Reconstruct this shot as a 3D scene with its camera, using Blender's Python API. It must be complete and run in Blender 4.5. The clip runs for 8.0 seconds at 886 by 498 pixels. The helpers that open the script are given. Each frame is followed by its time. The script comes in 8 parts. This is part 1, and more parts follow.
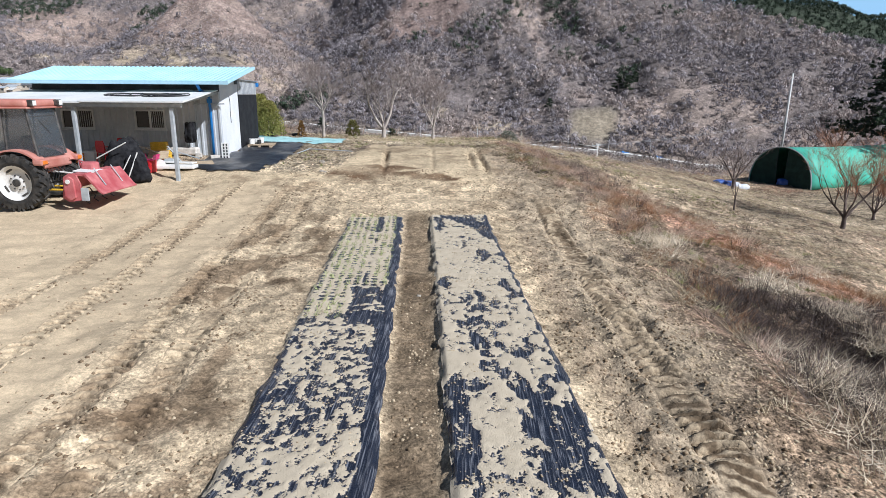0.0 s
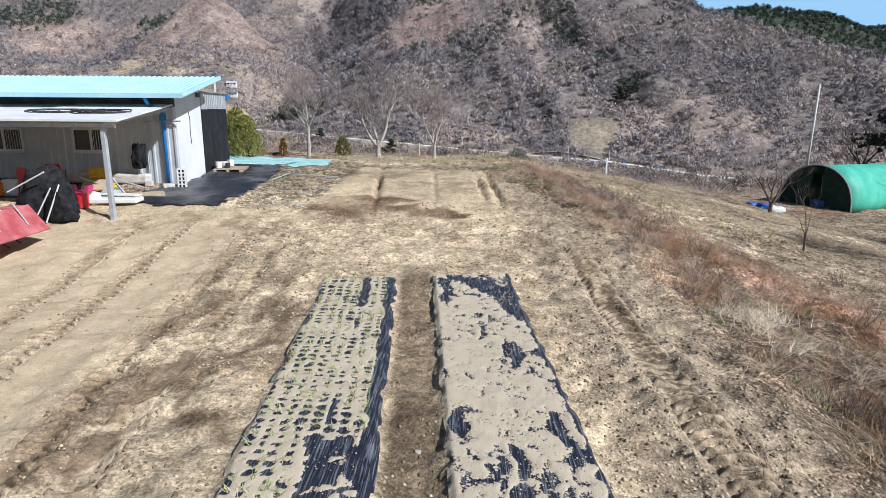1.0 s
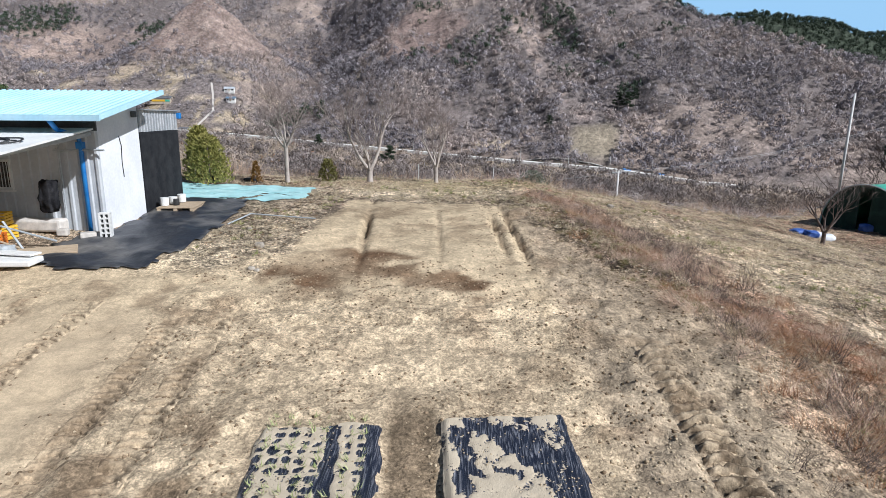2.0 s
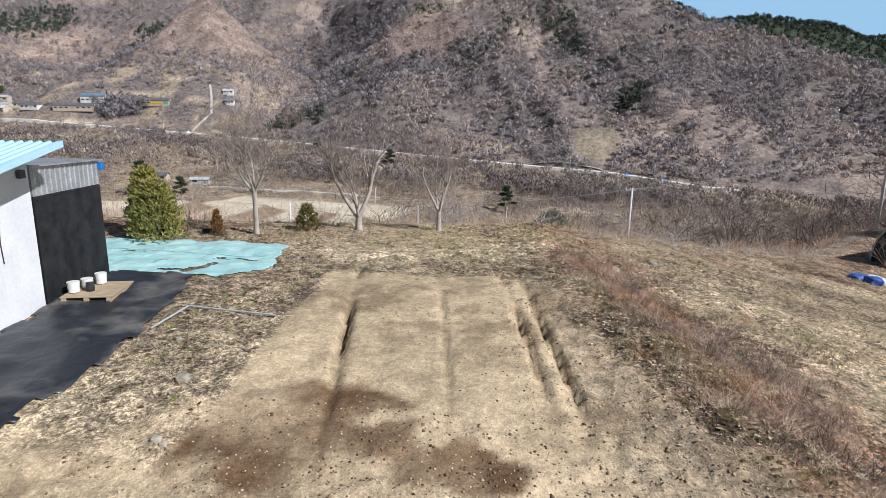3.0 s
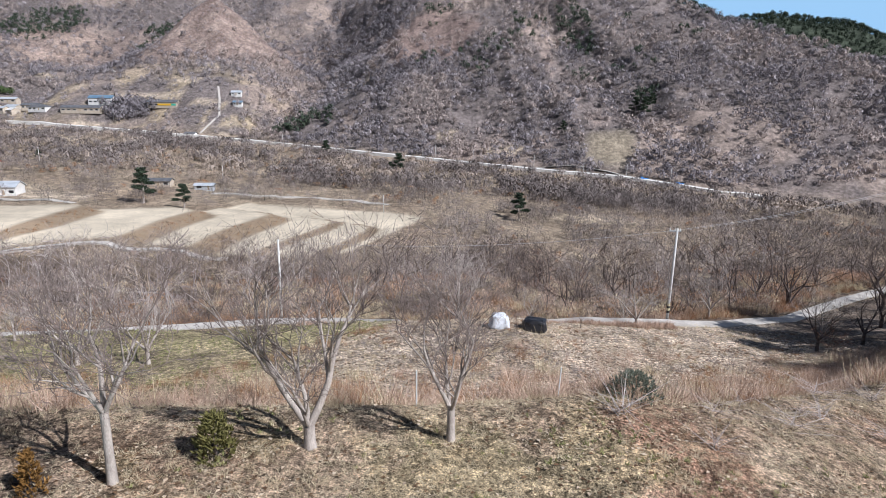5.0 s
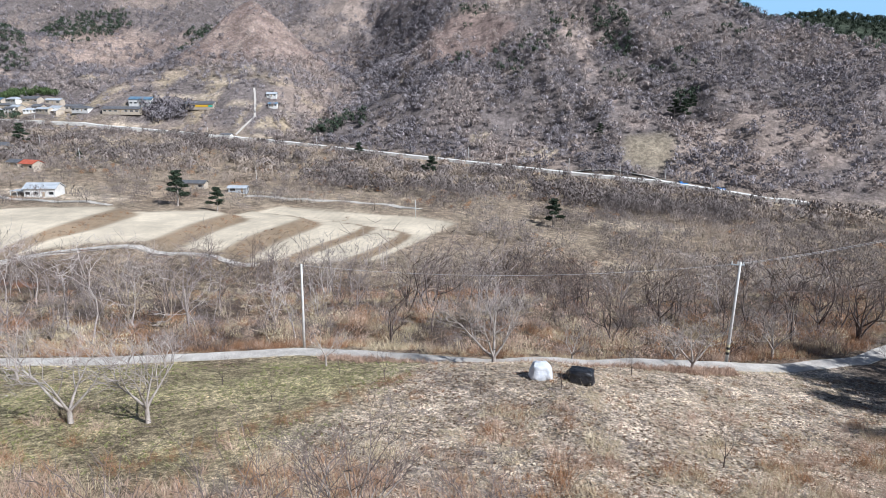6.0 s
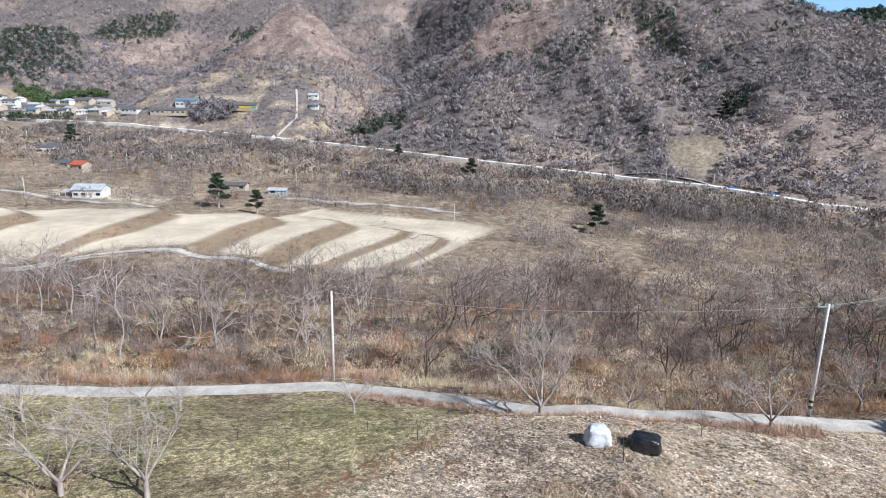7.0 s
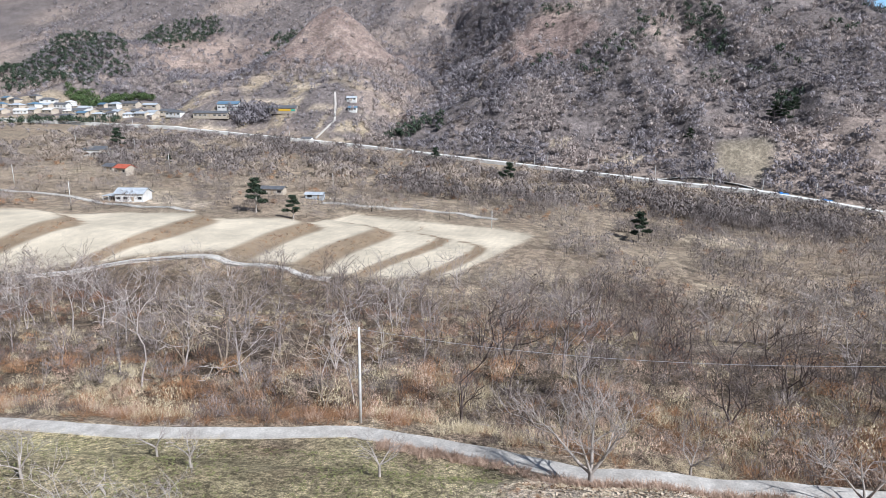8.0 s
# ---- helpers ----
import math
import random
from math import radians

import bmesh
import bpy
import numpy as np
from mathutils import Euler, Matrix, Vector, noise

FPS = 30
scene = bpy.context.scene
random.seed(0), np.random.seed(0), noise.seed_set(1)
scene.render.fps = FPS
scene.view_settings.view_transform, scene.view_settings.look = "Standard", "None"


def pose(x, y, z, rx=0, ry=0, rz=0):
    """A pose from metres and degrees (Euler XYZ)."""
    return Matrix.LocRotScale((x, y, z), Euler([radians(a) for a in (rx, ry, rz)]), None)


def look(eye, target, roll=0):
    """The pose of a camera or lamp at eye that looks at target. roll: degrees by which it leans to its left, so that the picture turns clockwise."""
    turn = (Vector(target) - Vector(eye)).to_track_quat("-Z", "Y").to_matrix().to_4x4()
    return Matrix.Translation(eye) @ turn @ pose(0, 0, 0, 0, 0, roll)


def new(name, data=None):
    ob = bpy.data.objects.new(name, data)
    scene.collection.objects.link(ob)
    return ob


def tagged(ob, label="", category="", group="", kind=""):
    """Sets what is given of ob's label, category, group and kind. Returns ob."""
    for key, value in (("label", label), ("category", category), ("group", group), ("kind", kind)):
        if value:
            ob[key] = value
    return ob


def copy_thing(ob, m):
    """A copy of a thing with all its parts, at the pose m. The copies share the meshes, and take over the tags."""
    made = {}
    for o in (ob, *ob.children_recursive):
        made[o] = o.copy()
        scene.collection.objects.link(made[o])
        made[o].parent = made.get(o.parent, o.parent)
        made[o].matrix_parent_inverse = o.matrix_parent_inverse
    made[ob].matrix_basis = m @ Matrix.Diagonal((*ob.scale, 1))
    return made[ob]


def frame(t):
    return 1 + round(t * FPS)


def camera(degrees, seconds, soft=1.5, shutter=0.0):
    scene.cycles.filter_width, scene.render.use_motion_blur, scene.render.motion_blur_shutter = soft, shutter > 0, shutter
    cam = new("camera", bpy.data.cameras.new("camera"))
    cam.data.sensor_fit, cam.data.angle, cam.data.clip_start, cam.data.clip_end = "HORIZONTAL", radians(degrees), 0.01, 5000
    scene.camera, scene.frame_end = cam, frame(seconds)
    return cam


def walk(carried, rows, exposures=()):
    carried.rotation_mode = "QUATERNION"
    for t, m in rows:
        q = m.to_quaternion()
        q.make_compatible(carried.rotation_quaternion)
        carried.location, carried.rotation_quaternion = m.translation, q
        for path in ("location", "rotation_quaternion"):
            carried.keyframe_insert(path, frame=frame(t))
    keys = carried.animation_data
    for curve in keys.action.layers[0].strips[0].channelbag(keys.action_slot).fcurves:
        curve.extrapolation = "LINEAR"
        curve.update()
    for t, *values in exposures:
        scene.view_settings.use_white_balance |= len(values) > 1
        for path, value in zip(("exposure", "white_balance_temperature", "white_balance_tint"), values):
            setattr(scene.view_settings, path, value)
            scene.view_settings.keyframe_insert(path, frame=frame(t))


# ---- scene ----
cam = camera(72.0, 8.0, soft=0.5)
PATH = [
    (0, (1.594, -4.407, 3.47), (1.526, -2.471, 2.973), 0.4),
    (0.5, (1.43, -2.213, 3.557), (1.364, -0.274, 3.071), 0.5),
    (1, (1.261, 0.083, 3.612), (1.195, 2.027, 3.146), 0.4),
    (1.5, (1.088, 2.528, 3.684), (1.023, 4.475, 3.232), 0.4),
    (1.7, (1.012, 3.53, 3.78), (0.948, 5.477, 3.33), 0.4),
    (2.8, (0.602, 8.905, 4.913), (0.542, 10.853, 4.466), 0.5),
    (3, (0.554, 9.935, 5.103), (0.492, 11.885, 4.659), 0.6),
    (3.5, (0.423, 12.471, 5.679), (0.362, 14.42, 5.235), 0.7),
    (4, (0.357, 15.081, 6.193), (0.292, 17.029, 5.748), 0.6),
    (4.5, (0.234, 17.687, 6.79), (0.162, 19.636, 6.344), 0.5),
    (5.8, (-0.35, 24.05, 8.8), (-0.522, 25.991, 8.35), 0.6),
    (6, (-0.5, 25.128, 9.039), (-0.698, 27.067, 8.591), 0.6),
    (6.5, (-0.966, 27.781, 9.694), (-1.228, 29.712, 9.245), 0.6),
    (7, (-1.403, 30.368, 10.33), (-1.725, 32.29, 9.88), 0.6),
    (7.5, (-1.926, 32.936, 10.976), (-2.306, 34.847, 10.526), 0.5),
    (8, (-2.415, 35.415, 11.846), (-2.854, 37.314, 11.397), 0.4),
]
walk(cam, [(t, look(eye, target, roll)) for t, eye, target, roll in PATH], [(0, 0.0, 5800, 10), (1.6, 0.0, 5800, 10), (3, -0.12, 6100, 11), (4, 0.0, 6050, 12), (4.6, -0.05, 5950, 14), (6, 0.06, 5750, 10), (8, 0.1, 5750, 10)])


# ---- light ----
SUN_TURN, SUN_HEIGHT = radians(120), radians(40)
world = bpy.data.worlds.new("sky")
scene.world = world
world.use_nodes = True
sky = world.node_tree.nodes.new("ShaderNodeTexSky")
sky.sky_type, sky.sun_disc = "NISHITA", False
sky.sun_elevation, sky.sun_rotation = SUN_HEIGHT, SUN_TURN
sky.air_density, sky.dust_density = 1.0, 1.0
world.node_tree.links.new(sky.outputs[0], world.node_tree.nodes["Background"].inputs[0])
world.node_tree.nodes["Background"].inputs[1].default_value = 0.05
sun = new("sun", bpy.data.lights.new("sun", "SUN"))
sun.data.energy, sun.data.angle, sun.data.color = 5.3, radians(0.55), (1.0, 0.965, 0.92)
to_sun = Vector((math.sin(SUN_TURN) * math.cos(SUN_HEIGHT), math.cos(SUN_TURN) * math.cos(SUN_HEIGHT), math.sin(SUN_HEIGHT)))
sun.matrix_world = look(to_sun * 100, (0, 0, 0))
scene.view_settings.exposure = 0.0


# ---- materials ----
def mat(name, col, col2=None, scale=4.0, rough=0.85, metal=0.0, bump=0.0, bump_scale=None, detail=6.0, spec=0.3, attr="", fine=None,
        stretch=(1, 1, 1), vary=0.0, contrast=(0.35, 0.65), dist=0.02, grain=0.18):
    """A surface with two scales of noise between col and col2, bump, and a random tint per object or per island."""
    m = bpy.data.materials.new(name)
    m.use_nodes = True
    n, l = m.node_tree.nodes, m.node_tree.links
    b = n["Principled BSDF"]
    b.inputs["Roughness"].default_value, b.inputs["Metallic"].default_value = rough, metal
    b.inputs["Specular IOR Level"].default_value = spec
    geo = n.new("ShaderNodeTexCoord")
    mp = n.new("ShaderNodeMapping")
    mp.inputs["Scale"].default_value = stretch
    l.new(geo.outputs["Object"], mp.inputs[0])

    def tex(s, d):
        t = n.new("ShaderNodeTexNoise")
        t.inputs["Scale"].default_value, t.inputs["Detail"].default_value = s, d
        l.new(mp.outputs[0], t.inputs[0])
        return t

    def mix(kind, fac, a, c):
        x = n.new("ShaderNodeMix")
        x.data_type, x.blend_type = "RGBA", kind
        for sock, v in ((0, fac), (6, a), (7, c)):
            if hasattr(v, "is_output"):
                l.new(v, x.inputs[sock])
            else:
                x.inputs[sock].default_value = v if sock == 0 else (*v, 1)
        return x.outputs[2]

    t1 = tex(scale, detail)
    ramp = n.new("ShaderNodeMapRange")
    ramp.inputs[1].default_value, ramp.inputs[2].default_value = contrast
    l.new(t1.outputs[0], ramp.inputs[0])
    if attr:
        a = n.new("ShaderNodeAttribute")
        a.attribute_name = attr
        c = mix("MULTIPLY", 1.0, a.outputs[0], mix("MIX", ramp.outputs[0], col, col2 or col))
    else:
        c = mix("MIX", ramp.outputs[0], col, col2 or col)
    t2 = tex(fine or scale * 9, 3)
    r2 = n.new("ShaderNodeMapRange")
    r2.inputs[1].default_value, r2.inputs[2].default_value, r2.inputs[3].default_value, r2.inputs[4].default_value = 0.3, 0.7, 1 - grain, 1 + grain
    l.new(t2.outputs[0], r2.inputs[0])
    c = mix("MULTIPLY", 1.0, c, r2.outputs[0])
    if vary:
        o, g = n.new("ShaderNodeObjectInfo"), n.new("ShaderNodeNewGeometry")
        add = n.new("ShaderNodeMath")
        add.operation = "ADD"
        l.new(o.outputs["Random"], add.inputs[0])
        l.new(g.outputs["Random Per Island"], add.inputs[1])
        r3 = n.new("ShaderNodeMapRange")
        r3.inputs[1].default_value, r3.inputs[2].default_value, r3.inputs[3].default_value, r3.inputs[4].default_value = 0, 2, 1 - vary, 1 + vary
        l.new(add.outputs[0], r3.inputs[0])
        c = mix("MULTIPLY", 1.0, c, r3.outputs[0])
    l.new(c, b.inputs["Base Color"])
    if bump:
        bp = n.new("ShaderNodeBump")
        bp.inputs["Strength"].default_value, bp.inputs["Distance"].default_value = bump, dist
        l.new(tex(bump_scale or scale * 5, 5).outputs[0], bp.inputs["Height"])
        l.new(bp.outputs[0], b.inputs["Normal"])
    return m


def ground_material():
    """Cover colours broken up at four scales, with coarse and fine relief."""
    m = bpy.data.materials.new("ground_cover")
    m.use_nodes = True
    n, l = m.node_tree.nodes, m.node_tree.links
    b = n["Principled BSDF"]
    b.inputs["Roughness"].default_value, b.inputs["Specular IOR Level"].default_value = 0.95, 0.1
    tc = n.new("ShaderNodeTexCoord")
    at = n.new("ShaderNodeAttribute")
    at.attribute_name = "cover"
    col = at.outputs[0]
    for scale, detail, lo, hi, coarse in ((0.045, 4, 0.80, 1.20, 0), (0.35, 5, 0.76, 1.24, 1), (2.6, 5, 0.62, 1.38, 1), (9, 4, 0.60, 1.40, 1), (26, 3, 0.55, 1.45, 1), (60, 2, 0.90, 1.10, 0)):
        t = n.new("ShaderNodeTexNoise")
        t.inputs["Scale"].default_value, t.inputs["Detail"].default_value, t.inputs["Roughness"].default_value = scale, detail, 0.62
        l.new(tc.outputs["Object"], t.inputs[0])
        r = n.new("ShaderNodeMapRange")
        r.inputs[1].default_value, r.inputs[2].default_value, r.inputs[3].default_value, r.inputs[4].default_value = (0.43 if coarse else 0.34), (0.57 if coarse else 0.66), lo, hi
        l.new(t.outputs[0], r.inputs[0])
        x = n.new("ShaderNodeMix")
        x.data_type, x.blend_type = "RGBA", "MULTIPLY"
        x.inputs[0].default_value = 1
        if coarse:
            l.new(at.outputs["Alpha"], x.inputs[0])
        l.new(col, x.inputs[6])
        l.new(r.outputs[0], x.inputs[7])
        col = x.outputs[2]
    l.new(col, b.inputs["Base Color"])
    prev = None
    for scale, dist, power in ((1.8, 0.20, 1.0), (7, 0.09, 1.0), (34, 0.012, 1.0)):
        t = n.new("ShaderNodeTexNoise")
        t.inputs["Scale"].default_value, t.inputs["Detail"].default_value, t.inputs["Roughness"].default_value = scale, 5, 0.65
        l.new(tc.outputs["Object"], t.inputs[0])
        bp = n.new("ShaderNodeBump")
        bp.inputs["Strength"].default_value, bp.inputs["Distance"].default_value = power, dist
        l.new(t.outputs[0], bp.inputs["Height"])
        if scale < 30:
            l.new(at.outputs["Alpha"], bp.inputs["Strength"])
        if prev:
            l.new(prev, bp.inputs["Normal"])
        prev = bp.outputs[0]
    l.new(prev, b.inputs["Normal"])
    return m


M_GROUND = ground_material()
M_BARK = mat("grey_bark", (0.33, 0.288, 0.255), (0.51, 0.455, 0.405), scale=6, bump=0.6, rough=0.9, stretch=(1, 1, 0.3), spec=0.1)
M_TWIG = mat("twig_bark", (0.085, 0.066, 0.058), (0.20, 0.158, 0.14), scale=3, rough=0.9, vary=0.3, spec=0.1)
M_TWIG_BROWN = mat("brown_grey_twigs", (0.13, 0.103, 0.092), (0.26, 0.212, 0.19), scale=3, rough=0.9, vary=0.25, spec=0.1)
M_TWIG_TAN = mat("tan_twigs", (0.25, 0.198, 0.152), (0.43, 0.35, 0.272), scale=3, rough=0.9, vary=0.25, spec=0.1)
M_TWIG_GREY = mat("grey_twigs", (0.20, 0.168, 0.155), (0.38, 0.325, 0.30), scale=3, rough=0.9, vary=0.2, spec=0.1)
M_TWIG_PALE = mat("pale_twig_bark", (0.32, 0.275, 0.25), (0.50, 0.445, 0.41), scale=3, rough=0.9, vary=0.25, spec=0.1)
M_TWIG_RED = mat("reddish_twigs", (0.24, 0.115, 0.07), (0.40, 0.21, 0.13), scale=2, rough=0.9, vary=0.35, spec=0.1)
# a slight bluish cast for distance haze is mixed into the woods colours
M_WOODS = mat("bare_woods", (0.30, 0.271, 0.28), (0.42, 0.384, 0.394), scale=0.16, fine=0.9, contrast=(0.4, 0.6), rough=0.95, vary=0.06, spec=0.05)
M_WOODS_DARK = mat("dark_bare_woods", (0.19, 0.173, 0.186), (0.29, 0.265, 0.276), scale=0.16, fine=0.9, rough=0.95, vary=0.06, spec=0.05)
M_WOODS_TAN = mat("tan_bare_woods", (0.31, 0.258, 0.236), (0.50, 0.43, 0.395), scale=0.16, fine=0.9, rough=0.95, vary=0.06, spec=0.05)
M_PINE = mat("pine_needles", (0.030, 0.046, 0.032), (0.066, 0.088, 0.054), scale=0.6, rough=0.8, vary=0.4, spec=0.2)
M_GRASS = mat("dry_grass", (0.48, 0.39, 0.25), (0.77, 0.66, 0.465), scale=1.5, rough=0.9, vary=0.35, spec=0.1)
M_RUST = mat("rusty_dry_weeds", (0.29, 0.15, 0.08), (0.48, 0.285, 0.16), scale=1.2, rough=0.9, vary=0.35, spec=0.1)
M_PINK_TAN = mat("pinkish_dry_weeds", (0.40, 0.275, 0.20), (0.66, 0.50, 0.39), scale=1.5, rough=0.9, vary=0.35, spec=0.1)
M_LEAF = mat("fallen_leaves", (0.40, 0.29, 0.19), (0.74, 0.62, 0.47), scale=2, rough=0.9, vary=0.45, spec=0.1)
M_LEAF_DARK = mat("dark_fallen_leaves", (0.11, 0.065, 0.04), (0.25, 0.155, 0.09), scale=2, rough=0.9, vary=0.4, spec=0.1)
M_GREEN = mat("young_green", (0.21, 0.225, 0.085), (0.37, 0.36, 0.16), scale=2, rough=0.8, vary=0.35, spec=0.2)
M_SOIL_DAMP = mat("damp_soil_clods", (0.17, 0.122, 0.076), (0.31, 0.23, 0.15), scale=3, rough=0.95, bump=0.5, vary=0.3, spec=0.05)
M_SOIL = mat("soil_clods", (0.44, 0.345, 0.225), (0.62, 0.505, 0.35), scale=3, rough=0.95, bump=0.6, vary=0.25, spec=0.05)
M_CONCRETE = mat("pale_concrete", (0.46, 0.425, 0.38), (0.64, 0.60, 0.545), scale=0.8, rough=0.9, bump=0.3, bump_scale=25, spec=0.15)


# ---- helpers for building ----
def mesh_ob(name, verts, faces, material, parent=None, smooth=False):
    me = bpy.data.meshes.new(name)
    me.from_pydata(verts, [], faces)
    me.materials.append(material)
    if smooth:
        me.shade_smooth()
    ob = new(name, me)
    ob.parent = parent
    return ob


def tri_ob(name, verts, tris, material, parent=None):
    """A mesh from numpy arrays of vertices and triangles."""
    me = bpy.data.meshes.new(name)
    me.vertices.add(len(verts))
    me.vertices.foreach_set("co", np.asarray(verts, np.float32).ravel())
    me.loops.add(3 * len(tris))
    me.loops.foreach_set("vertex_index", np.asarray(tris, np.int32).ravel())
    me.polygons.add(len(tris))
    me.polygons.foreach_set("loop_start", np.arange(0, 3 * len(tris), 3, dtype=np.int32))
    me.update(calc_edges=True)
    me.materials.append(material)
    ob = new(name, me)
    ob.parent = parent
    return ob


def part(name, bm, material, parent=None, label="", smooth=False):
    me = bpy.data.meshes.new(name)
    bmesh.ops.recalc_face_normals(bm, faces=bm.faces)
    bm.to_mesh(me)
    bm.free()
    me.materials.append(material)
    if smooth:
        me.shade_smooth()
    ob = new(name, me)
    ob.parent = parent
    if label:
        tagged(ob, label)
    return ob


def empty(name, m, label, category, group="", kind=""):
    ob = new(name)
    ob.empty_display_size = 0.2
    ob.matrix_world = m
    return tagged(ob, label, category, group, kind)


def box(lo, hi, bevel=0.0, bm=None, m=None):
    """A box from corner to corner, with rounded edges, added to bm."""
    bm = bm or bmesh.new()
    made = bmesh.ops.create_cube(bm, size=1)["verts"]
    for v in made:
        v.co = Vector([lo[i] + (v.co[i] + 0.5) * (hi[i] - lo[i]) for i in range(3)])
    if bevel:
        edges = list({e for v in made for e in v.link_edges})
        got = bmesh.ops.bevel(bm, geom=edges, offset=bevel, segments=2, affect="EDGES", profile=0.5)
        made = list({v for f in got["faces"] for v in f.verts} | {v for v in made if v.is_valid})
    if m:
        bmesh.ops.transform(bm, matrix=m, verts=[v for v in made if v.is_valid])
    return bm


def tube(points, radii, sides=6, bm=None, cap=True):
    """A tapered tube along points, added to bm."""
    bm = bm or bmesh.new()
    rings = []
    pts = [Vector(p) for p in points]
    if not hasattr(radii, "__len__"):
        radii = [radii] * len(pts)
    for i, p in enumerate(pts):
        d = (pts[min(i + 1, len(pts) - 1)] - pts[max(i - 1, 0)]).normalized()
        a = d.orthogonal().normalized() if i == 0 else (a - d * a.dot(d)).normalized()
        b = d.cross(a)
        rings.append([bm.verts.new(p + (a * math.cos(k * 2 * math.pi / sides) + b * math.sin(k * 2 * math.pi / sides)) * radii[i]) for k in range(sides)])
    for r, s in zip(rings, rings[1:]):
        for k in range(sides):
            bm.faces.new((r[k], r[(k + 1) % sides], s[(k + 1) % sides], s[k]))
    if cap:
        bm.faces.new(rings[0][::-1])
        bm.faces.new(rings[-1])
    return bm


def prism(outline, depth, bm=None, axis=1, start=0.0):
    """An outline in two coordinates pushed out along the third axis."""
    bm = bm or bmesh.new()

    def at(u, v, w):
        c = [u, v]
        c.insert(axis, w)
        return Vector(c)

    a = [bm.verts.new(at(u, v, start)) for u, v in outline]
    b = [bm.verts.new(at(u, v, start + depth)) for u, v in outline]
    bm.faces.new(a)
    bm.faces.new(b[::-1])
    for i in range(len(a)):
        j = (i + 1) % len(a)
        bm.faces.new((a[i], a[j], b[j], b[i]))
    return bm


# ---- the ground: plateau, orchard slope, wooded valley, terraces, mountains ----
def lattice(ix, iy, seed):
    h = (ix.astype(np.int64) * 374761393 + iy.astype(np.int64) * 668265263 + seed * 1442695041) & 0x7FFFFFFF
    h = ((h ^ (h >> 13)) * 1274126177) & 0x7FFFFFFF
    return ((h ^ (h >> 16)) & 0xFFFF) / 65535.0


def vnoise(x, y, size, seed=0):
    """Smooth value noise between -1 and 1."""
    x, y = np.asarray(x, float) / size, np.asarray(y, float) / size
    ix, iy = np.floor(x), np.floor(y)
    fx, fy = x - ix, y - iy
    fx, fy = fx * fx * (3 - 2 * fx), fy * fy * (3 - 2 * fy)
    a, b = lattice(ix, iy, seed), lattice(ix + 1, iy, seed)
    c, d = lattice(ix, iy + 1, seed), lattice(ix + 1, iy + 1, seed)
    return 2 * ((a + (b - a) * fx) * (1 - fy) + (c + (d - c) * fx) * fy) - 1


def fbm(x, y, size, seed=0, octaves=4):
    return sum(vnoise(x, y, size / 2**k, seed + k) / 2**k for k in range(octaves))


def step(a, b, v):
    t = np.clip((np.asarray(v, float) - a) / (b - a), 0, 1)
    return t * t * (3 - 2 * t)


def road_y(x):
    return np.interp(x, [-700, -400, -192, -59, 41, 110, 167, 400], [565, 560, 540, 500, 470, 450, 430, 370])


def road_z(x):
    return np.interp(x, [-700, -400, -192, -59, 41, 110, 167, 400], [-1, -9, -21.8, -29.4, -35.6, -39.2, -45.8, -62])


def brow_y(x):
    """Where the plateau ends."""
    return np.interp(x, [-60, -10, 0, 6, 12, 20, 30, 60], [29, 31.5, 33, 34.5, 38, 44.5, 56, 80])


BANKS = (-192, -152, -112, -86, -66, -48)
TIPS = (224, 250, 257, 264, 262, 256)


def bank_x(i, y):
    """The line of a terrace bank, which curls back to the left at its far end."""
    return BANKS[i] + 1.5 * np.sin(y * 0.09 + i) + 0.11 * (y - 215) * (1 if i < 4 else 2) - 34 * step(TIPS[i] - 4, TIPS[i] + 20, y) ** 1.5


def terraces(x, y):
    z = -29.2 + 0 * x
    for i in range(len(BANKS)):
        w = (4.2 if i < 4 else 2.4) + 12 * step(TIPS[i] + 2, TIPS[i] + 20, y)
        z = z - (2.2 if i < 4 else 0.8) * step(-w, w, x - bank_x(i, y))
    return z + 0.018 * (y - 230) - 6 * step(-30, 60, x)


def in_terraces(x, y):
    right = np.interp(y, [190, 214, 285, 300], [-62, -41, -20, -40])
    far = np.interp(x, [-260, -213, -186, -160, -129, -112, -105, -64, -38, -20], [232, 240, 252, 256, 264, 272, 300, 297, 295, 284])
    return step(-4, 4, right - x) * step(0, 6, y - near_edge(x)) * step(0, 5, far - y)


def near_edge(x):
    """The front edge of the terraces, where the track runs."""
    return np.interp(x, [-300, -200, -175, -158, -146, -135, -120, -100, -79, -58, -41, -20], [160, 170, 177, 186, 195, 201, 205, 205, 202, 206, 216, 280])


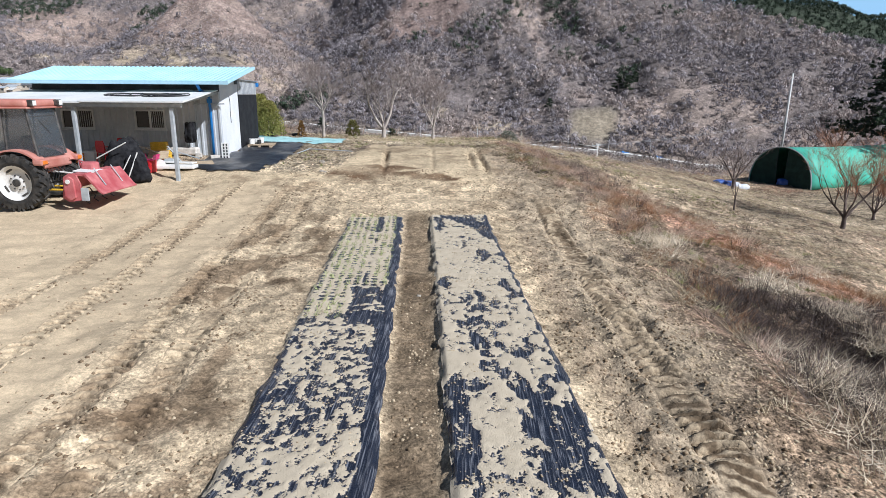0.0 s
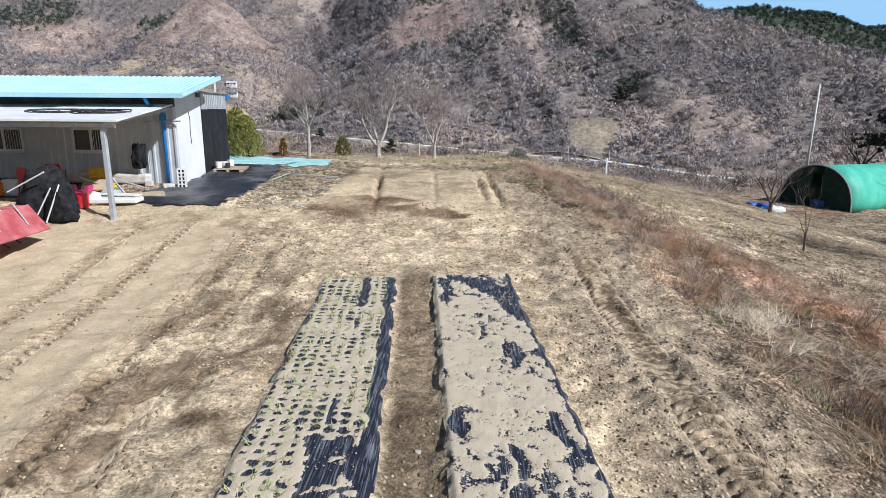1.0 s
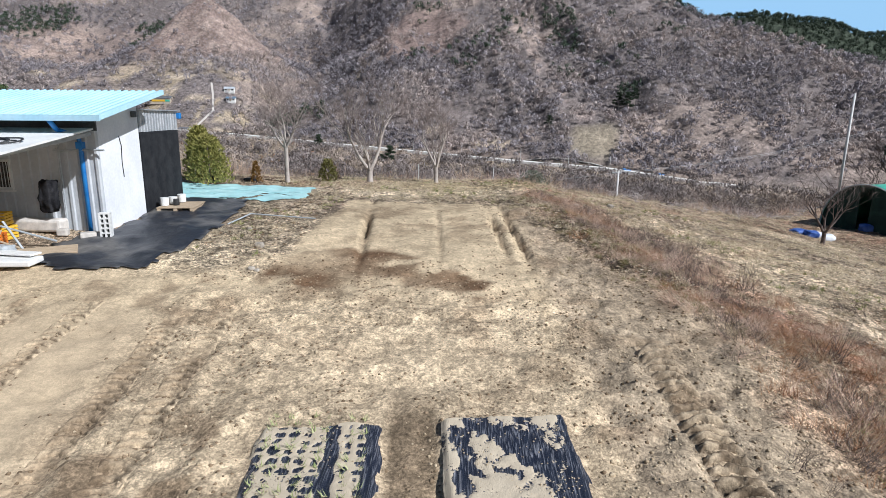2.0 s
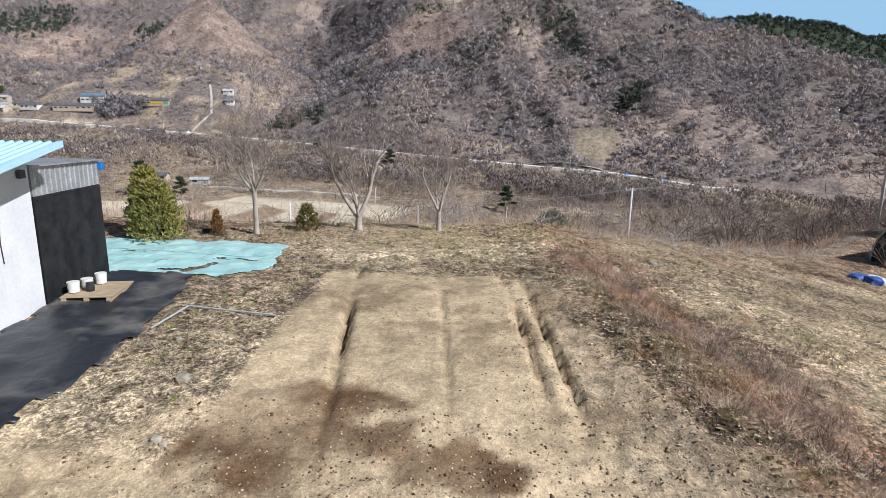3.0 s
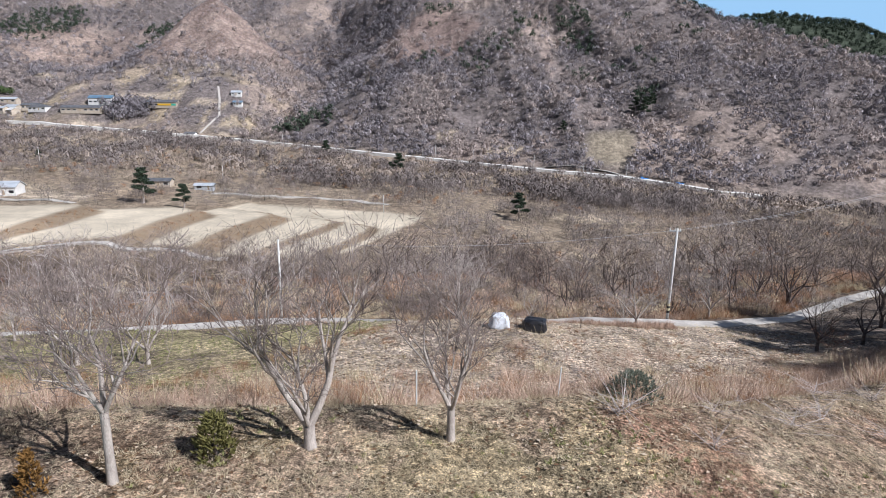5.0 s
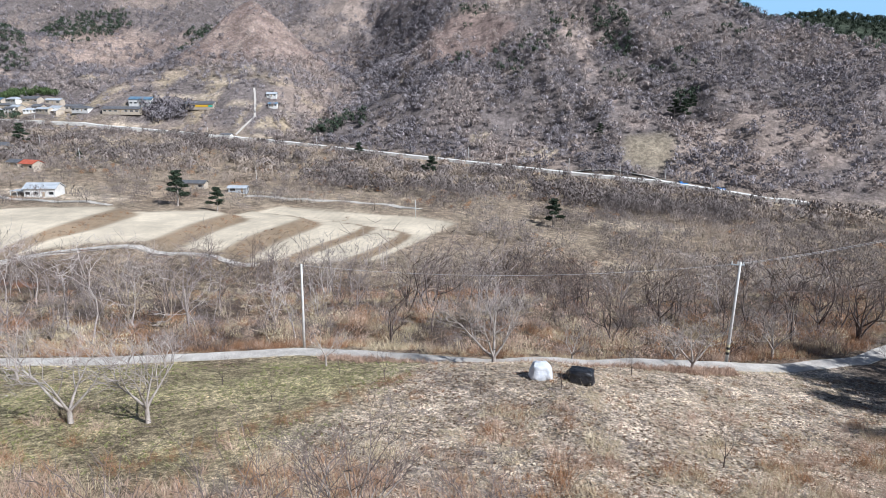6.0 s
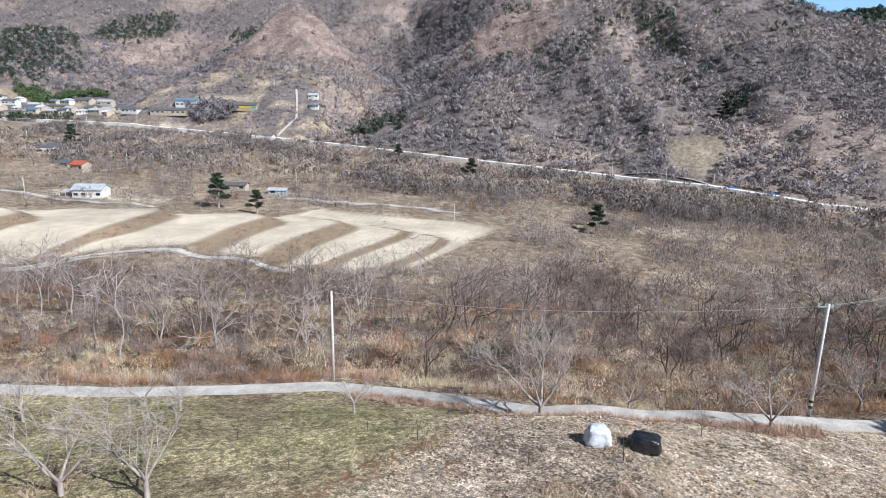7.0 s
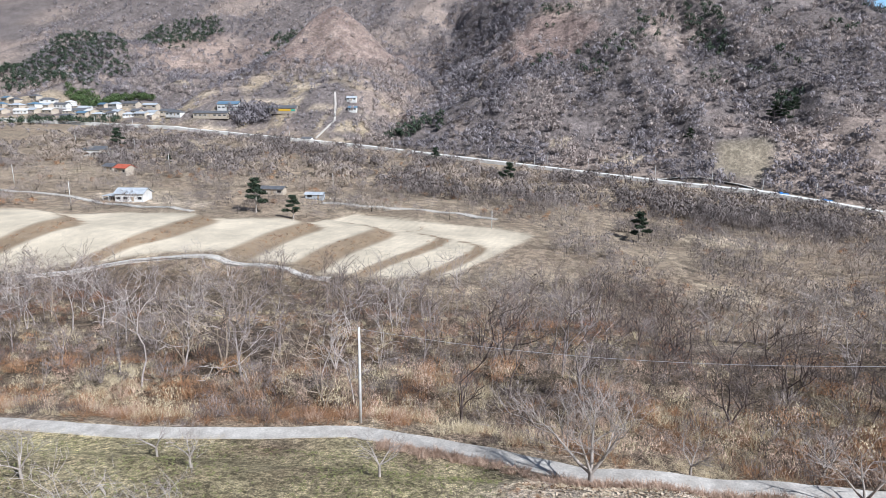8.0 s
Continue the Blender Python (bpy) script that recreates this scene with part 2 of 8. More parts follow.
def near_ground(x, y):
    yb = np.minimum(y, brow_y(x))
    e = y - brow_y(x)
    p = np.interp(yb, [-40, 11, 17, 20, 24, 34], [-0.5, 0.02, 0.58, 0.8, 0.95, 0.8]) + 0.03 * np.clip(-x, 0, 14) * step(10, 24, yb)
    side = np.clip(x - np.interp(yb, [0, 14, 26], [5.6, 5.2, 3.4]), 0, None)
    p = p - 0.21 * np.minimum(side, 30) - 0.06 * np.clip(side - 30, 0, None)
    p = p + step(6, -2, e) * (0.18 * np.clip(side - 19, 0, 11) + 0.03 * np.clip(side - 30, 0, None))
    d = np.interp(e, [0, 1, 3, 8, 18, 30, 34, 38, 41, 46, 90, 150], [0, -0.35, -2.2, -5.3, -7.3, -8.9, -9.9, -12.0, -12.6, -13.6, -23, -38])
    ditch = -1.3 * np.exp(-(((y - path_y(x) - 9 - 2 * vnoise(x, y, 14, 33)) / 2.4) ** 2))
    hollow = -0.75 * np.exp(-(((x - 7.6) / 1.3) ** 2) - ((y - 5.4) / 1.5) ** 2)
    return p + d + ditch + hollow - 0.05 * np.clip(-x, 0, 60) * step(5, 30, e)


def ridge(x, y, size, seed):
    return 1 - np.abs(fbm(x, y, size, seed, 3))


def cone_r(x, y):
    """How far a place lies from the top of the cone-shaped hill."""
    return np.hypot(x + 317, (y - 790) * 0.85) * (1 + 0.07 * np.sin(7 * np.arctan2(y - 790, x + 317)))


def far_ground(x, y):
    yr, zr = road_y(x), road_z(x)
    t = np.clip((y - 292) / (yr - 292), 0, 1)
    z0 = terraces(x, np.minimum(y, 300)) - 4 * step(40, 160, x)
    t = t * (1 - step(20, 120, x)) + t**2 * step(20, 120, x)
    z = z0 + (zr - z0) * t + 1.6 * fbm(x, y, 38, 5) * step(300, 330, y) * step(0, 14, np.abs(y - yr))
    d = np.maximum(y - yr, 0)
    steep = np.interp(d, [0, 6, 14, 400, 900], [0, 0.3, 4, 220, 400])
    bowl = np.interp(d, [0, 60, 150, 260, 500, 900], [0, 15, 38, 62, 190, 400])
    w = step(-210, -70, x + 20 * vnoise(x, y, 90, 31))
    r = cone_r(x, y)
    rise = bowl * (1 - w) + steep * w + 55 * np.exp(-(((x + 690) / 95) ** 2) - ((y - 795) / 72) ** 2)
    gully = 12 * (ridge(x + 0.35 * y, 0.22 * y, 66, 11) - 0.6) + 5 * (ridge(x + 0.2 * y, 0.4 * y, 24, 12) - 0.6) + 5 * fbm(x, y, 45, 17)
    gully = gully + 20 * np.exp(-(np.hypot((x + 108) / 42, (y - 575) / 40) ** 2)) * (d > 0)
    crest = np.interp(x, [60, 205, 250, 300, 340, 430, 650], [330, 136, 98, 68, 52, 20, -12])
    m = zr + rise + gully * step(8, 90, d) * (1 - 0.8 * step(150, 90, r))
    hill = 137 - np.interp(r, [0, 6, 32, 59, 102, 150, 400], [0, 3, 23, 53, 84, 108, 300])
    m = np.maximum(m, hill)
    m = np.where(m > crest, crest + 0.04 * (m - crest), m)
    back = np.interp(x, [-200, 300, 427, 748, 1300], [300, 216, 180, 144, 104]) + 8 * fbm(x, 0 * y, 90, 41)
    m = np.where(y > 820, np.maximum(m, back * step(820, 1230, y) + 4 * fbm(x, y, 50, 7)), m)
    return np.where(y > yr, m, z)


def ground_z(x, y):
    x, y = np.asarray(x, float), np.asarray(y, float)
    w = step(150, 196, y + 0.12 * x)
    z = near_ground(x, y) * (1 - w) + far_ground(x, y) * w
    wild = step(42, 60, y - brow_y(x) + 34) * (1 - in_terraces(x, y))
    return z + 0.35 * fbm(x, y, 9, 3) * wild * step(3, 8, np.abs(y - path_y(x))) * (y < 480)


def path_y(x):
    """The middle line of the concrete path below the orchard."""
    return np.interp(x, [-80, -47, -36, -26, -19, -14, -8, -1, 8, 16, 23, 32, 45, 70], [70, 72, 72.2, 74.2, 76.2, 75.2, 74, 71.6, 72, 73, 75, 81, 92, 110])


def bed_u(x, y):
    return x + 0.075 * y


def rut(u, centre, width):
    return np.exp(-(((u - centre) / width) ** 2))


def lug_track(x, y):
    """The place across the wheel track, and its lug marks: one on a bar, minus one between bars."""
    xt = x + 0.03 * (y - 7) + 0.03 * vnoise(x, y, 1.4, 16)
    lug = np.sin(2 * np.pi * (y / 0.19 + 0.9 * (xt - 4.12) + 0.25 * vnoise(x, y, 0.5, 15)))
    return xt, np.clip(2.0 * lug + 0.5 * vnoise(x, y, 0.22, 17), -1, 1)


def weed_belt(y):
    """The middle of the belt of rust-red weeds that bends away from the field."""
    return np.interp(y, [7, 9, 11.5, 13.5, 16, 18.3, 23, 27], [14, 12, 9.6, 8.3, 7.0, 6.0, 5.1, 4.4])


FURROWS = ((-1.65, 0.08, 0.20), (0.28, 0.06, 0.07), (1.85, 0.07, 0.14), (2.3, 0.08, 0.18))


def relief(x, y):
    """Fine relief of the tilled field."""
    field = step(5.8, 4.6, x - 0.05 * y) * step(33, 30.5, y) * step(-16, -12, x) * step(-14, -10, y)
    u = bed_u(x, y)
    on_bed = (step(-0.72, -0.62, u) * step(0.84, 0.74, u) + step(1.52, 1.62, u) * step(3.2, 3.1, u)) * step(11.95, 11.75, y - 0.13 * (u + 0.7))
    smooth = step(17.8, 18.6, y) * step(2.6, 2.0, x)
    lumps = (0.045 * fbm(x, y, 0.42, 2, 4) + 0.03 * vnoise(x, y, 1.7, 6)) * (1 - 0.55 * smooth)
    lumps = lumps + 0.05 * step(3.0, 3.5, u) * fbm(x, y, 0.26, 14, 3)
    z = lumps * field * (1 - 0.75 * on_bed) + 0.05 * on_bed
    before = step(13.2, 12.2, y)
    furrow = step(0.78, 0.92, u) * step(1.58, 1.44, u) * before
    z = z - 0.05 * furrow
    # wheel tracks with lugs beside the beds
    xt = lug_track(x, y)[0]
    w = step(14.2, 12.0, y)
    z = z + w * (-0.02 * step(0.34, 0.24, np.abs(xt - 4.12)) + 0.035 * rut(xt, 4.54, 0.09) + 0.03 * rut(xt, 3.72, 0.08))
    z = z + w * 0.025 * rut(xt, 3.45, 0.13) * np.sin(2 * np.pi * y / 0.34)
    for c, deep in ((-1.95, 0.05), (-2.75, 0.065), (-3.5, 0.03), (-4.4, 0.045), (-5.6, 0.04), (-6.7, 0.03)):
        v = x + 0.096 * y + 0.07 * np.sin(y * 0.5 + c)
        z = z + step(16, 13, y) * deep * (-0.7 * rut(v, c, 0.16) + 0.7 * rut(v, c + 0.30, 0.09))
    z = z + field * step(-0.75, -0.95, u) * step(-3.2, -2.0, v) * 0.05 * np.abs(vnoise(x, y, 0.35, 12))
    # the harrowed patch beyond and its furrows
    for c, wd, a in FURROWS:
        a = a * np.clip(0.65 + 0.9 * vnoise(0 * x + c, y, 1.1, 18), 0.1, 1.2)
        z = z - a * rut(x - c + 0.10 * (y - 20.5) * (1 if c < 0 else 0.6), 0, wd) * step(17.8, 18.8, y) * step(26.5, 25, y)
    # turning ruts across the headland
    for cy, a in ((15.2, 0.05), (15.9, 0.04), (17.0, 0.05)):
        z = z - a * rut(y - cy - 0.25 * np.sin(x * 0.5) - 0.05 * x, 0, 0.14) * step(-6, -4, x) * step(4.5, 3, x)
    rough = step(5.0, 6.5, x - 0.05 * y) * step(60, 40, y)
    return z + rough * 0.13 * fbm(x, y, 1.3, 9) + step(16, 18, y) * step(34, 30, y) * (1 - step(-3.5, -3.1, x) * step(2.6, 2.0, x) * step(25, 24, y)) * 0.035 * fbm(x, y, 0.6, 10)


def ground_at(x, y):
    return float(ground_z(x, y) + relief(np.asarray(x, float), np.asarray(y, float)))


def spaced(stops):
    """Coordinates with the given spacing between stops: (from, spacing), ..., last."""
    out = []
    for (a, sa), (b, sb) in zip(stops, stops[1:]):
        v = a
        while v < b - 1e-6:
            out.append(v)
            v += sa + (sb - sa) * (v - a) / (b - a)
    return np.array(out + [stops[-1][0]])


GX = spaced([(-2600, 300), (-700, 20), (-260, 6), (-192, 1.5), (-30, 1.5), (-14, 0.5), (-7, 0.16), (-2, 0.09), (3.5, 0.09), (3.6, 0.055), (4.7, 0.055), (4.8, 0.09), (6, 0.1), (9, 0.25), (22, 0.8), (60, 3.5), (260, 10), (700, 26), (2600, 300)])
GY = spaced([(-400, 90), (-20, 3), (-2, 0.4), (0, 0.055), (13, 0.06), (16, 0.12), (27, 0.18), (36, 0.45), (80, 1.1), (200, 3.0), (560, 6.5), (800, 10), (1300, 30), (3200, 350)])
XX, YY = np.meshgrid(GX, GY)
ZZ = ground_z(XX, YY) + relief(XX, YY)


def tilled_right(y):
    """Where the harrowed ground meets the weeds."""
    return np.interp(y, [15, 17, 19, 22, 25], [5.0, 4.4, 3.9, 3.1, 2.5])


def cover(x, y):
    """The colour of what covers the ground, from place to place."""
    n1, n2, n3 = fbm(x, y, 6, 50), fbm(x, y, 1.3, 51), fbm(x, y, 30, 52)
    soil, damp = np.array([0.585, 0.46, 0.305]), np.array([0.17, 0.12, 0.075])
    straw, litter = np.array([0.42, 0.34, 0.235]), np.array([0.21, 0.155, 0.115])
    green, rust = np.array([0.42, 0.38, 0.205]), np.array([0.33, 0.20, 0.125])

    def blend(c, other, w):
        w = np.clip(w, 0, 1)[..., None]
        return c * (1 - w) + other * w

    c = np.broadcast_to(litter, (*x.shape, 3))
    c = blend(c, straw, 0.5 + 0.5 * n1 + 0.3 * n2)
    c = blend(c, rust, step(0.1, 0.7, n3 + 0.5 * n2) * 0.5)
    # grey-brown scrub land across the valley, with small pale plots
    over = step(190, 215, y)
    c = blend(c, np.array([0.31, 0.25, 0.185]), over * 0.75)
    plot = fbm(np.round(x / 23 + 0.3 * fbm(x, y, 60, 44)) * 23, np.round(y / 17 + 0.3 * fbm(x, y, 60, 45)) * 17, 9, 46)
    c = blend(c, np.array([0.47, 0.385, 0.275]), over * 0.75 * step(0.75, 0.95, plot))
    c = blend(c, np.array([0.50, 0.41, 0.30]), 0.85 * step(1.1, 0.85, np.hypot((x - 62) / 24, (y - 314) / 9) + 0.2 * n2))
    c = blend(c, np.array([0.52, 0.42, 0.32]), 0.9 * step(1.1, 0.85, np.hypot((x - 21) / 8, (y - 140) / 7) + 0.2 * n2))
    # plateau
    plateau = step(1.5, -1.5, y - brow_y(x))
    field = step(5.4, 4.2, x - 0.05 * y + 0.5 * n2) * step(18.2, 17, y + 0.9 * n2) * step(-13, -11.5, x)
    tilled = step(-3.1, -2.8, x + 0.12 * n2 - 0.045 * (y - 22)) * step(0.25, -0.25, x + 0.25 * n2 - tilled_right(y)) * step(25.3, 24.9, y + 0.15 * n2) * step(16, 17, y)
    dirt = np.clip(field + tilled, 0, 1)
    cloddy = step(3.2, 3.9, x + 0.05 * y)
    c = blend(c, np.array([0.60, 0.50, 0.36]), plateau * (0.35 + 0.5 * n2) * step(24, 27, y))
    c = blend(c, np.array([0.19, 0.145, 0.095]), plateau * step(17, 20, y) * 0.45 * step(0.05, 0.45, fbm(x, y, 2.4, 64) + 0.35 * n2))
    c = blend(c, soil, dirt * (1 - cloddy))
    c = blend(c, np.array([0.53, 0.42, 0.275]), dirt * step(14.5, 17.5, y + n1) * (1 - cloddy))
    c = blend(c, np.array([0.385, 0.305, 0.21]), dirt * cloddy)
    beyond = step(0.3, 1.6, x - weed_belt(y) + 0.5 * n2) * plateau
    c = blend(c, np.array([0.47, 0.375, 0.26]), beyond * (0.65 + 0.35 * n1))
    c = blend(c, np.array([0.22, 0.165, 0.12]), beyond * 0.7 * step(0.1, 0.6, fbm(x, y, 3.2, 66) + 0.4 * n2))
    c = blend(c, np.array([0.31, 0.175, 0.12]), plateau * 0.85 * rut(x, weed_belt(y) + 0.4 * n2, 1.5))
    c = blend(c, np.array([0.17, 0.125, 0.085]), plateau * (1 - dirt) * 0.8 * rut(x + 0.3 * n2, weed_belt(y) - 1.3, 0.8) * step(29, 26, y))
    # dark soil of the hollow and near verge, with their shade painted into it
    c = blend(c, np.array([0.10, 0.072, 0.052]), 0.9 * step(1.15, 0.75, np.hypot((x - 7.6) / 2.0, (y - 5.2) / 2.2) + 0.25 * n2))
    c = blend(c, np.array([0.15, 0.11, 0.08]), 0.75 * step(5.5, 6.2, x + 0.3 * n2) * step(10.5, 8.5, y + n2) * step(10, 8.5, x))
    c = blend(c, np.array([0.24, 0.15, 0.10]), plateau * step(27.5, 30.5, y - 0.35 * np.clip(x, 0, 30) + 0.8 * n2) * (0.55 + 0.5 * n2))
    stain = step(-3.5, -2.6, x + 0.096 * y) * step(-0.72, -0.95, bed_u(x, y)) * step(14, 11, y)
    c = blend(c, np.array([0.24, 0.172, 0.108]), dirt * stain * 0.85 * step(0.12, 0.4, fbm(x, 0.6 * y, 0.55, 76) + 0.25 * n2))
    c = blend(c, np.array([0.30, 0.22, 0.14]), dirt * 0.6 * step(0.35, 0.6, fbm(x, y, 0.6, 78)) * step(13, 15, y) * (1 - tilled))
    # moist soil turned up by the wheels; gaps between lug bars coloured darker
    xt, lug = lug_track(x, y)
    band = step(14.5, 12.5, y) * step(0.28, 0.20, np.abs(xt - 4.12))
    c = blend(c, soil * 0.8, band * (lug > 0.2) * 0.5)
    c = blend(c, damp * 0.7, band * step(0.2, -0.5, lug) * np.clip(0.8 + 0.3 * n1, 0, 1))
    for k in (-1.95, -2.75, -4.4, -5.6):
        v = x + 0.096 * y + 0.07 * np.sin(y * 0.5 + k)
        c = blend(c, damp * 1.5, dirt * step(17, 14, y) * 0.5 * step(0.26, 0.12, np.abs(v - k) + 0.08 * n2) * step(-0.3, 0.3, vnoise(x, y, 1.2, 8)))
    c = blend(c, np.array([0.16, 0.105, 0.062]), dirt * 0.5 * step(0.3, 0.8, fbm(x, y, 0.8, 60)) * step(-5, -2, x) * step(0.4, -0.2, vnoise(x, y, 4, 61)))
    wet = step(1.12, 0.8, np.hypot((x + 1.45) / 1.9, (y - 17.8) / 1.45) + 0.35 * fbm(x, y, 0.9, 63))
    wet = np.maximum(wet, step(1.1, 0.8, np.hypot((x - 0.8) / 0.8, (y - 17.35 + 0.35 * x) / 0.6) + 0.35 * fbm(x, y, 0.7, 65)))
    # furrow bottoms coloured darker, more so where they run deep
    for k, wd, deep in FURROWS:
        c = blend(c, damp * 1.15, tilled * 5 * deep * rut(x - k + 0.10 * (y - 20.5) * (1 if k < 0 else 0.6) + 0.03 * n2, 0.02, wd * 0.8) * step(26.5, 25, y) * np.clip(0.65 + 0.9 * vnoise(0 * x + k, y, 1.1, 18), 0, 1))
    swirl = np.sin(2 * np.pi * (0.9 * y + 0.35 * np.sin(1.3 * x + 0.6) + 0.5 * vnoise(x, y, 1.2, 62)))
    wet = wet * np.clip(1.15 - 1.3 * step(0.35, 0.7, swirl) * step(-1.3, -0.5, x), 0.05, 1)
    c = blend(c, np.array([0.15, 0.092, 0.053]), np.clip(field + tilled, 0, 1) * wet * np.clip(0.8 + 0.5 * n2, 0, 1) * step(19.4, 19.0, y + 0.25 * n2))
    u = bed_u(x, y)
    c = blend(c, damp * 0.9, dirt * step(0.8, 0.95, u) * step(1.58, 1.42, u) * step(13, 12, y) * 0.78)
    c = blend(c, green, plateau * (1 - dirt) * step(27, 31, y) * step(0.0, 0.5, n1 + n2) * step(6, 3, x) * 0.35)
    # orchard turf to the left, leaf litter to the right
    orchard = step(3, 9, y - brow_y(x)) * step(1, -1, y - path_y(x))
    c = blend(c, green * np.array([1.0, 0.95, 1.0]), orchard * step(-4, -9, x + 0.25 * (62 - y)) * (0.65 + 0.35 * n1))
    # tree shadow painted in on the right: litter darkened, then a dark patch
    c = blend(c, np.array([0.36, 0.285, 0.21]), 0.7 * orchard * step(9, 19, x + 1.5 * n1) * step(45, 56, y))
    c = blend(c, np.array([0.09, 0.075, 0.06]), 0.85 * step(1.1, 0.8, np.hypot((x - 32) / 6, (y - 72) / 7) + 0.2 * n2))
    c = blend(c, np.array([0.58, 0.485, 0.385]), orchard * step(-10, -5, x + 0.25 * (62 - y)) * (0.7 + 0.4 * n2))
    # woods floor: damp litter, darkened further for the trunks' shadows
    c = blend(c, np.array([0.105, 0.08, 0.058]), step(6, 16, y - path_y(x)) * step(200, 185, y) * (0.7 + 0.3 * n1))
    # terraces and banks
    t = in_terraces(x, y)
    near_bank = sum(rut(x - bank_x(i, y) - 0.3, 0, (4.6 - (2.2 * step(225, 203, y) if i == 1 else 0)) if i < 4 else 2.2) * (1 - step(TIPS[i] + 6, TIPS[i] + 14, y + 3 * n2)) for i in range(len(BANKS)))
    c = blend(c, np.array([0.66, 0.575, 0.44]) * (1 + 0.05 * np.sin(2.2 * (x - bank_x(3, y))) * (x > -108))[..., None], t * np.clip(1.25 - 2.2 * near_bank, 0, 1))
    c = blend(c, np.array([0.28, 0.21, 0.14]), t * np.clip(2.2 * near_bank - 0.4, 0, 1) * (0.9 + 0.3 * n2))
    # the mountains: leaf litter, pale clearings, darker woods
    d = y - road_y(x)
    hill = step(0, 20, d)
    m1, m2 = fbm(x, y, 70, 70), fbm(x, y, 18, 71)
    c = blend(c, np.array([0.185, 0.158, 0.148]), hill)
    # ground darkened beneath the bare trees on the right
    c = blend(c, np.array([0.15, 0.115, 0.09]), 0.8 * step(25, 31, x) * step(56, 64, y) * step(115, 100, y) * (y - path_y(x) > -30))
    c = blend(c, np.array([0.35, 0.28, 0.235]), hill * step(0.05, 0.7, m1 + 0.4 * m2) * 0.8)
    r = cone_r(x, y) + 14
    c = blend(c, np.array([0.27, 0.205, 0.175]), step(122, 98, r) * 0.95)
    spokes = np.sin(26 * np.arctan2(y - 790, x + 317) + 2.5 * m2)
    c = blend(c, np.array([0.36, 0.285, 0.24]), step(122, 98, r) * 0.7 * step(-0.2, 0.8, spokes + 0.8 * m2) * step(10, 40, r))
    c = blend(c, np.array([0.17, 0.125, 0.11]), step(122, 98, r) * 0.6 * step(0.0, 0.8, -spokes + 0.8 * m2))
    c = blend(c, np.array([0.36, 0.305, 0.21]), 0.65 * step(1.15, 0.7, np.hypot((x - 103) / 21, (y - 490) / 19) + 0.2 * m2))
    c = blend(c, np.array([0.42, 0.34, 0.23]), step(150, 60, d) * hill * step(-150, -210, x) * step(-0.1, 0.4, m2) * 0.8)
    for px, py, rx, ry in ((-276, 661, 11, 10), (-284, 631, 15, 5), (-279, 618, 13, 3), (-296, 608, 18, 5), (-329, 605, 14, 4), (-352, 565, 14, 6), (-330, 500, 19, 14), (-254, 592, 11, 3), (-386, 614, 12, 3), (-490, 718, 14, 5), (-216, 552, 8, 4), (-115, 649, 18, 5), (22, 504, 14, 6), (-7, 468, 9, 14), (-23, 526, 10, 6), (-322, 487, 26, 6), (-200, 281, 30, 9)):
        c = blend(c, np.array([0.52, 0.43, 0.325]), 0.9 * step(1.1, 0.85, (np.abs((x - px) / rx) ** 3 + np.abs((y - py) / ry) ** 3) ** 0.33 + 0.2 * m2))
    c = blend(c, np.array([0.37, 0.25, 0.20]), 0.4 * step(1.1, 0.7, np.hypot((x + 55) / 58, (y - 700) / 52) + 0.25 * m2))
    c = blend(c, np.array([0.36, 0.26, 0.21]), 0.35 * step(1.1, 0.7, np.hypot((x + 560) / 120, (y - 870) / 90) + 0.25 * m2))
    rock = np.abs(x - np.interp(y, [515, 562, 615, 640, 720], [101, 80, 73, 64, 50]) + 5 * vnoise(0 * x, y, 25, 73))
    c = blend(c, np.array([0.42, 0.33, 0.28]), 0.75 * step(11, 4, rock) * step(510, 525, y) * step(720, 680, y) * step(-0.3, 0.3, m2))
    c = blend(c, np.array([0.07, 0.085, 0.06]), step(860, 960, y) * step(60, 200, x))
    coarse = 1 - dirt * (1 - cloddy) * (0.86 - 0.14 * step(14, 16, y) - 0.36 * step(-3.6, -2.4, x + 0.096 * y) * step(17, 15, y)) - 0.55 * dirt * cloddy + 0.25 * dirt * band - 0.85 * t
    return np.concatenate([c, np.clip(coarse, 0.06, 1)[..., None]], -1)


def build_ground():
    ny, nx = XX.shape
    idx = np.arange(nx * ny).reshape(ny, nx)
    quads = np.stack([idx[:-1, :-1], idx[:-1, 1:], idx[1:, 1:], idx[1:, :-1]], -1).reshape(-1, 4)
    me = bpy.data.meshes.new("ground")
    me.vertices.add(nx * ny)
    me.vertices.foreach_set("co", np.stack([XX, YY, ZZ], -1).astype(np.float32).ravel())
    me.loops.add(4 * len(quads))
    me.loops.foreach_set("vertex_index", quads.astype(np.int32).ravel())
    me.polygons.add(len(quads))
    me.polygons.foreach_set("loop_start", np.arange(0, 4 * len(quads), 4, dtype=np.int32))
    me.update(calc_edges=True)
    col = me.color_attributes.new("cover", "FLOAT_COLOR", "POINT")
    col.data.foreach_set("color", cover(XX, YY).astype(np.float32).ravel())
    me.shade_smooth()
    me.materials.append(M_GROUND)
    return tagged(new("ground", me), "tan tilled soil, dry grass slopes, terraced fields and hillsides", "ground", kind="structure")


build_ground()


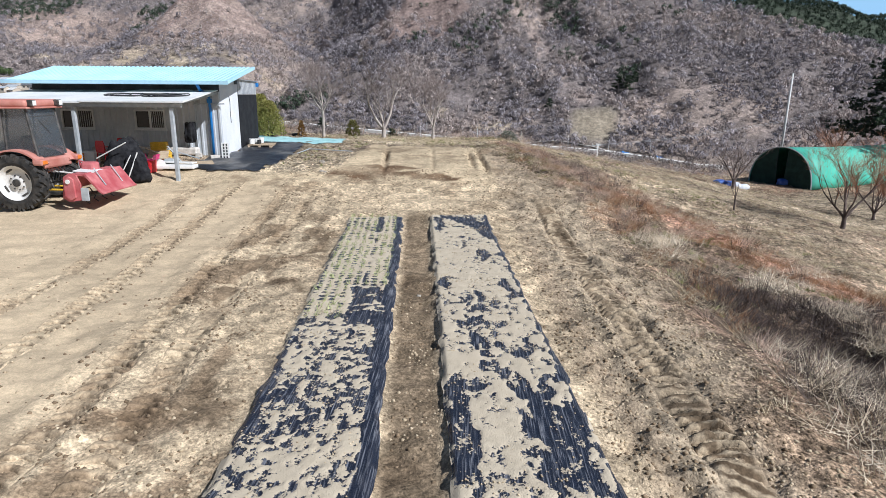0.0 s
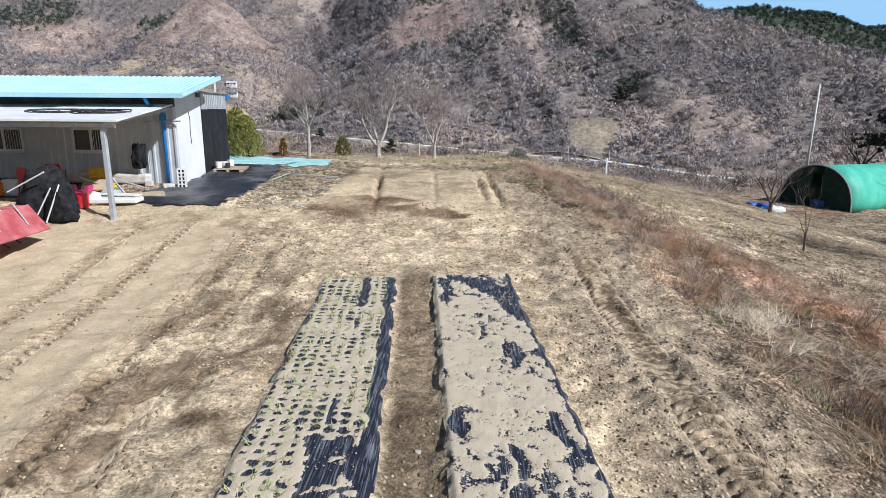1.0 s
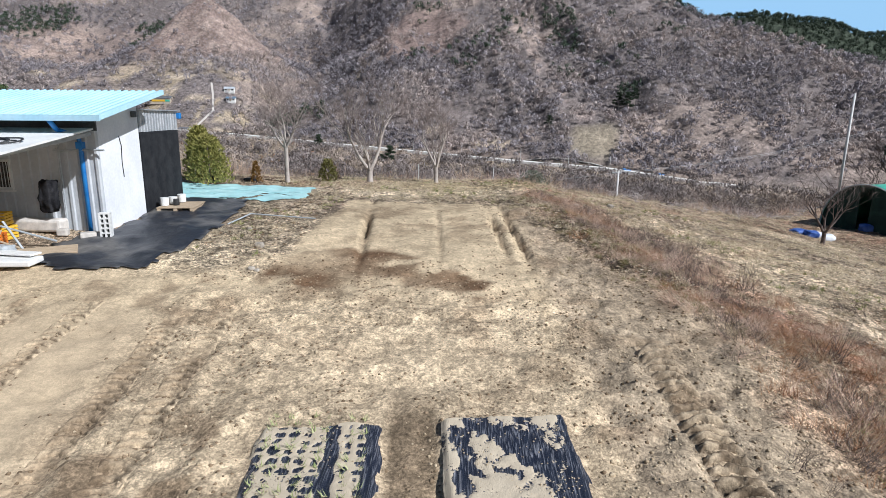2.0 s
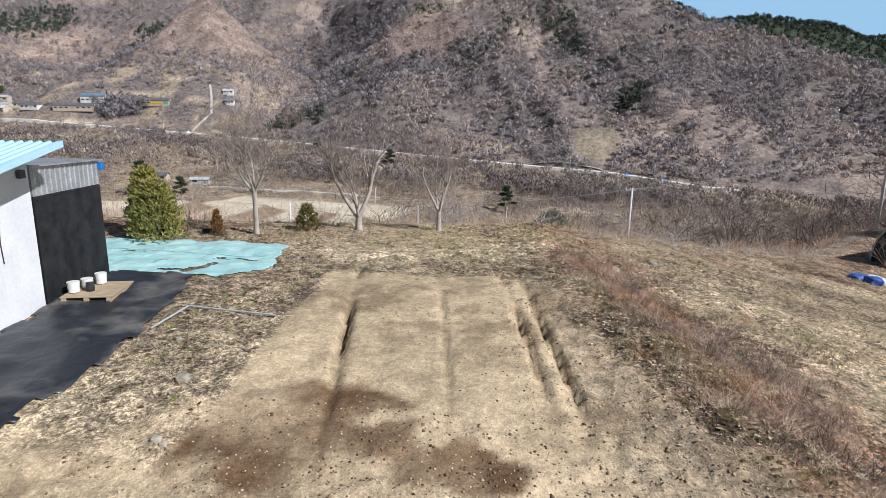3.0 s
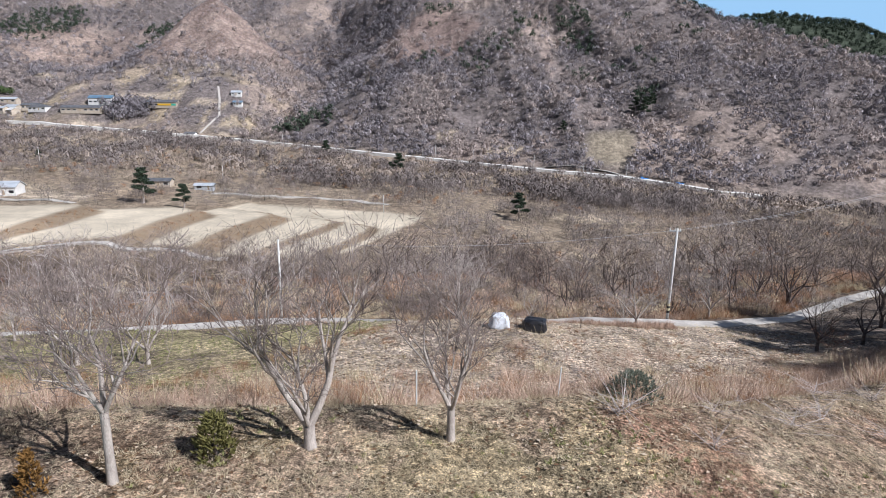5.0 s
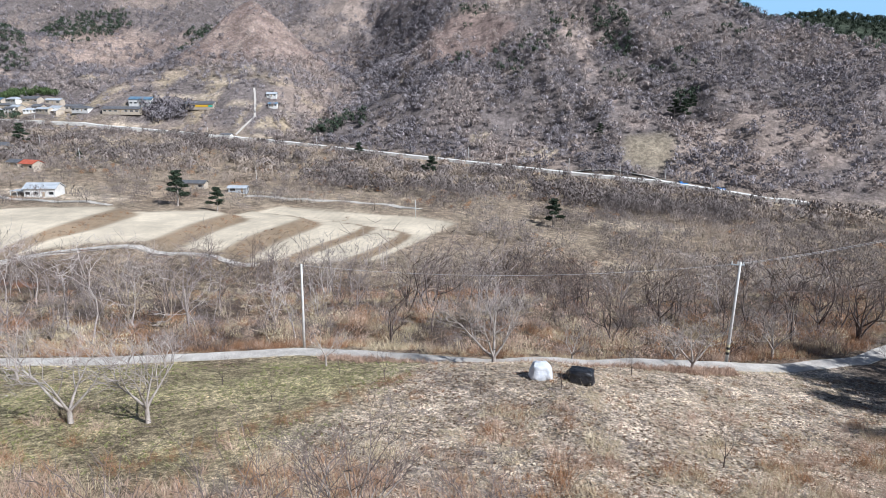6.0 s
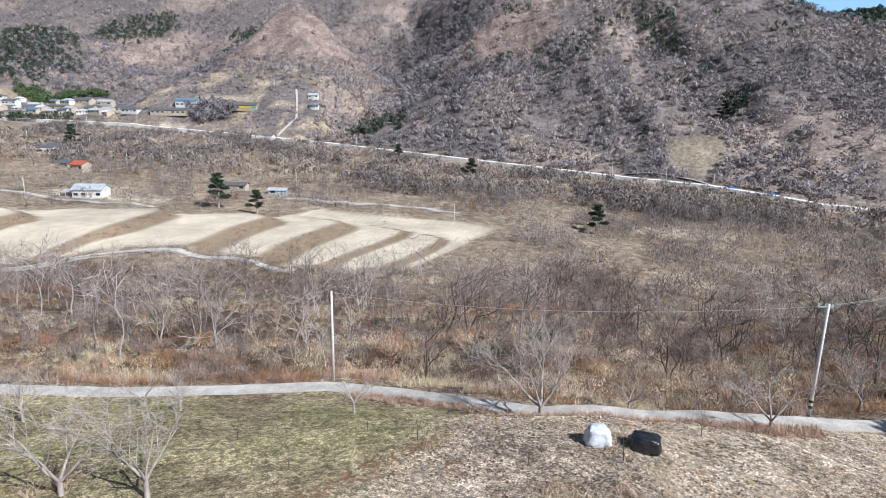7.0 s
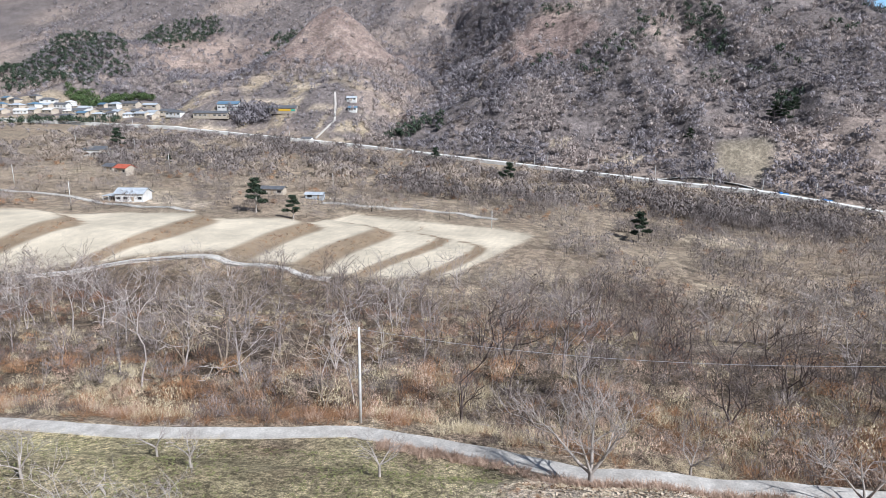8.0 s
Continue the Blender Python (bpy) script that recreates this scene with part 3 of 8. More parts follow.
def track_strip(line, half, y0, y1, pitch, deep, slant, seed, label):
    """A strip of soil pressed by a lugged tyre, worked finely: bars, dark slots and crumbled edges."""
    v, y = np.meshgrid(np.linspace(-half, half, 22), np.arange(y0, y1, 0.026))
    x = line(y) + v
    wear = step(-0.75, -0.1, fbm(0 * y, y, 2.2, seed)) * step(0, 0.5, y - y0) * step(0, 0.8, y1 - y)
    lug = np.clip(2.4 * np.sin(2 * np.pi * (y / pitch + slant * np.abs(v) / half + 0.2 * vnoise(x, y, 0.4, seed + 1))) + 0.9 * vnoise(x, y, 0.12, seed + 2), -1, 1)
    inside = step(half * 0.95, half * 0.62, np.abs(v) + 0.10 * half * vnoise(x, y, 0.25, seed + 3)) * wear
    crumb = 0.012 * fbm(x, y, 0.11, seed + 4, 3)
    z = ground_z(x, y) + relief(x, y) + 0.012 + crumb + inside * deep * (0.65 * lug - 0.15) - 0.045 * step(half * 0.86, half, np.abs(v))
    ny, nx = x.shape
    idx = np.arange(nx * ny).reshape(ny, nx)
    tris = np.concatenate([np.stack([idx[:-1, :-1], idx[:-1, 1:], idx[1:, 1:]], -1).reshape(-1, 3), np.stack([idx[:-1, :-1], idx[1:, 1:], idx[1:, :-1]], -1).reshape(-1, 3)])
    ob = tri_ob("wheel_track", np.stack([x, y, z], -1).reshape(-1, 3), tris, M_GROUND)
    c = cover(x, y)
    # slots between the bars coloured darker
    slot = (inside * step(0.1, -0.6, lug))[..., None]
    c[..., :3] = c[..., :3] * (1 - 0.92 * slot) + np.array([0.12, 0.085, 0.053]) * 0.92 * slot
    c[..., 3] = 0.3
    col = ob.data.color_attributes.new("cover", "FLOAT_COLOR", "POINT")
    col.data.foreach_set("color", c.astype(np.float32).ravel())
    ob.data.shade_smooth()
    return tagged(ob, label, "wheel track", kind="structure")


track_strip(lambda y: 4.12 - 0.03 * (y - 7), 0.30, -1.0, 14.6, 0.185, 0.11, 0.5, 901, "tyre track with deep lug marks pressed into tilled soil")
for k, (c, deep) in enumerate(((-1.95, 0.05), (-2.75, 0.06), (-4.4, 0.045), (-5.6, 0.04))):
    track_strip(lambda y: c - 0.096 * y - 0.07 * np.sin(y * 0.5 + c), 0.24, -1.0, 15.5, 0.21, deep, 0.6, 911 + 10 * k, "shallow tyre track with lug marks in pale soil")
M_SKY = bpy.data.materials.new("pale_blue_sky")
M_SKY.use_nodes = True
M_SKY.node_tree.nodes["Principled BSDF"].inputs["Base Color"].default_value = (0, 0, 0, 1)
M_SKY.node_tree.nodes["Principled BSDF"].inputs["Specular IOR Level"].default_value = 0
M_SKY.node_tree.nodes["Principled BSDF"].inputs["Emission Color"].default_value = (0.40, 0.66, 0.90, 1)
M_SKY.node_tree.nodes["Principled BSDF"].inputs["Emission Strength"].default_value = 0.95
tagged(mesh_ob("backdrop", [(-2400, 3000, -60), (2400, 3000, -60), (2400, 3000, 900), (-2400, 3000, 900)], [(0, 1, 2, 3)], M_SKY), "clear pale blue sky over the far ridge", "sky", kind="structure")
print("ground", XX.shape)


# ---- plants ----
def shoots(rng, p, d, length, r, depth, out, spread=0.6, up=0.15, kids=4, segs=4, wob=0.16, taper=0.72):
    """A limb with its side limbs: rows of (points, radii, level)."""
    pts, rad = [Vector(p)], [r]
    d = Vector(d).normalized()
    q = Vector(p)
    for k in range(segs):
        d = (d + Vector((rng.uniform(-wob, wob), rng.uniform(-wob, wob), rng.uniform(-wob, wob) + up * 0.3))).normalized()
        q = q + d * (length / segs)
        pts.append(q.copy())
        rad.append(r * (1 - taper * (k + 1) / segs))
    out.append((pts, rad, depth))
    if depth <= 0:
        return
    for k in range(kids):
        f = rng.uniform(0.3, 1.0) if k else 1.0
        i = min(int(f * segs), segs - 1)
        base = pts[i].lerp(pts[i + 1], min(1.0, f * segs - i))
        side = Vector((rng.gauss(0, 1), rng.gauss(0, 1), rng.gauss(0, 0.45)))
        side = (side - d * side.dot(d)).normalized()
        nd = (d * (1 - 0.45 * spread) + side * spread + Vector((0, 0, up))).normalized()
        shoots(rng, base, nd, length * rng.uniform(0.5, 0.78), max(rad[i] * 0.62 if k or taper > 0.6 else rad[-1] * 0.95, 0.004), depth - 1, out, spread, up, max(2, kids - (depth < 3)), max(2, segs - 1), wob * 1.15, taper)


def limbs_mesh(rows, thin=0.011, least=0.0):
    """Tubes for stout limbs and flat slips for fine twigs, as vertices and triangles."""
    vs, ts = [], []
    for pts, rad, lev in rows:
        sides = 7 if rad[0] > 0.05 else 4 if rad[0] > 0.02 else 3 if rad[0] > thin else 0
        n0 = len(vs)
        if sides:
            a = None
            for i, p in enumerate(pts):
                d = (pts[min(i + 1, len(pts) - 1)] - pts[max(i - 1, 0)]).normalized()
                a = d.orthogonal().normalized() if a is None else (a - d * a.dot(d)).normalized()
                b = d.cross(a)
                rr = max(rad[i], least)
                for k in range(sides):
                    w = k * 2 * math.pi / sides
                    vs.append(p + (a * math.cos(w) + b * math.sin(w)) * rr)
            for i in range(len(pts) - 1):
                for k in range(sides):
                    o, e = n0 + i * sides, (k + 1) % sides
                    ts += [(o + k, o + e, o + sides + e), (o + k, o + sides + e, o + sides + k)]
        else:
            p, q = pts[0], pts[-1]
            w = (q - p).orthogonal().normalized() * max(rad[0] * 1.3, least)
            m = pts[len(pts) // 2]
            vs += [p - w, p + w, m + w * 0.7, m - w * 0.7, q]
            ts += [(n0, n0 + 1, n0 + 2), (n0, n0 + 2, n0 + 3), (n0 + 3, n0 + 2, n0 + 4)]
    return np.array([tuple(v) for v in vs]), np.array(ts, int)


def bare_tree(name, seed, trunk, forks, height, label, twig=M_TWIG_GREY, depth=4, kids=4, spread=0.6, up=0.2, lean=(0, 0), radius=0.12, bark=M_BARK, group="", least=0.0, taper=0.72):
    """A leafless tree: a tapered trunk, forking into limbs that carry twigs."""
    rng = random.Random(seed)
    root = empty(name, Matrix(), label, "tree", group)
    base = [(0, 0, -0.15), (lean[0] * 0.3 * trunk, lean[1] * 0.3 * trunk, trunk * 0.4), (lean[0] * trunk, lean[1] * trunk, trunk)]
    bm = tube(base, [radius * 1.35, radius * 1.02, radius * 0.95], 9, cap=False)
    part("trunk", bm, bark, root, smooth=True)
    rows = []
    for k, (az, tilt, share) in enumerate(forks):
        d = Vector((math.cos(radians(az)) * math.sin(radians(tilt)), math.sin(radians(az)) * math.sin(radians(tilt)), math.cos(radians(tilt))))
        shoots(rng, Vector(base[-1]) - Vector((0, 0, 0.05)), d, (height - trunk) * 0.52 * share, radius * 0.66 * share, depth, rows, spread, up, kids, taper=taper)
    stout = [r for r in rows if r[1][0] > 0.016]
    fine = [r for r in rows if r[1][0] <= 0.016]
    tri_ob("branchwork", *limbs_mesh(stout, least=least), bark, root)
    tri_ob("crown", *limbs_mesh(fine, least=least * 0.6), twig, root)
    return root


def stand(ob, x, y, turn=0.0, size=1.0, sink=0.03):
    ob.matrix_world = pose(x, y, ground_at(x, y) - sink, 0, 0, turn) @ Matrix.Scale(size, 4)
    return ob


def placed_copy(ob, x, y, turn, size):
    c = copy_thing(ob, pose(x, y, ground_at(x, y) - 0.03, 0, 0, turn))
    c.scale = (size, size, size)
    return c


def scatter(rng, xs, ys, gap, mask):
    """Jittered grid points that pass the mask with its chance."""
    gx, gy = np.meshgrid(np.arange(*xs, gap), np.arange(*ys, gap))
    gx, gy = gx.ravel(), gy.ravel()
    gx, gy = gx + rng.uniform(-0.5, 0.5, gx.size) * gap, gy + rng.uniform(-0.5, 0.5, gx.size) * gap
    keep = rng.uniform(0, 1, gx.size) < mask(gx, gy)
    return gx[keep], gy[keep]


def spread_out(name, rng, templates, x, y, size, material, label, category, sink=0.02, tilt=0.0, flat=1.0):
    """Many small plants or clods joined into one mesh."""
    z = ground_z(x, y) + relief(x, y) - sink
    vs, ts, ns, off = [], [], [], 0
    which = rng.integers(0, len(templates), x.size)
    sizes = rng.uniform(*size, x.size)
    for k, (v, t, *normals) in enumerate(templates):
        sel = which == k
        n = int(sel.sum())
        if not n:
            continue
        a = rng.uniform(0, 2 * np.pi, n)
        c, s = np.cos(a), np.sin(a)
        w = v[None] * sizes[sel][:, None, None]
        p = np.empty((n, len(v), 3))
        p[..., 0] = w[..., 0] * c[:, None] - w[..., 1] * s[:, None]
        p[..., 1] = w[..., 0] * s[:, None] + w[..., 1] * c[:, None]
        p[..., 2] = w[..., 2] * flat
        if tilt:
            p[..., 0] += p[..., 2] * rng.normal(0, tilt, n)[:, None]
        p += np.stack([x[sel], y[sel], z[sel]], -1)[:, None]
        vs.append(p.reshape(-1, 3))
        ts.append((t[None] + (np.arange(n) * len(v))[:, None, None]).reshape(-1, 3) + off)
        off += n * len(v)
        if normals:
            q = normals[0]
            ns.append(np.stack([q[:, 0] * c[:, None] - q[:, 1] * s[:, None], q[:, 0] * s[:, None] + q[:, 1] * c[:, None], np.broadcast_to(q[:, 2], (n, len(v)))], -1).reshape(-1, 3))
    ob = tri_ob(name, np.concatenate(vs), np.concatenate(ts), material)
    if ns:
        ob.data.shade_smooth()
        ob.data.normals_split_custom_set_from_vertices(np.concatenate(ns).tolist())
    return tagged(ob, label, category, kind="stuff")


def broom(rng, n, height, width, thick, trunk=0.3, low=0.15):
    """A far bare tree: a stem and a fan of slips."""
    vs, ts = [], []
    for k in range(n):
        z0 = height * (rng.uniform(low, 0.55) if k else 0)
        a, f = rng.uniform(0, 6.283), rng.uniform(0.15, 1.0) if k else 0.05
        z1 = z0 + (height - z0) * rng.uniform(0.55, 1.0) * (1 - 0.35 * f)
        x0, y0 = rng.uniform(-0.06, 0.06) * width, rng.uniform(-0.06, 0.06) * width
        x1, y1 = math.cos(a) * f * width, math.sin(a) * f * width
        t = thick * (rng.uniform(0.6, 1.3) if k else 1.6)
        b = rng.uniform(0, 3.14)
        n0 = len(vs)
        vs += [(x0 - t * math.cos(b), y0 - t * math.sin(b), z0), (x0 + t * math.cos(b), y0 + t * math.sin(b), z0), (x1, y1, z1)]
        ts.append((n0, n0 + 1, n0 + 2))
    return np.array(vs), np.array(ts)


def fuzzy_crown(rng, n, height, width, thick, low=0.35):
    """A far bare tree: a stem and a round haze of twigs that widen outwards."""
    vs, ts = [], []
    for k in range(n):
        if k == 0:
            vs += [(-thick * 0.5, 0, -0.3), (thick * 0.5, 0, -0.3), (0, 0, height * 0.7)]
        else:
            q = rng.normal(0, 1, 3)
            q /= np.linalg.norm(q)
            tip = np.array([q[0] * width, q[1] * width, height * (low + 0.28 + (0.72 - low) * 0.6 * q[2])]) * rng.uniform(0.75, 1.08)
            side = np.cross(q, rng.normal(0, 1, 3))
            side *= thick * rng.uniform(0.5, 1.2) / np.linalg.norm(side)
            inner = tip * rng.uniform(0.1, 0.6) + rng.normal(0, 0.12, 3) * width
            vs += [tuple(tip - side), tuple(tip + side), (inner[0], inner[1], max(height * low * 0.6, inner[2] * 0.5 + height * low * 0.6))]
        ts.append((3 * k, 3 * k + 1, 3 * k + 2))
    return np.array(vs, float), np.array(ts)


def dome_crown(rng, n, height, width, size, slim=0.45):
    """A far bare tree: a stem under several loose rounded heads of fine twigs, each twig turned outwards; with the twigs' normals."""
    heads = []
    for k in range(rng.integers(3, 6)):
        a, f = rng.uniform(0, 6.283), rng.uniform(0.2, 0.55) if k else 0.0
        heads.append((np.array([f * width * math.cos(a), f * width * math.sin(a), height * (0.60 - 0.25 * f * rng.uniform(0.3, 1.2))]), width * rng.uniform(0.5, 0.75)))
    vs, ns = [(0, 0, height * 0.6), (size * 0.3, 0, -0.4), (-size * 0.3, 0, -0.4)], [(0, -1, 0)] * 3
    for _ in range(n - 1):
        centre, r = heads[rng.integers(0, len(heads))]
        q = rng.normal(0, 1, 3)
        q[2] = q[2] + 0.35
        q /= np.linalg.norm(q)
        p = centre + q * np.array([r, r, min(r * 1.15, height * 0.42)]) * rng.uniform(0.70, 1.06)
        out = q + rng.normal(0, 0.25, 3)
        out /= np.linalg.norm(out)
        along = np.array([0, 0, 1.0]) + 0.5 * q + rng.normal(0, 0.25, 3)
        along -= out * along.dot(out)
        along /= np.linalg.norm(along)
        side = np.cross(out, along)
        g, h = slim * size * rng.uniform(0.5, 1.1), size * rng.uniform(0.9, 2.0)
        vs += [tuple(p + along * h + 0.12 * size * out), tuple(p + side * g - along * h * 0.5), tuple(p - side * g - along * h * 0.5)]
        soft = q + 0.6 * (p - np.array([0, 0, height * 0.45])) / width + rng.normal(0, 0.12, 3)
        ns += [tuple(soft / np.linalg.norm(soft))] * 3
    return np.array(vs, float), np.arange(3 * n).reshape(-1, 3), np.array(ns, float)


def spray(rng, n, height, width, thick, droop=0.3):
    """A spray of broad bent leaves."""
    vs, ts = [], []
    for _ in range(n):
        a, f = rng.uniform(0, 6.283), rng.uniform(0.1, 1)
        h = height * rng.uniform(0.5, 1)
        c, s = math.cos(a), math.sin(a)
        x0, y0 = rng.uniform(-0.35, 0.35) * width, rng.uniform(-0.35, 0.35) * width
        n0 = len(vs)
        t = thick * rng.uniform(0.7, 1.3)
        vs += [(x0 - s * t, y0 + c * t, 0), (x0 + s * t, y0 - c * t, 0), (x0 + c * f * width * 0.5, y0 + s * f * width * 0.5, h * 0.75), (x0 + c * f * width, y0 + s * f * width, h * (1 - droop * f))]
        ts += [(n0, n0 + 1, n0 + 2), (n0, n0 + 2, n0 + 3)]
    return np.array(vs, float), np.array(ts)


def tuft(rng, n, height, width, thick, droop=0.3):
    """A tuft of thin blades leaning every way."""
    vs, ts = [], []
    for k in range(n):
        a, f = rng.uniform(0, 6.283), rng.uniform(0.05, 1)
        h = height * rng.uniform(0.45, 1) * (1 - droop * f)
        b = rng.uniform(0, 3.14)
        x0, y0 = rng.normal(0, 0.22) * width, rng.normal(0, 0.22) * width
        t = thick * rng.uniform(0.7, 1.3)
        vs += [(x0 - t * math.cos(b), y0 - t * math.sin(b), 0), (x0 + t * math.cos(b), y0 + t * math.sin(b), 0), (x0 + math.cos(a) * f * width, y0 + math.sin(a) * f * width, h)]
        ts.append((3 * k, 3 * k + 1, 3 * k + 2))
    return np.array(vs, float), np.array(ts)


def clod(rng):
    v = np.array([(1, 0, 0), (-1, 0, 0), (0, 1, 0), (0, -1, 0), (0, 0, 0.8), (0, 0, -0.5)]) * rng.uniform(0.6, 1.2, (6, 3))
    t = np.array([(0, 2, 4), (2, 1, 4), (1, 3, 4), (3, 0, 4), (2, 0, 5), (1, 2, 5), (3, 1, 5), (0, 3, 5)])
    return v, t


def leaf(rng):
    v = np.array([(-1, 0, 0), (0, -0.55, 0.25), (1, 0, 0.1), (0, 0.55, 0.35)]) * rng.uniform(0.7, 1.2, (4, 3))
    return v, np.array([(0, 1, 2), (0, 2, 3)])


RN = np.random.default_rng(7)

# three bare trees at the end of the plateau
t1 = bare_tree("tree", 3, 1.9, [(20, 28, 1.0), (160, 34, 0.95), (265, 30, 0.9), (90, 14, 1.05), (330, 45, 0.8)], 5.4, "leafless grey-barked tree with one straight trunk at the field's end", twig=M_TWIG_BROWN, depth=5, kids=4, spread=0.66, up=0.14, radius=0.105, least=0.006, taper=0.55, group="trees along the field's end")
stand(t1, -6.2, 29.4, 0, 0.74)
t2 = bare_tree("tree", 8, 0.75, [(178, 30, 1.1), (8, 27, 1.15), (120, 12, 0.8), (260, 40, 0.7)], 5.6, "leafless tree with two stout limbs forking low", twig=M_TWIG_BROWN, depth=5, kids=4, spread=0.58, up=0.18, radius=0.175, least=0.006, taper=0.55, group="trees along the field's end")
stand(t2, -3.1, 31.0, 0, 0.68)
t3 = bare_tree("tree", 21, 1.05, [(15, 26, 1.1), (195, 24, 1.0), (100, 18, 0.9), (300, 38, 0.8)], 4.9, "leafless tree with a slender trunk and fine twigs", twig=M_TWIG_BROWN, depth=5, kids=4, spread=0.60, up=0.20, radius=0.12, least=0.006, taper=0.55, group="trees along the field's end")
stand(t3, -0.3, 31.6, 0, 0.70)

# orchard trees below, and the trees by the shelter
o1 = bare_tree("orchard_tree", 31, 0.7, [(30, 42, 1.0), (150, 45, 1.05), (270, 40, 1.0), (90, 15, 0.9)], 4.6, "leafless pruned fruit tree with pale open branches", depth=3, kids=5, spread=0.75, up=0.2, radius=0.09, twig=M_TWIG_PALE, least=0.011, group="orchard trees")
stand(o1, -18.6, 52.3, 20, 1.3)
o2 = bare_tree("orchard_tree", 47, 0.55, [(10, 48, 1.0), (190, 50, 1.1), (290, 35, 0.95), (100, 25, 1.0)], 4.6, "leafless fruit tree with low spreading pale branches", depth=3, kids=5, spread=0.75, up=0.15, radius=0.095, twig=M_TWIG_PALE, least=0.011, group="orchard trees")
stand(o2, -22.3, 51.5, 0, 1.35)
o3 = bare_tree("orchard_tree", 52, 0.9, [(20, 45, 1.0), (200, 42, 0.95), (110, 30, 1.0), (320, 55, 0.9)], 4.2, "small leafless fruit tree with short crooked limbs", depth=3, kids=4, spread=0.75, up=0.2, radius=0.085, twig=M_TWIG_PALE, least=0.013, group="orchard trees")
stand(o3, -13.4, 66.4, 40, 0.95)
for k, (src, x, y, turn, s) in enumerate(((o3, -25.0, 64.6, 120, 0.85), (o3, -30.4, 68.2, 230, 0.9), (o1, -33.4, 60.7, 100, 0.95), (o2, -29.5, 52.0, 200, 0.95), (o2, 14.5, 71.4, 10, 1.25),
                                          (o1, 23.7, 79.0, 60, 1.3), (o3, 5.6, 74.6, 300, 1.0), (o1, -42.0, 64.0, 33, 1.0), (o2, 33.0, 76.0, 150, 1.1), (o3, 15.5, 79.6, 66, 1.15), (o1, -27.0, 45.5, 260, 1.0), (o2, -36.0, 48.0, 75, 1.0))):
    placed_copy(src, x, y, turn, s)
big = bare_tree("orchard_tree", 63, 0.8, [(15, 40, 1.05), (170, 52, 1.1), (80, 20, 1.1), (250, 30, 0.9)], 6.4, "large leafless fruit tree beside the concrete path", depth=3, kids=6, spread=0.7, up=0.18, radius=0.15, twig=M_TWIG_PALE, least=0.013)
stand(big, -1.0, 70.0, 0, 1.15)
dark = bare_tree("orchard_tree", 71, 1.3, [(25, 35, 1.1), (200, 40, 1.05), (110, 20, 1.0), (310, 45, 0.9)], 6.5, "dark leafless tree by the path", twig=M_TWIG, depth=4, kids=4, spread=0.65, radius=0.17, bark=M_TWIG)
stand(dark, 37.0, 90.0, 0, 1.1)
placed_copy(dark, 45.0, 86.0, 140, 1.15)
placed_copy(dark, 52.0, 98.0, 250, 1.2)
for k, (x, y) in enumerate(((33, 70), (39, 77), (47, 75), (56, 84), (43, 66), (60, 92), (50, 108), (58, 104), (66, 100), (37, 98), (44, 112), (68, 112))):
    placed_copy(dark, x, y, 67 * k, 0.8 + 0.07 * (k % 6))
placed_copy(dark, 27.0, 66.0, 80, 0.75)
young = bare_tree("sapling", 81, 0.5, [(40, 25, 1.0), (210, 30, 0.9), (120, 12, 1.1)], 2.0, "thin leafless sapling in dry grass", depth=3, kids=3, spread=0.5, up=0.3, radius=0.028, twig=M_TWIG, bark=M_TWIG, group="saplings")
stand(young, 12.0, 19.2, 0, 1.1)
for x, y, turn, s in ((3.3, 60.3, 50, 1.05), (-7.8, 60.6, 0, 1.1), (-11.1, 61.9, 90, 0.9), (-18.1, 59.6, 200, 1.0), (-13.4, 56.0, 130, 0.8), (-1.6, 59.2, 20, 0.8), (9.0, 67.4, 70, 1.0), (10.2, 52.2, 310, 1.1), (-8.3, 29.0, 30, 0.8), (8.2, 44.5, 160, 1.0)):
    placed_copy(young, x, y, turn, s)
plum = bare_tree("orchard_tree", 95, 0.6, [(160, 38, 1.1), (20, 45, 1.0), (280, 30, 0.9), (80, 25, 1.0)], 3.6, "leafless dark tree beside the green shelter", twig=M_TWIG, depth=4, kids=4, spread=0.65, up=0.3, radius=0.10, bark=M_TWIG)
stand(plum, 18.9, 35.4, 0, 1.0)
bush = bare_tree("orchard_tree", 99, 0.45, [(150, 40, 1.0), (20, 42, 1.1), (270, 35, 0.9), (80, 30, 1.0), (210, 20, 1.0)], 3.2, "leafless purple-brown tree standing in dry weeds", twig=M_TWIG_RED, depth=4, kids=5, spread=0.6, up=0.35, radius=0.075, bark=M_TWIG)
stand(bush, 16.6, 19.8, 0, 1.1)
placed_copy(bush, 24.5, 30.0, 120, 1.1)


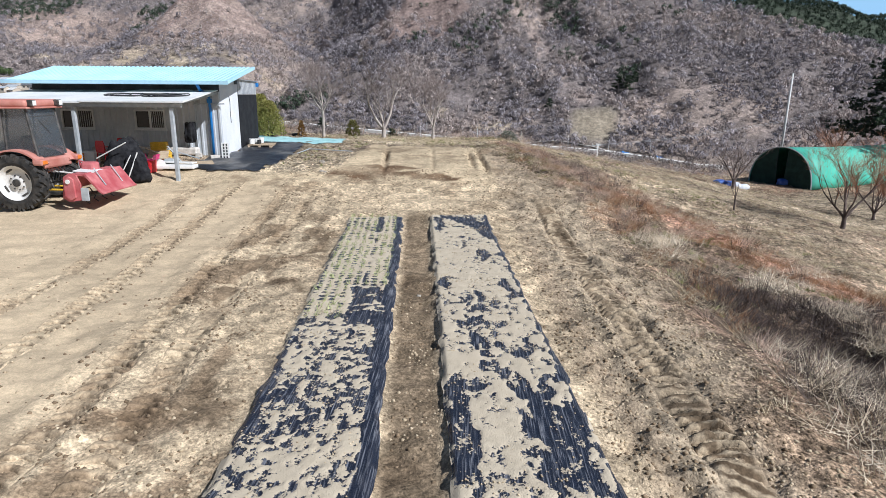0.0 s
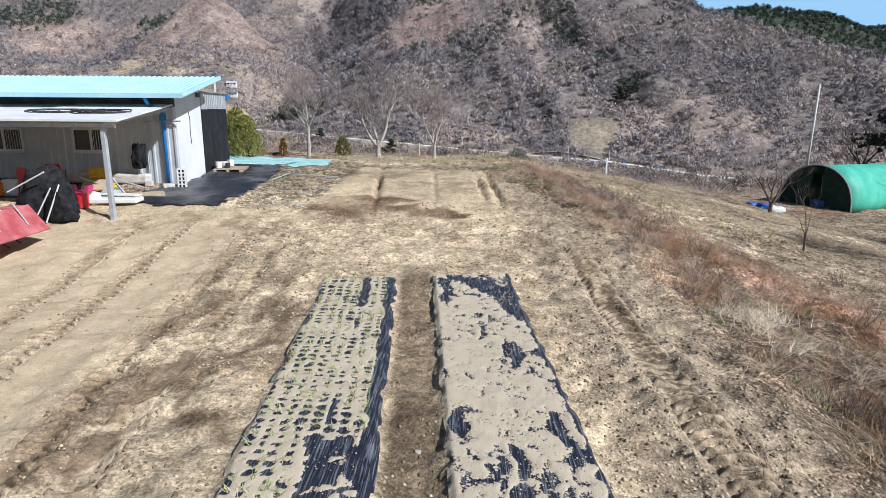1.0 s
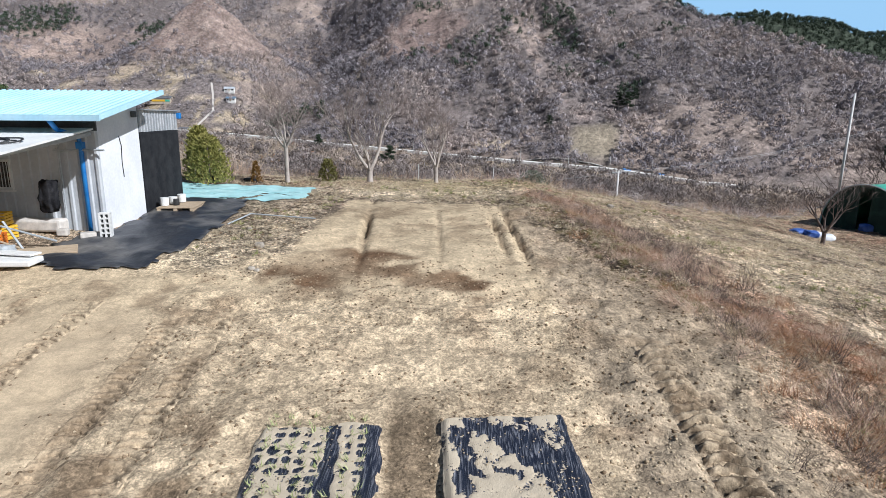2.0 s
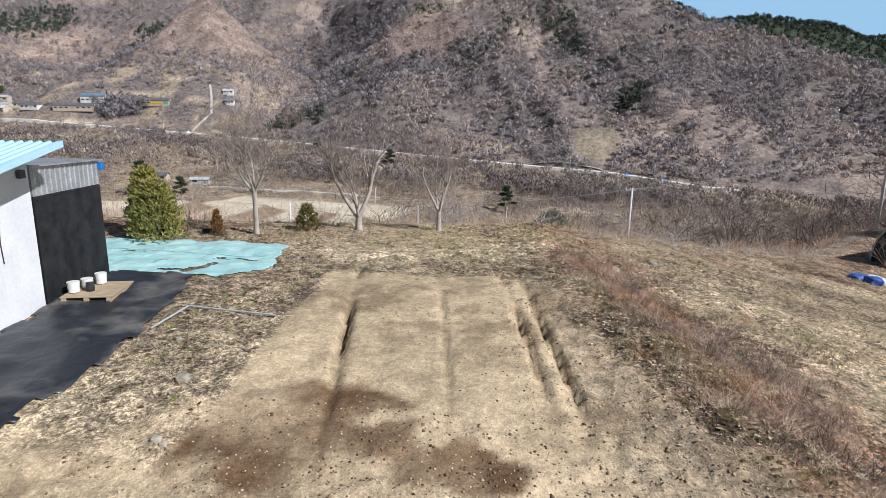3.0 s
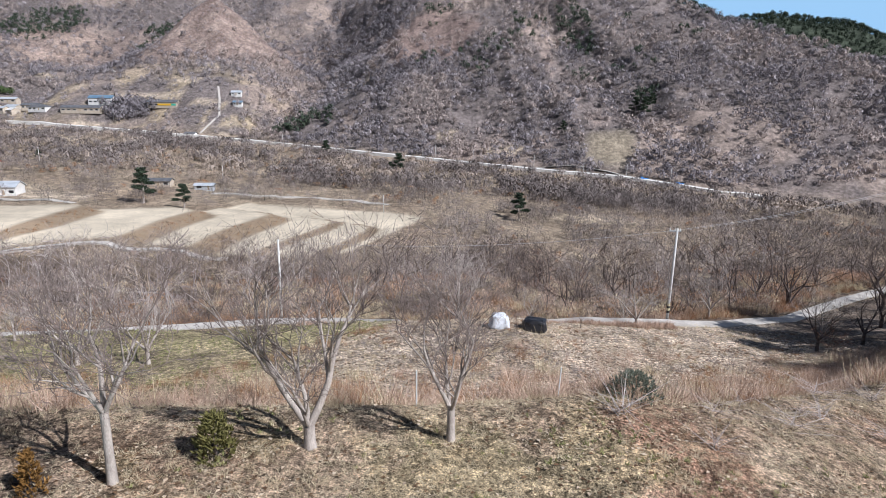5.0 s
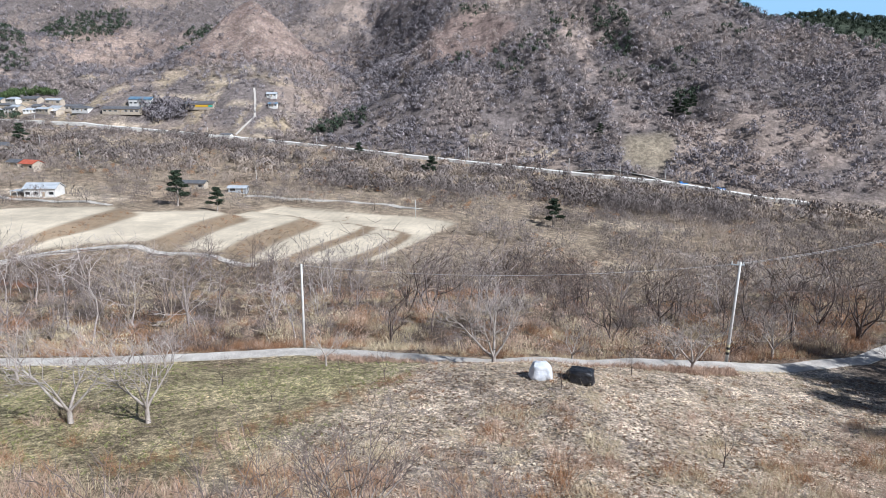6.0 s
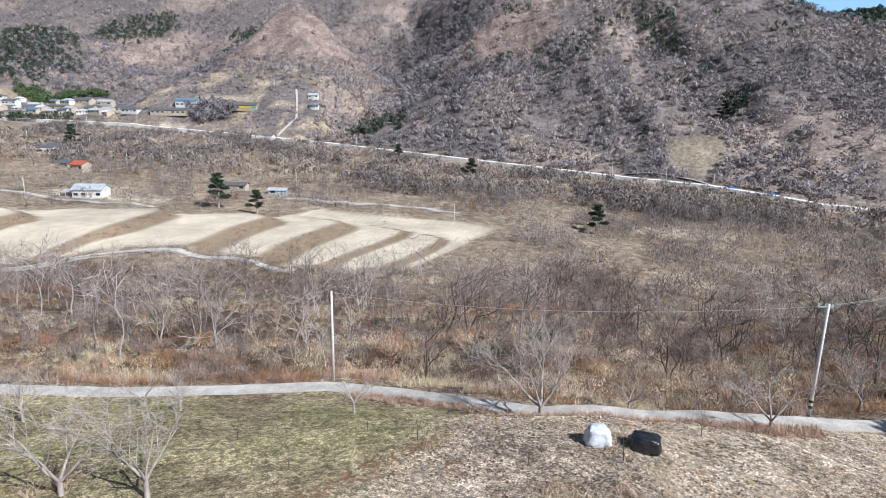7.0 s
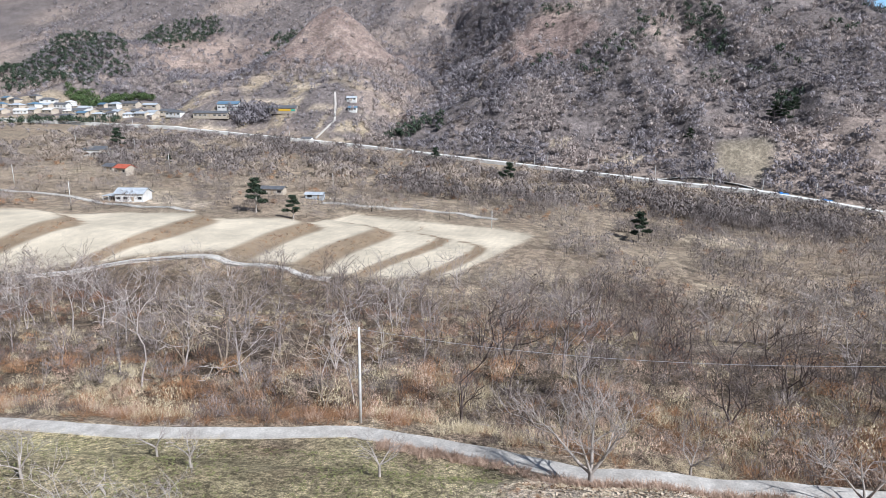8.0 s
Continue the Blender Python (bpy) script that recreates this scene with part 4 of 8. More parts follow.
def conifer(name, seed, height, width, label, material, clumps=320, leaf_size=0.16, cone=0.9, bare=0.05):
    """An evergreen of many small upright sprays round a stem."""
    rng = np.random.default_rng(seed)
    root = empty(name, Matrix(), label, "evergreen")
    part("trunk", tube([(0, 0, -0.1), (0, 0, height * 0.9)], [height * 0.03, height * 0.006], 6), M_TWIG, root)
    vs, ts = [], []
    for _ in range(clumps):
        f = rng.uniform(bare, 1) ** 0.85
        r = width * (1 - f) ** cone * rng.uniform(0.45, 1.08) + 0.02
        a = rng.uniform(0, 6.283)
        c = np.array([r * math.cos(a), r * math.sin(a), height * f])
        v, t = spray(rng, 4, leaf_size * 1.5, leaf_size, leaf_size * 0.28, 0.2)
        v[:, 0] += 0.5 * v[:, 2] * math.cos(a)
        v[:, 1] += 0.5 * v[:, 2] * math.sin(a)
        ts.append(t + len(vs) * len(v))
        vs.append(v + c)
    tri_ob("crown", np.concatenate(vs), np.concatenate(ts), material, root)
    return root


M_CEDAR = mat("cedar_green", (0.20, 0.20, 0.05), (0.37, 0.34, 0.11), scale=3, rough=0.8, vary=0.35, spec=0.2)
M_BROWN_CEDAR = mat("browned_cedar", (0.19, 0.10, 0.03), (0.30, 0.17, 0.06), scale=3, rough=0.85, vary=0.35, spec=0.1)
M_OLIVE = mat("olive_shrub", (0.16, 0.15, 0.05), (0.27, 0.25, 0.10), scale=3, rough=0.85, vary=0.35, spec=0.1)
stand(conifer("cedar", 5, 1.85, 0.85, "yellow-green young cedar beside the shed", M_CEDAR, 1100, 0.10, 0.42), -8.75, 27.9)
stand(conifer("cedar", 6, 2.15, 0.70, "yellow-green pointed cedar beside the shed", M_CEDAR, 1050, 0.10, 0.42), -9.35, 28.6)
stand(conifer("cedar", 7, 0.85, 0.26, "small rust-brown dried cedar", M_BROWN_CEDAR, 220, 0.07), -7.3, 28.9)
stand(conifer("shrub", 8, 0.95, 0.42, "small olive-green evergreen shrub", M_OLIVE, 260, 0.09, 0.5), -4.75, 30.4)
stand(conifer("shrub", 9, 0.7, 0.75, "low grey-green round shrub at the field's edge", mat("sage_shrub", (0.16, 0.18, 0.14), (0.26, 0.29, 0.22), 3, vary=0.3), 420, 0.07, 0.4), 4.2, 34.6)


def layered_pine(seed, height, width, label, pads=10, leaf_size=0.75, low=0.3):
    """A pine with a bent trunk and loose flat pads of needles."""
    rng = np.random.default_rng(seed)
    root = empty("pine_tree", Matrix(), label, "evergreen")
    bend = [(0, 0, -0.3), (0.03 * height, 0, height * 0.35), (-0.01 * height, 0.02 * height, height * 0.7), (0.01 * height, 0, height * 0.95)]
    part("trunk", tube(bend, [height * 0.03, height * 0.024, height * 0.015, height * 0.005], 8), M_BARK, root)
    vs, ts, off = [], [], 0
    for k in range(pads):
        f = low + (1 - low) * (k + 0.5) / pads
        reach = width * (1 - ((f - low) / (1 - low)) ** 1.6) * rng.uniform(0.35, 0.75) * (k < pads - 1)
        a = k * 2.4 + rng.uniform(-0.4, 0.4)
        c = np.array([reach * math.cos(a), reach * math.sin(a), height * f])
        limb = tube([(0, 0, height * f - 0.06 * height), (c[0] * 0.6, c[1] * 0.6, height * f - 0.02 * height), tuple(c)], [height * 0.008, height * 0.005, height * 0.002], 5)
        part("limb", limb, M_BARK, root)
        pad = width * rng.uniform(0.42, 0.62) * (1.05 - 0.45 * f)
        for _ in range(60):
            q = rng.normal(0, 1, 3)
            q = q / np.linalg.norm(q) * rng.uniform(0.3, 1.0)
            v, t = spray(rng, 4, leaf_size, leaf_size * 1.1, leaf_size * 0.3, 0.3)
            vs.append(v + c + q * np.array([pad, pad, pad * 0.33]))
            ts.append(t + off)
            off += len(v)
    tri_ob("crown", np.concatenate(vs), np.concatenate(ts), M_PINE, root)
    return root


pine = layered_pine(12, 10.5, 4.6, "dark green pine tree standing by the terraced fields")
stand(pine, -141.5, 273.5, 0, 1.4)
for x, y, turn, s in ((-122, 270, 90, 1.0), (-336, 421, 10, 1.5), (-48, 412, 50, 1.25), (-109, 470, 0, 1.2), (21.1, 296.5, 200, 1.2), (-264, 381, 80, 0.6), (69.8, 511.4, 30, 1.0), (-53, 409, 170, 0.75), (139, 540, 0, 1.6), (133, 546, 77, 1.4), (147, 549, 150, 1.3)):
    placed_copy(pine, x, y, turn, s)

side_pine = layered_pine(14, 14.0, 6.2, "dark green pine tree behind the green shelter", 14, 0.5, 0.2)
stand(side_pine, 46.5, 62.0, 0, 1.0)
# unseen pines added on the right to cast shadow over the orchard's edge
for x, y, turn, size in ((45.5, 55.0, 70, 1.05), (50.0, 60.0, 160, 1.25), (42.5, 48.5, 250, 1.05), (54.0, 68.0, 30, 1.2)):
    placed_copy(side_pine, x, y, turn, size)

# ---- woods and undergrowth ----
def woods_mask(x, y):
    e = y - path_y(x)
    clear = np.hypot((x - 21) / 8, (y - 138) / 11) > 1
    d = 0.35 + 0.65 * step(6, 16, e + 3 * vnoise(x, y, 9, 90))
    right = step(3, -4, e) * (np.abs(e) > 3.5) * step(26, 34, x) * (y > 58) * (y - brow_y(x) > 3) * 0.8
    return ((d * (e > 4) + right) * clear * (y < near_edge(x) - 4 + 30 * (x > -20)) * (0.25 + 0.85 * step(-0.4, 0.3, vnoise(x, y, 15, 91))))


wood_kinds = []
for s in range(9):
    rows = []
    rg = random.Random(200 + s)
    h = rg.uniform(6.0, 9.5)
    n = rg.choice((1, 1, 2, 3))
    for k in range(n):
        a = rg.uniform(0, 6.28)
        shoots(rg, (0, 0, -0.2), (0.25 * math.cos(a) * (n > 1), 0.25 * math.sin(a) * (n > 1), 1), h * rg.uniform(0.6, 0.75), 0.105, 3, rows, 0.80, 0.10, 4 if n == 1 else 3, 4, 0.28)
    wood_kinds.append(limbs_mesh(rows, thin=0.045, least=0.026))
wx, wy = scatter(RN, (-170, 150), (58, 222), 4.9, woods_mask)
side = RN.uniform(0, 1, wx.size)
tone = vnoise(wx, wy, 26, 93) + 0.6 * RN.uniform(-1, 1, wx.size) - 0.45 * step(-5, 25, wx)
for name, m, sel in (("woods", M_TWIG, tone < -0.35), ("woods", M_TWIG_GREY, (tone >= -0.35) & (tone < 0.15)), ("woods", M_TWIG_TAN, (tone >= 0.15) & (tone < 0.4)), ("woods", M_TWIG_PALE, tone >= 0.4)):
    spread_out(name, RN, wood_kinds, wx[sel], wy[sel], (0.6, 1.45), m, "leafless grey-brown valley woods behind the path", "woods", 0.1, 0.05)

thin_kinds = [fuzzy_crown(np.random.default_rng(300 + k), 70, 3.8, 2.3, 0.035, 0.2) for k in range(6)]
bx, by = scatter(RN, (-170, 150), (58, 225), 2.6, lambda x, y: woods_mask(x, y) * 0.8)
ut = vnoise(bx, by, 11, 98) + RN.uniform(-0.4, 0.4, bx.size) - 0.3 * step(-5, 25, bx)
for m, sel, lab in ((M_TWIG, ut < 0.05, "dark twiggy undergrowth in the valley"), (M_TWIG_GREY, (ut >= 0.05) & (ut < 0.4), "grey twiggy undergrowth in the valley"), (M_TWIG_TAN, ut >= 0.4, "tan twiggy undergrowth in the valley")):
    spread_out("undergrowth", RN, thin_kinds, bx[sel], by[sel], (0.35, 1.0), m, lab, "undergrowth", 0.1)
bx, by = scatter(RN, (-170, 150), (58, 225), 3.4, lambda x, y: woods_mask(x, y) * step(-0.3, 0.4, vnoise(x, y, 30, 97)))
spread_out("undergrowth", RN, thin_kinds, bx, by, (0.3, 0.75), M_TWIG_RED, "reddish twiggy undergrowth in the valley", "undergrowth", 0.1)

far_kinds = [dome_crown(np.random.default_rng(400 + k), 72, 4.8, 3.5, 0.47, 0.6) for k in range(8)]
fine_kinds = [dome_crown(np.random.default_rng(440 + k), 120, 4.6, 3.3, 0.32, 0.30) for k in range(8)]
hill_kinds = [dome_crown(np.random.default_rng(500 + k), 48, 7.2, 4.2, 0.76, 0.75) for k in range(8)]


def valley_mask(x, y):
    house = (np.hypot((x + 205) / 24, (y - 277) / 15) > 1) & (np.hypot((x + 150) / 26, (y - 316) / 12) > 1)
    return (1 - in_terraces(x, y)) * (y > np.interp(x, [-300, -213, -186, -129, -112, -105, -38, -20, 0], [232, 243, 256, 268, 276, 304, 300, 290, 215])) * ((y > road_y(x) + 5) | (y < road_y(x) - 24)) * (0.3 + 0.75 * step(-0.3, 0.25, fbm(x, y, 26, 95))) * house * np.where(x < -150, 0.75, 1)


vx, vy = scatter(RN, (-430, 240), (214, 540), 4.5, lambda x, y: valley_mask(x, y) * (y < road_y(x)))
tone = 1.1 * fbm(vx, vy, 30, 106, 2) + RN.uniform(-0.35, 0.35, vx.size)
tone = tone - 0.35 * step(-20, 60, vx)
M_SCRUB_DARK = mat("dark_brown_scrub", (0.15, 0.128, 0.12), (0.27, 0.232, 0.215), scale=0.2, fine=1.2, rough=0.95, vary=0.05, spec=0.05)
M_SCRUB = mat("grey_brown_scrub", (0.27, 0.231, 0.213), (0.35, 0.304, 0.279), scale=0.2, fine=1.2, rough=0.95, vary=0.05, spec=0.05)
M_SCRUB_TAN = mat("tan_scrub", (0.32, 0.262, 0.215), (0.46, 0.385, 0.32), scale=0.2, fine=1.2, rough=0.95, vary=0.05, spec=0.05)
for m, sel in ((M_SCRUB_DARK, tone < -0.1), (M_SCRUB, (tone >= -0.1) & (tone < 0.4)), (M_SCRUB_TAN, tone >= 0.4)):
    for kinds, part_sel in ((fine_kinds, sel & (vy < 350)), (far_kinds, sel & (vy >= 350))):
        spread_out("woods", RN, kinds, vx[part_sel], vy[part_sel], (0.4, 1.75), m, "leafless thickets on the far side of the valley", "woods", 0.2)

for m, seed, lab in ((M_RUST, 107, "rust-brown scrub on the banks below the village"), (M_SCRUB_TAN, 108, "tan dry scrub on the banks below the village")):
    vx, vy = scatter(RN, (-430, 200), (225, 530), 5.5, lambda x, y: valley_mask(x, y) * (y < road_y(x)) * step(0.1, 0.4, vnoise(x, y, 24, seed)) * 0.5)
    spread_out("scrub", RN, far_kinds, vx, vy, (0.25, 0.7), m, lab, "scrub", 0.2)

vx, vy = scatter(RN, (35, 150), (305, 400), 4.2, lambda x, y: step(1.1, 0.8, np.hypot((x - 92) / 45, (y - 350) / 27) + 0.3 * vnoise(x, y, 18, 109)) * 0.85)
spread_out("woods", RN, fine_kinds, vx, vy, (1.0, 2.1), M_SCRUB_DARK, "dark tall leafless woods in the valley's bottom", "woods", 0.2)


def hill_mask(x, y):
    d = y - road_y(x)
    clear = np.hypot((x - 103) / 21, (y - 490) / 19) + 0.2 * vnoise(x, y, 18, 71) > 1
    village = 1 - step(160, 90, d) * step(-190, -225, x)
    r = cone_r(x, y) + 14
    open_slope = step(0.7, 1.1, np.hypot((x + 55) / 58, (y - 700) / 52) + 0.25 * vnoise(x, y, 18, 71)) * step(0.7, 1.1, np.hypot((x + 560) / 120, (y - 870) / 90))
    strip = np.abs(x - np.interp(y, [515, 562, 615, 640, 720], [101, 80, 73, 64, 50])) + 60 * (y > 715)
    return (d > 6) * clear * np.clip(0.8 + 0.7 * fbm(x, y, 48, 96), 0.2, 1) * (0.5 + 0.5 * open_slope) * (0.3 + 0.7 * step(4, 13, strip)) * village * (1 - 0.9 * step(108, 92, r)) + 0.5 * np.exp(-(((r - 130) / 26) ** 2)) * (r > 108)


bx, by = scatter(RN, (-110, 110), (78, 190), 2.4, lambda x, y: step(5, 9, y - path_y(x)) * (y < near_edge(x) - 4) * step(0.0, 0.4, vnoise(x, y, 13, 94)) * 0.7)
spread_out("dry_weeds", RN, [tuft(np.random.default_rng(810 + k), 40, 1.5, 0.9, 0.02, 0.4) for k in range(4)], bx, by, (0.6, 1.3), M_GRASS, "straw-coloured creepers and grass in the woods", "weeds", 0.1, 0.3)
hx, hy = scatter(RN, (-760, 430), (440, 880), 5.2, hill_mask)
fx, fy = scatter(RN, (-1000, 60), (880, 1250), 9.0, lambda x, y: hill_mask(x, y) * (ground_z(x, y) < 330))
hx, hy = np.concatenate([hx, fx]), np.concatenate([hy, fy])
seen = (hx > -1.02 * hy) & (hx < 0.8 * hy) & ((ground_z(hx, hy) < 0.19 * hy) | (RN.uniform(0, 1, hx.size) < 0.3))
hx, hy = hx[seen], hy[seen]
# shade on the valley flank is put in by giving its trees darker colours
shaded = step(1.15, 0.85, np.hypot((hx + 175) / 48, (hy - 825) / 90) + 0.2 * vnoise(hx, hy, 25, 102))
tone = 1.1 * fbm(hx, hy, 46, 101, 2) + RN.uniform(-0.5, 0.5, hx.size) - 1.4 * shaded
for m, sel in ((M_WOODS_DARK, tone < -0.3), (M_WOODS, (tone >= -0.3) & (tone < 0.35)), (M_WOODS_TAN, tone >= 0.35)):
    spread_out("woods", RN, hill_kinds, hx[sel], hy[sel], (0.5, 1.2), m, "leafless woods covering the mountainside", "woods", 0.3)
pine_kinds = [dome_crown(np.random.default_rng(600 + k), 46, 9.0, 3.6, 0.9, 0.6) for k in range(5)]


def pine_mask(x, y):
    left = step(1.1, 0.8, np.hypot((x + 690 + 0.3 * (y - 720)) / 105, (y - 745) / 62) + 0.3 * vnoise(x, y, 30, 98))
    left = np.maximum(left, 0.8 * step(1.1, 0.8, np.hypot((x + 650) / 75, (y - 935) / 55) + 0.3 * vnoise(x, y, 30, 89)))
    spur = step(1.0, 0.9, np.hypot((x + 150) / 30, (y - 566) / 16) + 0.2 * vnoise(x, y, 9, 99))
    row = step(1.0, 0.9, np.hypot((x + 520) / 75, (y - 555 - 0.25 * (x + 520)) / 9))
    high = 0.30 * step(0.35, 0.7, vnoise(x, y, 50, 88)) * (y > 590) * (x > -60) + 0.75 * step(1, 0.8, np.hypot((x - 100 + 0.1 * (y - 690)) / 17, (y - 685) / 62)) + 0.8 * step(1, 0.7, np.hypot((x - 145) / 13, (y - 563) / 12))
    far = 0.5 * step(1.1, 0.8, np.hypot((x + 430) / 40, (y - 900) / 60) + 0.3 * vnoise(x, y, 25, 87))
    back = 0.9 * (y > 850) * (x > 60)
    return np.clip(np.maximum.reduce([left * 0.9, spur * 0.9, row * 0.9, high, far, back]), 0, 1)


px, py = scatter(RN, (-860, 760), (440, 1040), 5.6, lambda x, y: pine_mask(x, y) * ((y < 860) | (x < 0)))
spread_out("pine_wood", RN, pine_kinds, px, py, (0.7, 1.3), M_PINE, "dark green pines among bare woods on the mountainside", "woods", 0.3)
M_BAMBOO = mat("bamboo_leaves", (0.055, 0.09, 0.035), (0.11, 0.15, 0.06), scale=0.3, rough=0.8, vary=0.2, spec=0.2)
px, py = scatter(RN, (-640, -450), (630, 690), 3.4, lambda x, y: step(1.0, 0.9, np.hypot((x + 545) / 72, (y - 655 + 0.2 * (x + 545)) / 17)))
spread_out("bamboo_grove", RN, hill_kinds, px, py, (0.7, 1.2), M_BAMBOO, "green bamboo grove on the slope behind the village", "bamboo", 0.3)
ridge_kinds = [dome_crown(np.random.default_rng(610 + k), 34, 9.0, 3.8, 1.1, 0.6) for k in range(4)]
px, py = scatter(RN, (150, 900), (1000, 1250), 9, lambda x, y: 0.9 + 0 * x)
spread_out("pine_wood", RN, ridge_kinds, px, py, (1.0, 1.5), M_PINE, "dark green pines on the far ridge", "woods", 0.3)

vx, vy = scatter(RN, (-760, -215), (500, 680), 6.5, lambda x, y: np.clip(0.28 + 0.6 * fbm(x, y, 26, 105), 0, 1) * (np.abs(y - road_y(x)) > 6))
spread_out("woods", RN, hill_kinds, vx, vy, (0.3, 0.7), M_WOODS, "leafless trees scattered among the village plots", "woods", 0.2)
vx, vy = scatter(RN, (-352, -290), (568, 602), 3.6, lambda x, y: step(1.05, 0.8, np.hypot((x + 321) / 28, (y - 587) / 14)))
spread_out("woods", RN, hill_kinds, vx, vy, (0.8, 1.5), M_WOODS_DARK, "dark leafless tall trees beside the village hall", "woods", 0.2)
cx, cy = scatter(RN, (-440, -210), (660, 880), 4.5, lambda x, y: step(112, 100, cone_r(x, y) + 14) * 0.8)
spread_out("scrub", RN, [dome_crown(np.random.default_rng(420 + k), 22, 4.8, 3.5, 0.8, 0.6) for k in range(5)], cx, cy, (0.2, 0.5), M_WOODS, "young scrub on the bare cone-shaped hill", "scrub", 0.1)
thicket = [tuft(np.random.default_rng(850 + k), 80, 1.5, 1.5, 0.017, 0.75) for k in range(5)]
for m, seed, lab in ((M_RUST, 92, "rust-brown thickets along the path"), (M_PINK_TAN, 93, "tan mounds of dead vines along the path"), (M_GRASS, 95, "straw-coloured mounds of dead grass"), (M_TWIG, 94, "dark twiggy thickets along the path")):
    gx, gy = scatter(RN, (-75, 62), (72, 122), 1.25, lambda x, y: step(2.4, 3.4, y - path_y(x)) * step(34, 12, y - path_y(x)) * step(-0.1, 0.3, vnoise(x, y, 6, seed)) * 0.75)
    spread_out("thicket", RN, thicket, gx, gy, (0.5, 1.3), m, lab, "thicket", 0.1, 0.25)

mound_kinds = [dome_crown(np.random.default_rng(870 + k), 260, 2.2, 1.7, 0.10, 0.3) for k in range(6)]
for m, seed, lab in ((M_RUST, 192, "rust-brown mounds of vines over shrubs beyond the path"), (M_PINK_TAN, 193, "pinkish-tan mounds of dead vines beyond the path"), (M_GRASS, 195, "straw-coloured mounds of dead vines beyond the path"), (M_TWIG_GREY, 196, "grey twiggy bushes beyond the path")):
    gx, gy = scatter(RN, (-75, 62), (74, 150), 2.9, lambda x, y: step(3.0, 4.5, y - path_y(x)) * (0.25 + 0.75 * step(60, 20, y - path_y(x))) * (np.hypot((x - 21) / 9, (y - 138) / 11) > 1) * step(-0.15, 0.25, vnoise(x, y, 8, seed)) * 0.6)
    spread_out("bushes", RN, mound_kinds, gx, gy, (0.5, 1.3), m, lab, "bush", 0.25)

# dry grass, weeds and leaves
grass_kinds = [tuft(np.random.default_rng(700 + k), 20, 0.26, 0.26, 0.0045, 0.5) for k in range(6)]
weed_kinds = [tuft(np.random.default_rng(720 + k), 46, 0.60, 0.65, 0.006, 0.6) for k in range(6)]
mat_kinds = [tuft(np.random.default_rng(750 + k), 20, 0.09, 0.26, 0.0042, 0.5) for k in range(6)]
leaf_kinds = [leaf(np.random.default_rng(740 + k)) for k in range(5)]
clod_kinds = [clod(np.random.default_rng(760 + k)) for k in range(6)]


def verge(x, y):
    """One on the rough ground beside the field and beyond it."""
    s = step(4.6, 6.0, x - 0.05 * y + 0.4 * vnoise(x, y, 1.2, 51))
    far = step(24.6, 26.2, y + 0.5 * vnoise(x, y, 1.3, 53))
    left = step(-2.8, -3.6, x - 0.045 * (y - 22)) * step(17.6, 18.6, y) * step(-7.6, -7.0, x)
    right = step(-0.1, 0.5, x - tilled_right(y)) * step(15, 17, y)
    return np.clip(s + far + left + right, 0, 1) * (y - brow_y(x) < 1.5) * (np.hypot(np.maximum(-7.2 - x, 0), 0) < 3.6)


def on_tarp(x, y):
    return (x > -11) & (x < -4.4) & (y > 23.3) & (y < 28.2) | (x < -5.4) & (y < 24.5) & (y > 16)


gx, gy = scatter(RN, (-11, 30), (-1, 50), 0.22, lambda x, y: verge(x, y) * (1 - 0.75 * step(5.8, 7, x - 0.03 * y) * step(24, 18, y)) * ~on_tarp(x, y) * np.clip(0.45 + 0.5 * fbm(x, y, 2.5, 55), 0, 1) * np.clip(1.25 - x / 30, 0.25, 1))
spread_out("dry_grass", RN, grass_kinds, gx, gy, (0.35, 1.15), M_GRASS, "bleached dry grass tufts beside the tilled field", "grass", 0.01, 0.3)
gx, gy = scatter(RN, (-8, 32), (12, 54), 0.24, lambda x, y: verge(x, y) * ~on_tarp(x, y) * np.clip(0.62 + 0.5 * fbm(x, y, 2.0, 57), 0, 1) * np.clip(1.3 - x / 30, 0.2, 1))
spread_out("dry_grass", RN, mat_kinds, gx, gy, (0.5, 1.25), M_GRASS, "matted pale straw lying on rough ground", "grass", -0.01, 0.4)
gx, gy = scatter(RN, (3.5, 16), (6, 29), 0.145, lambda x, y: rut(x + 0.35 * vnoise(x, y, 1.6, 56), weed_belt(y), 1.25) * np.clip(0.45 + 0.4 * step(17, 14, y) + 0.7 * fbm(x, y, 1.2, 54), 0, 1) * 0.85)
mix = vnoise(gx, gy, 1.3, 55) + RN.uniform(-0.5, 0.5, gx.size) - 0.9 * step(14, 18, gy)
for m, sel, lab in ((M_RUST, mix > -0.35, "rust-brown dry weeds in a belt on the bank"), (M_PINK_TAN, (mix <= -0.35) & (mix > -1.0), "pinkish-tan dead weeds in a belt on the bank"), (M_TWIG, mix <= -1.0, "dark dead stems in a belt on the bank")):
    spread_out("dry_weeds", RN, weed_kinds, gx[sel], gy[sel], (0.25, 0.7), m, lab, "weeds", 0.02, 0.8)
gx, gy = scatter(RN, (5, 26), (8, 36), 0.55, lambda x, y: step(0.8, 2.0, x - weed_belt(y)) * step(0.05, 0.5, fbm(x, y, 3.5, 67)) * 0.55)
spread_out("dry_weeds", RN, weed_kinds, gx, gy, (0.25, 0.6), M_PINK_TAN, "tan dead weeds scattered over the dry slope", "weeds", 0.02, 0.8)
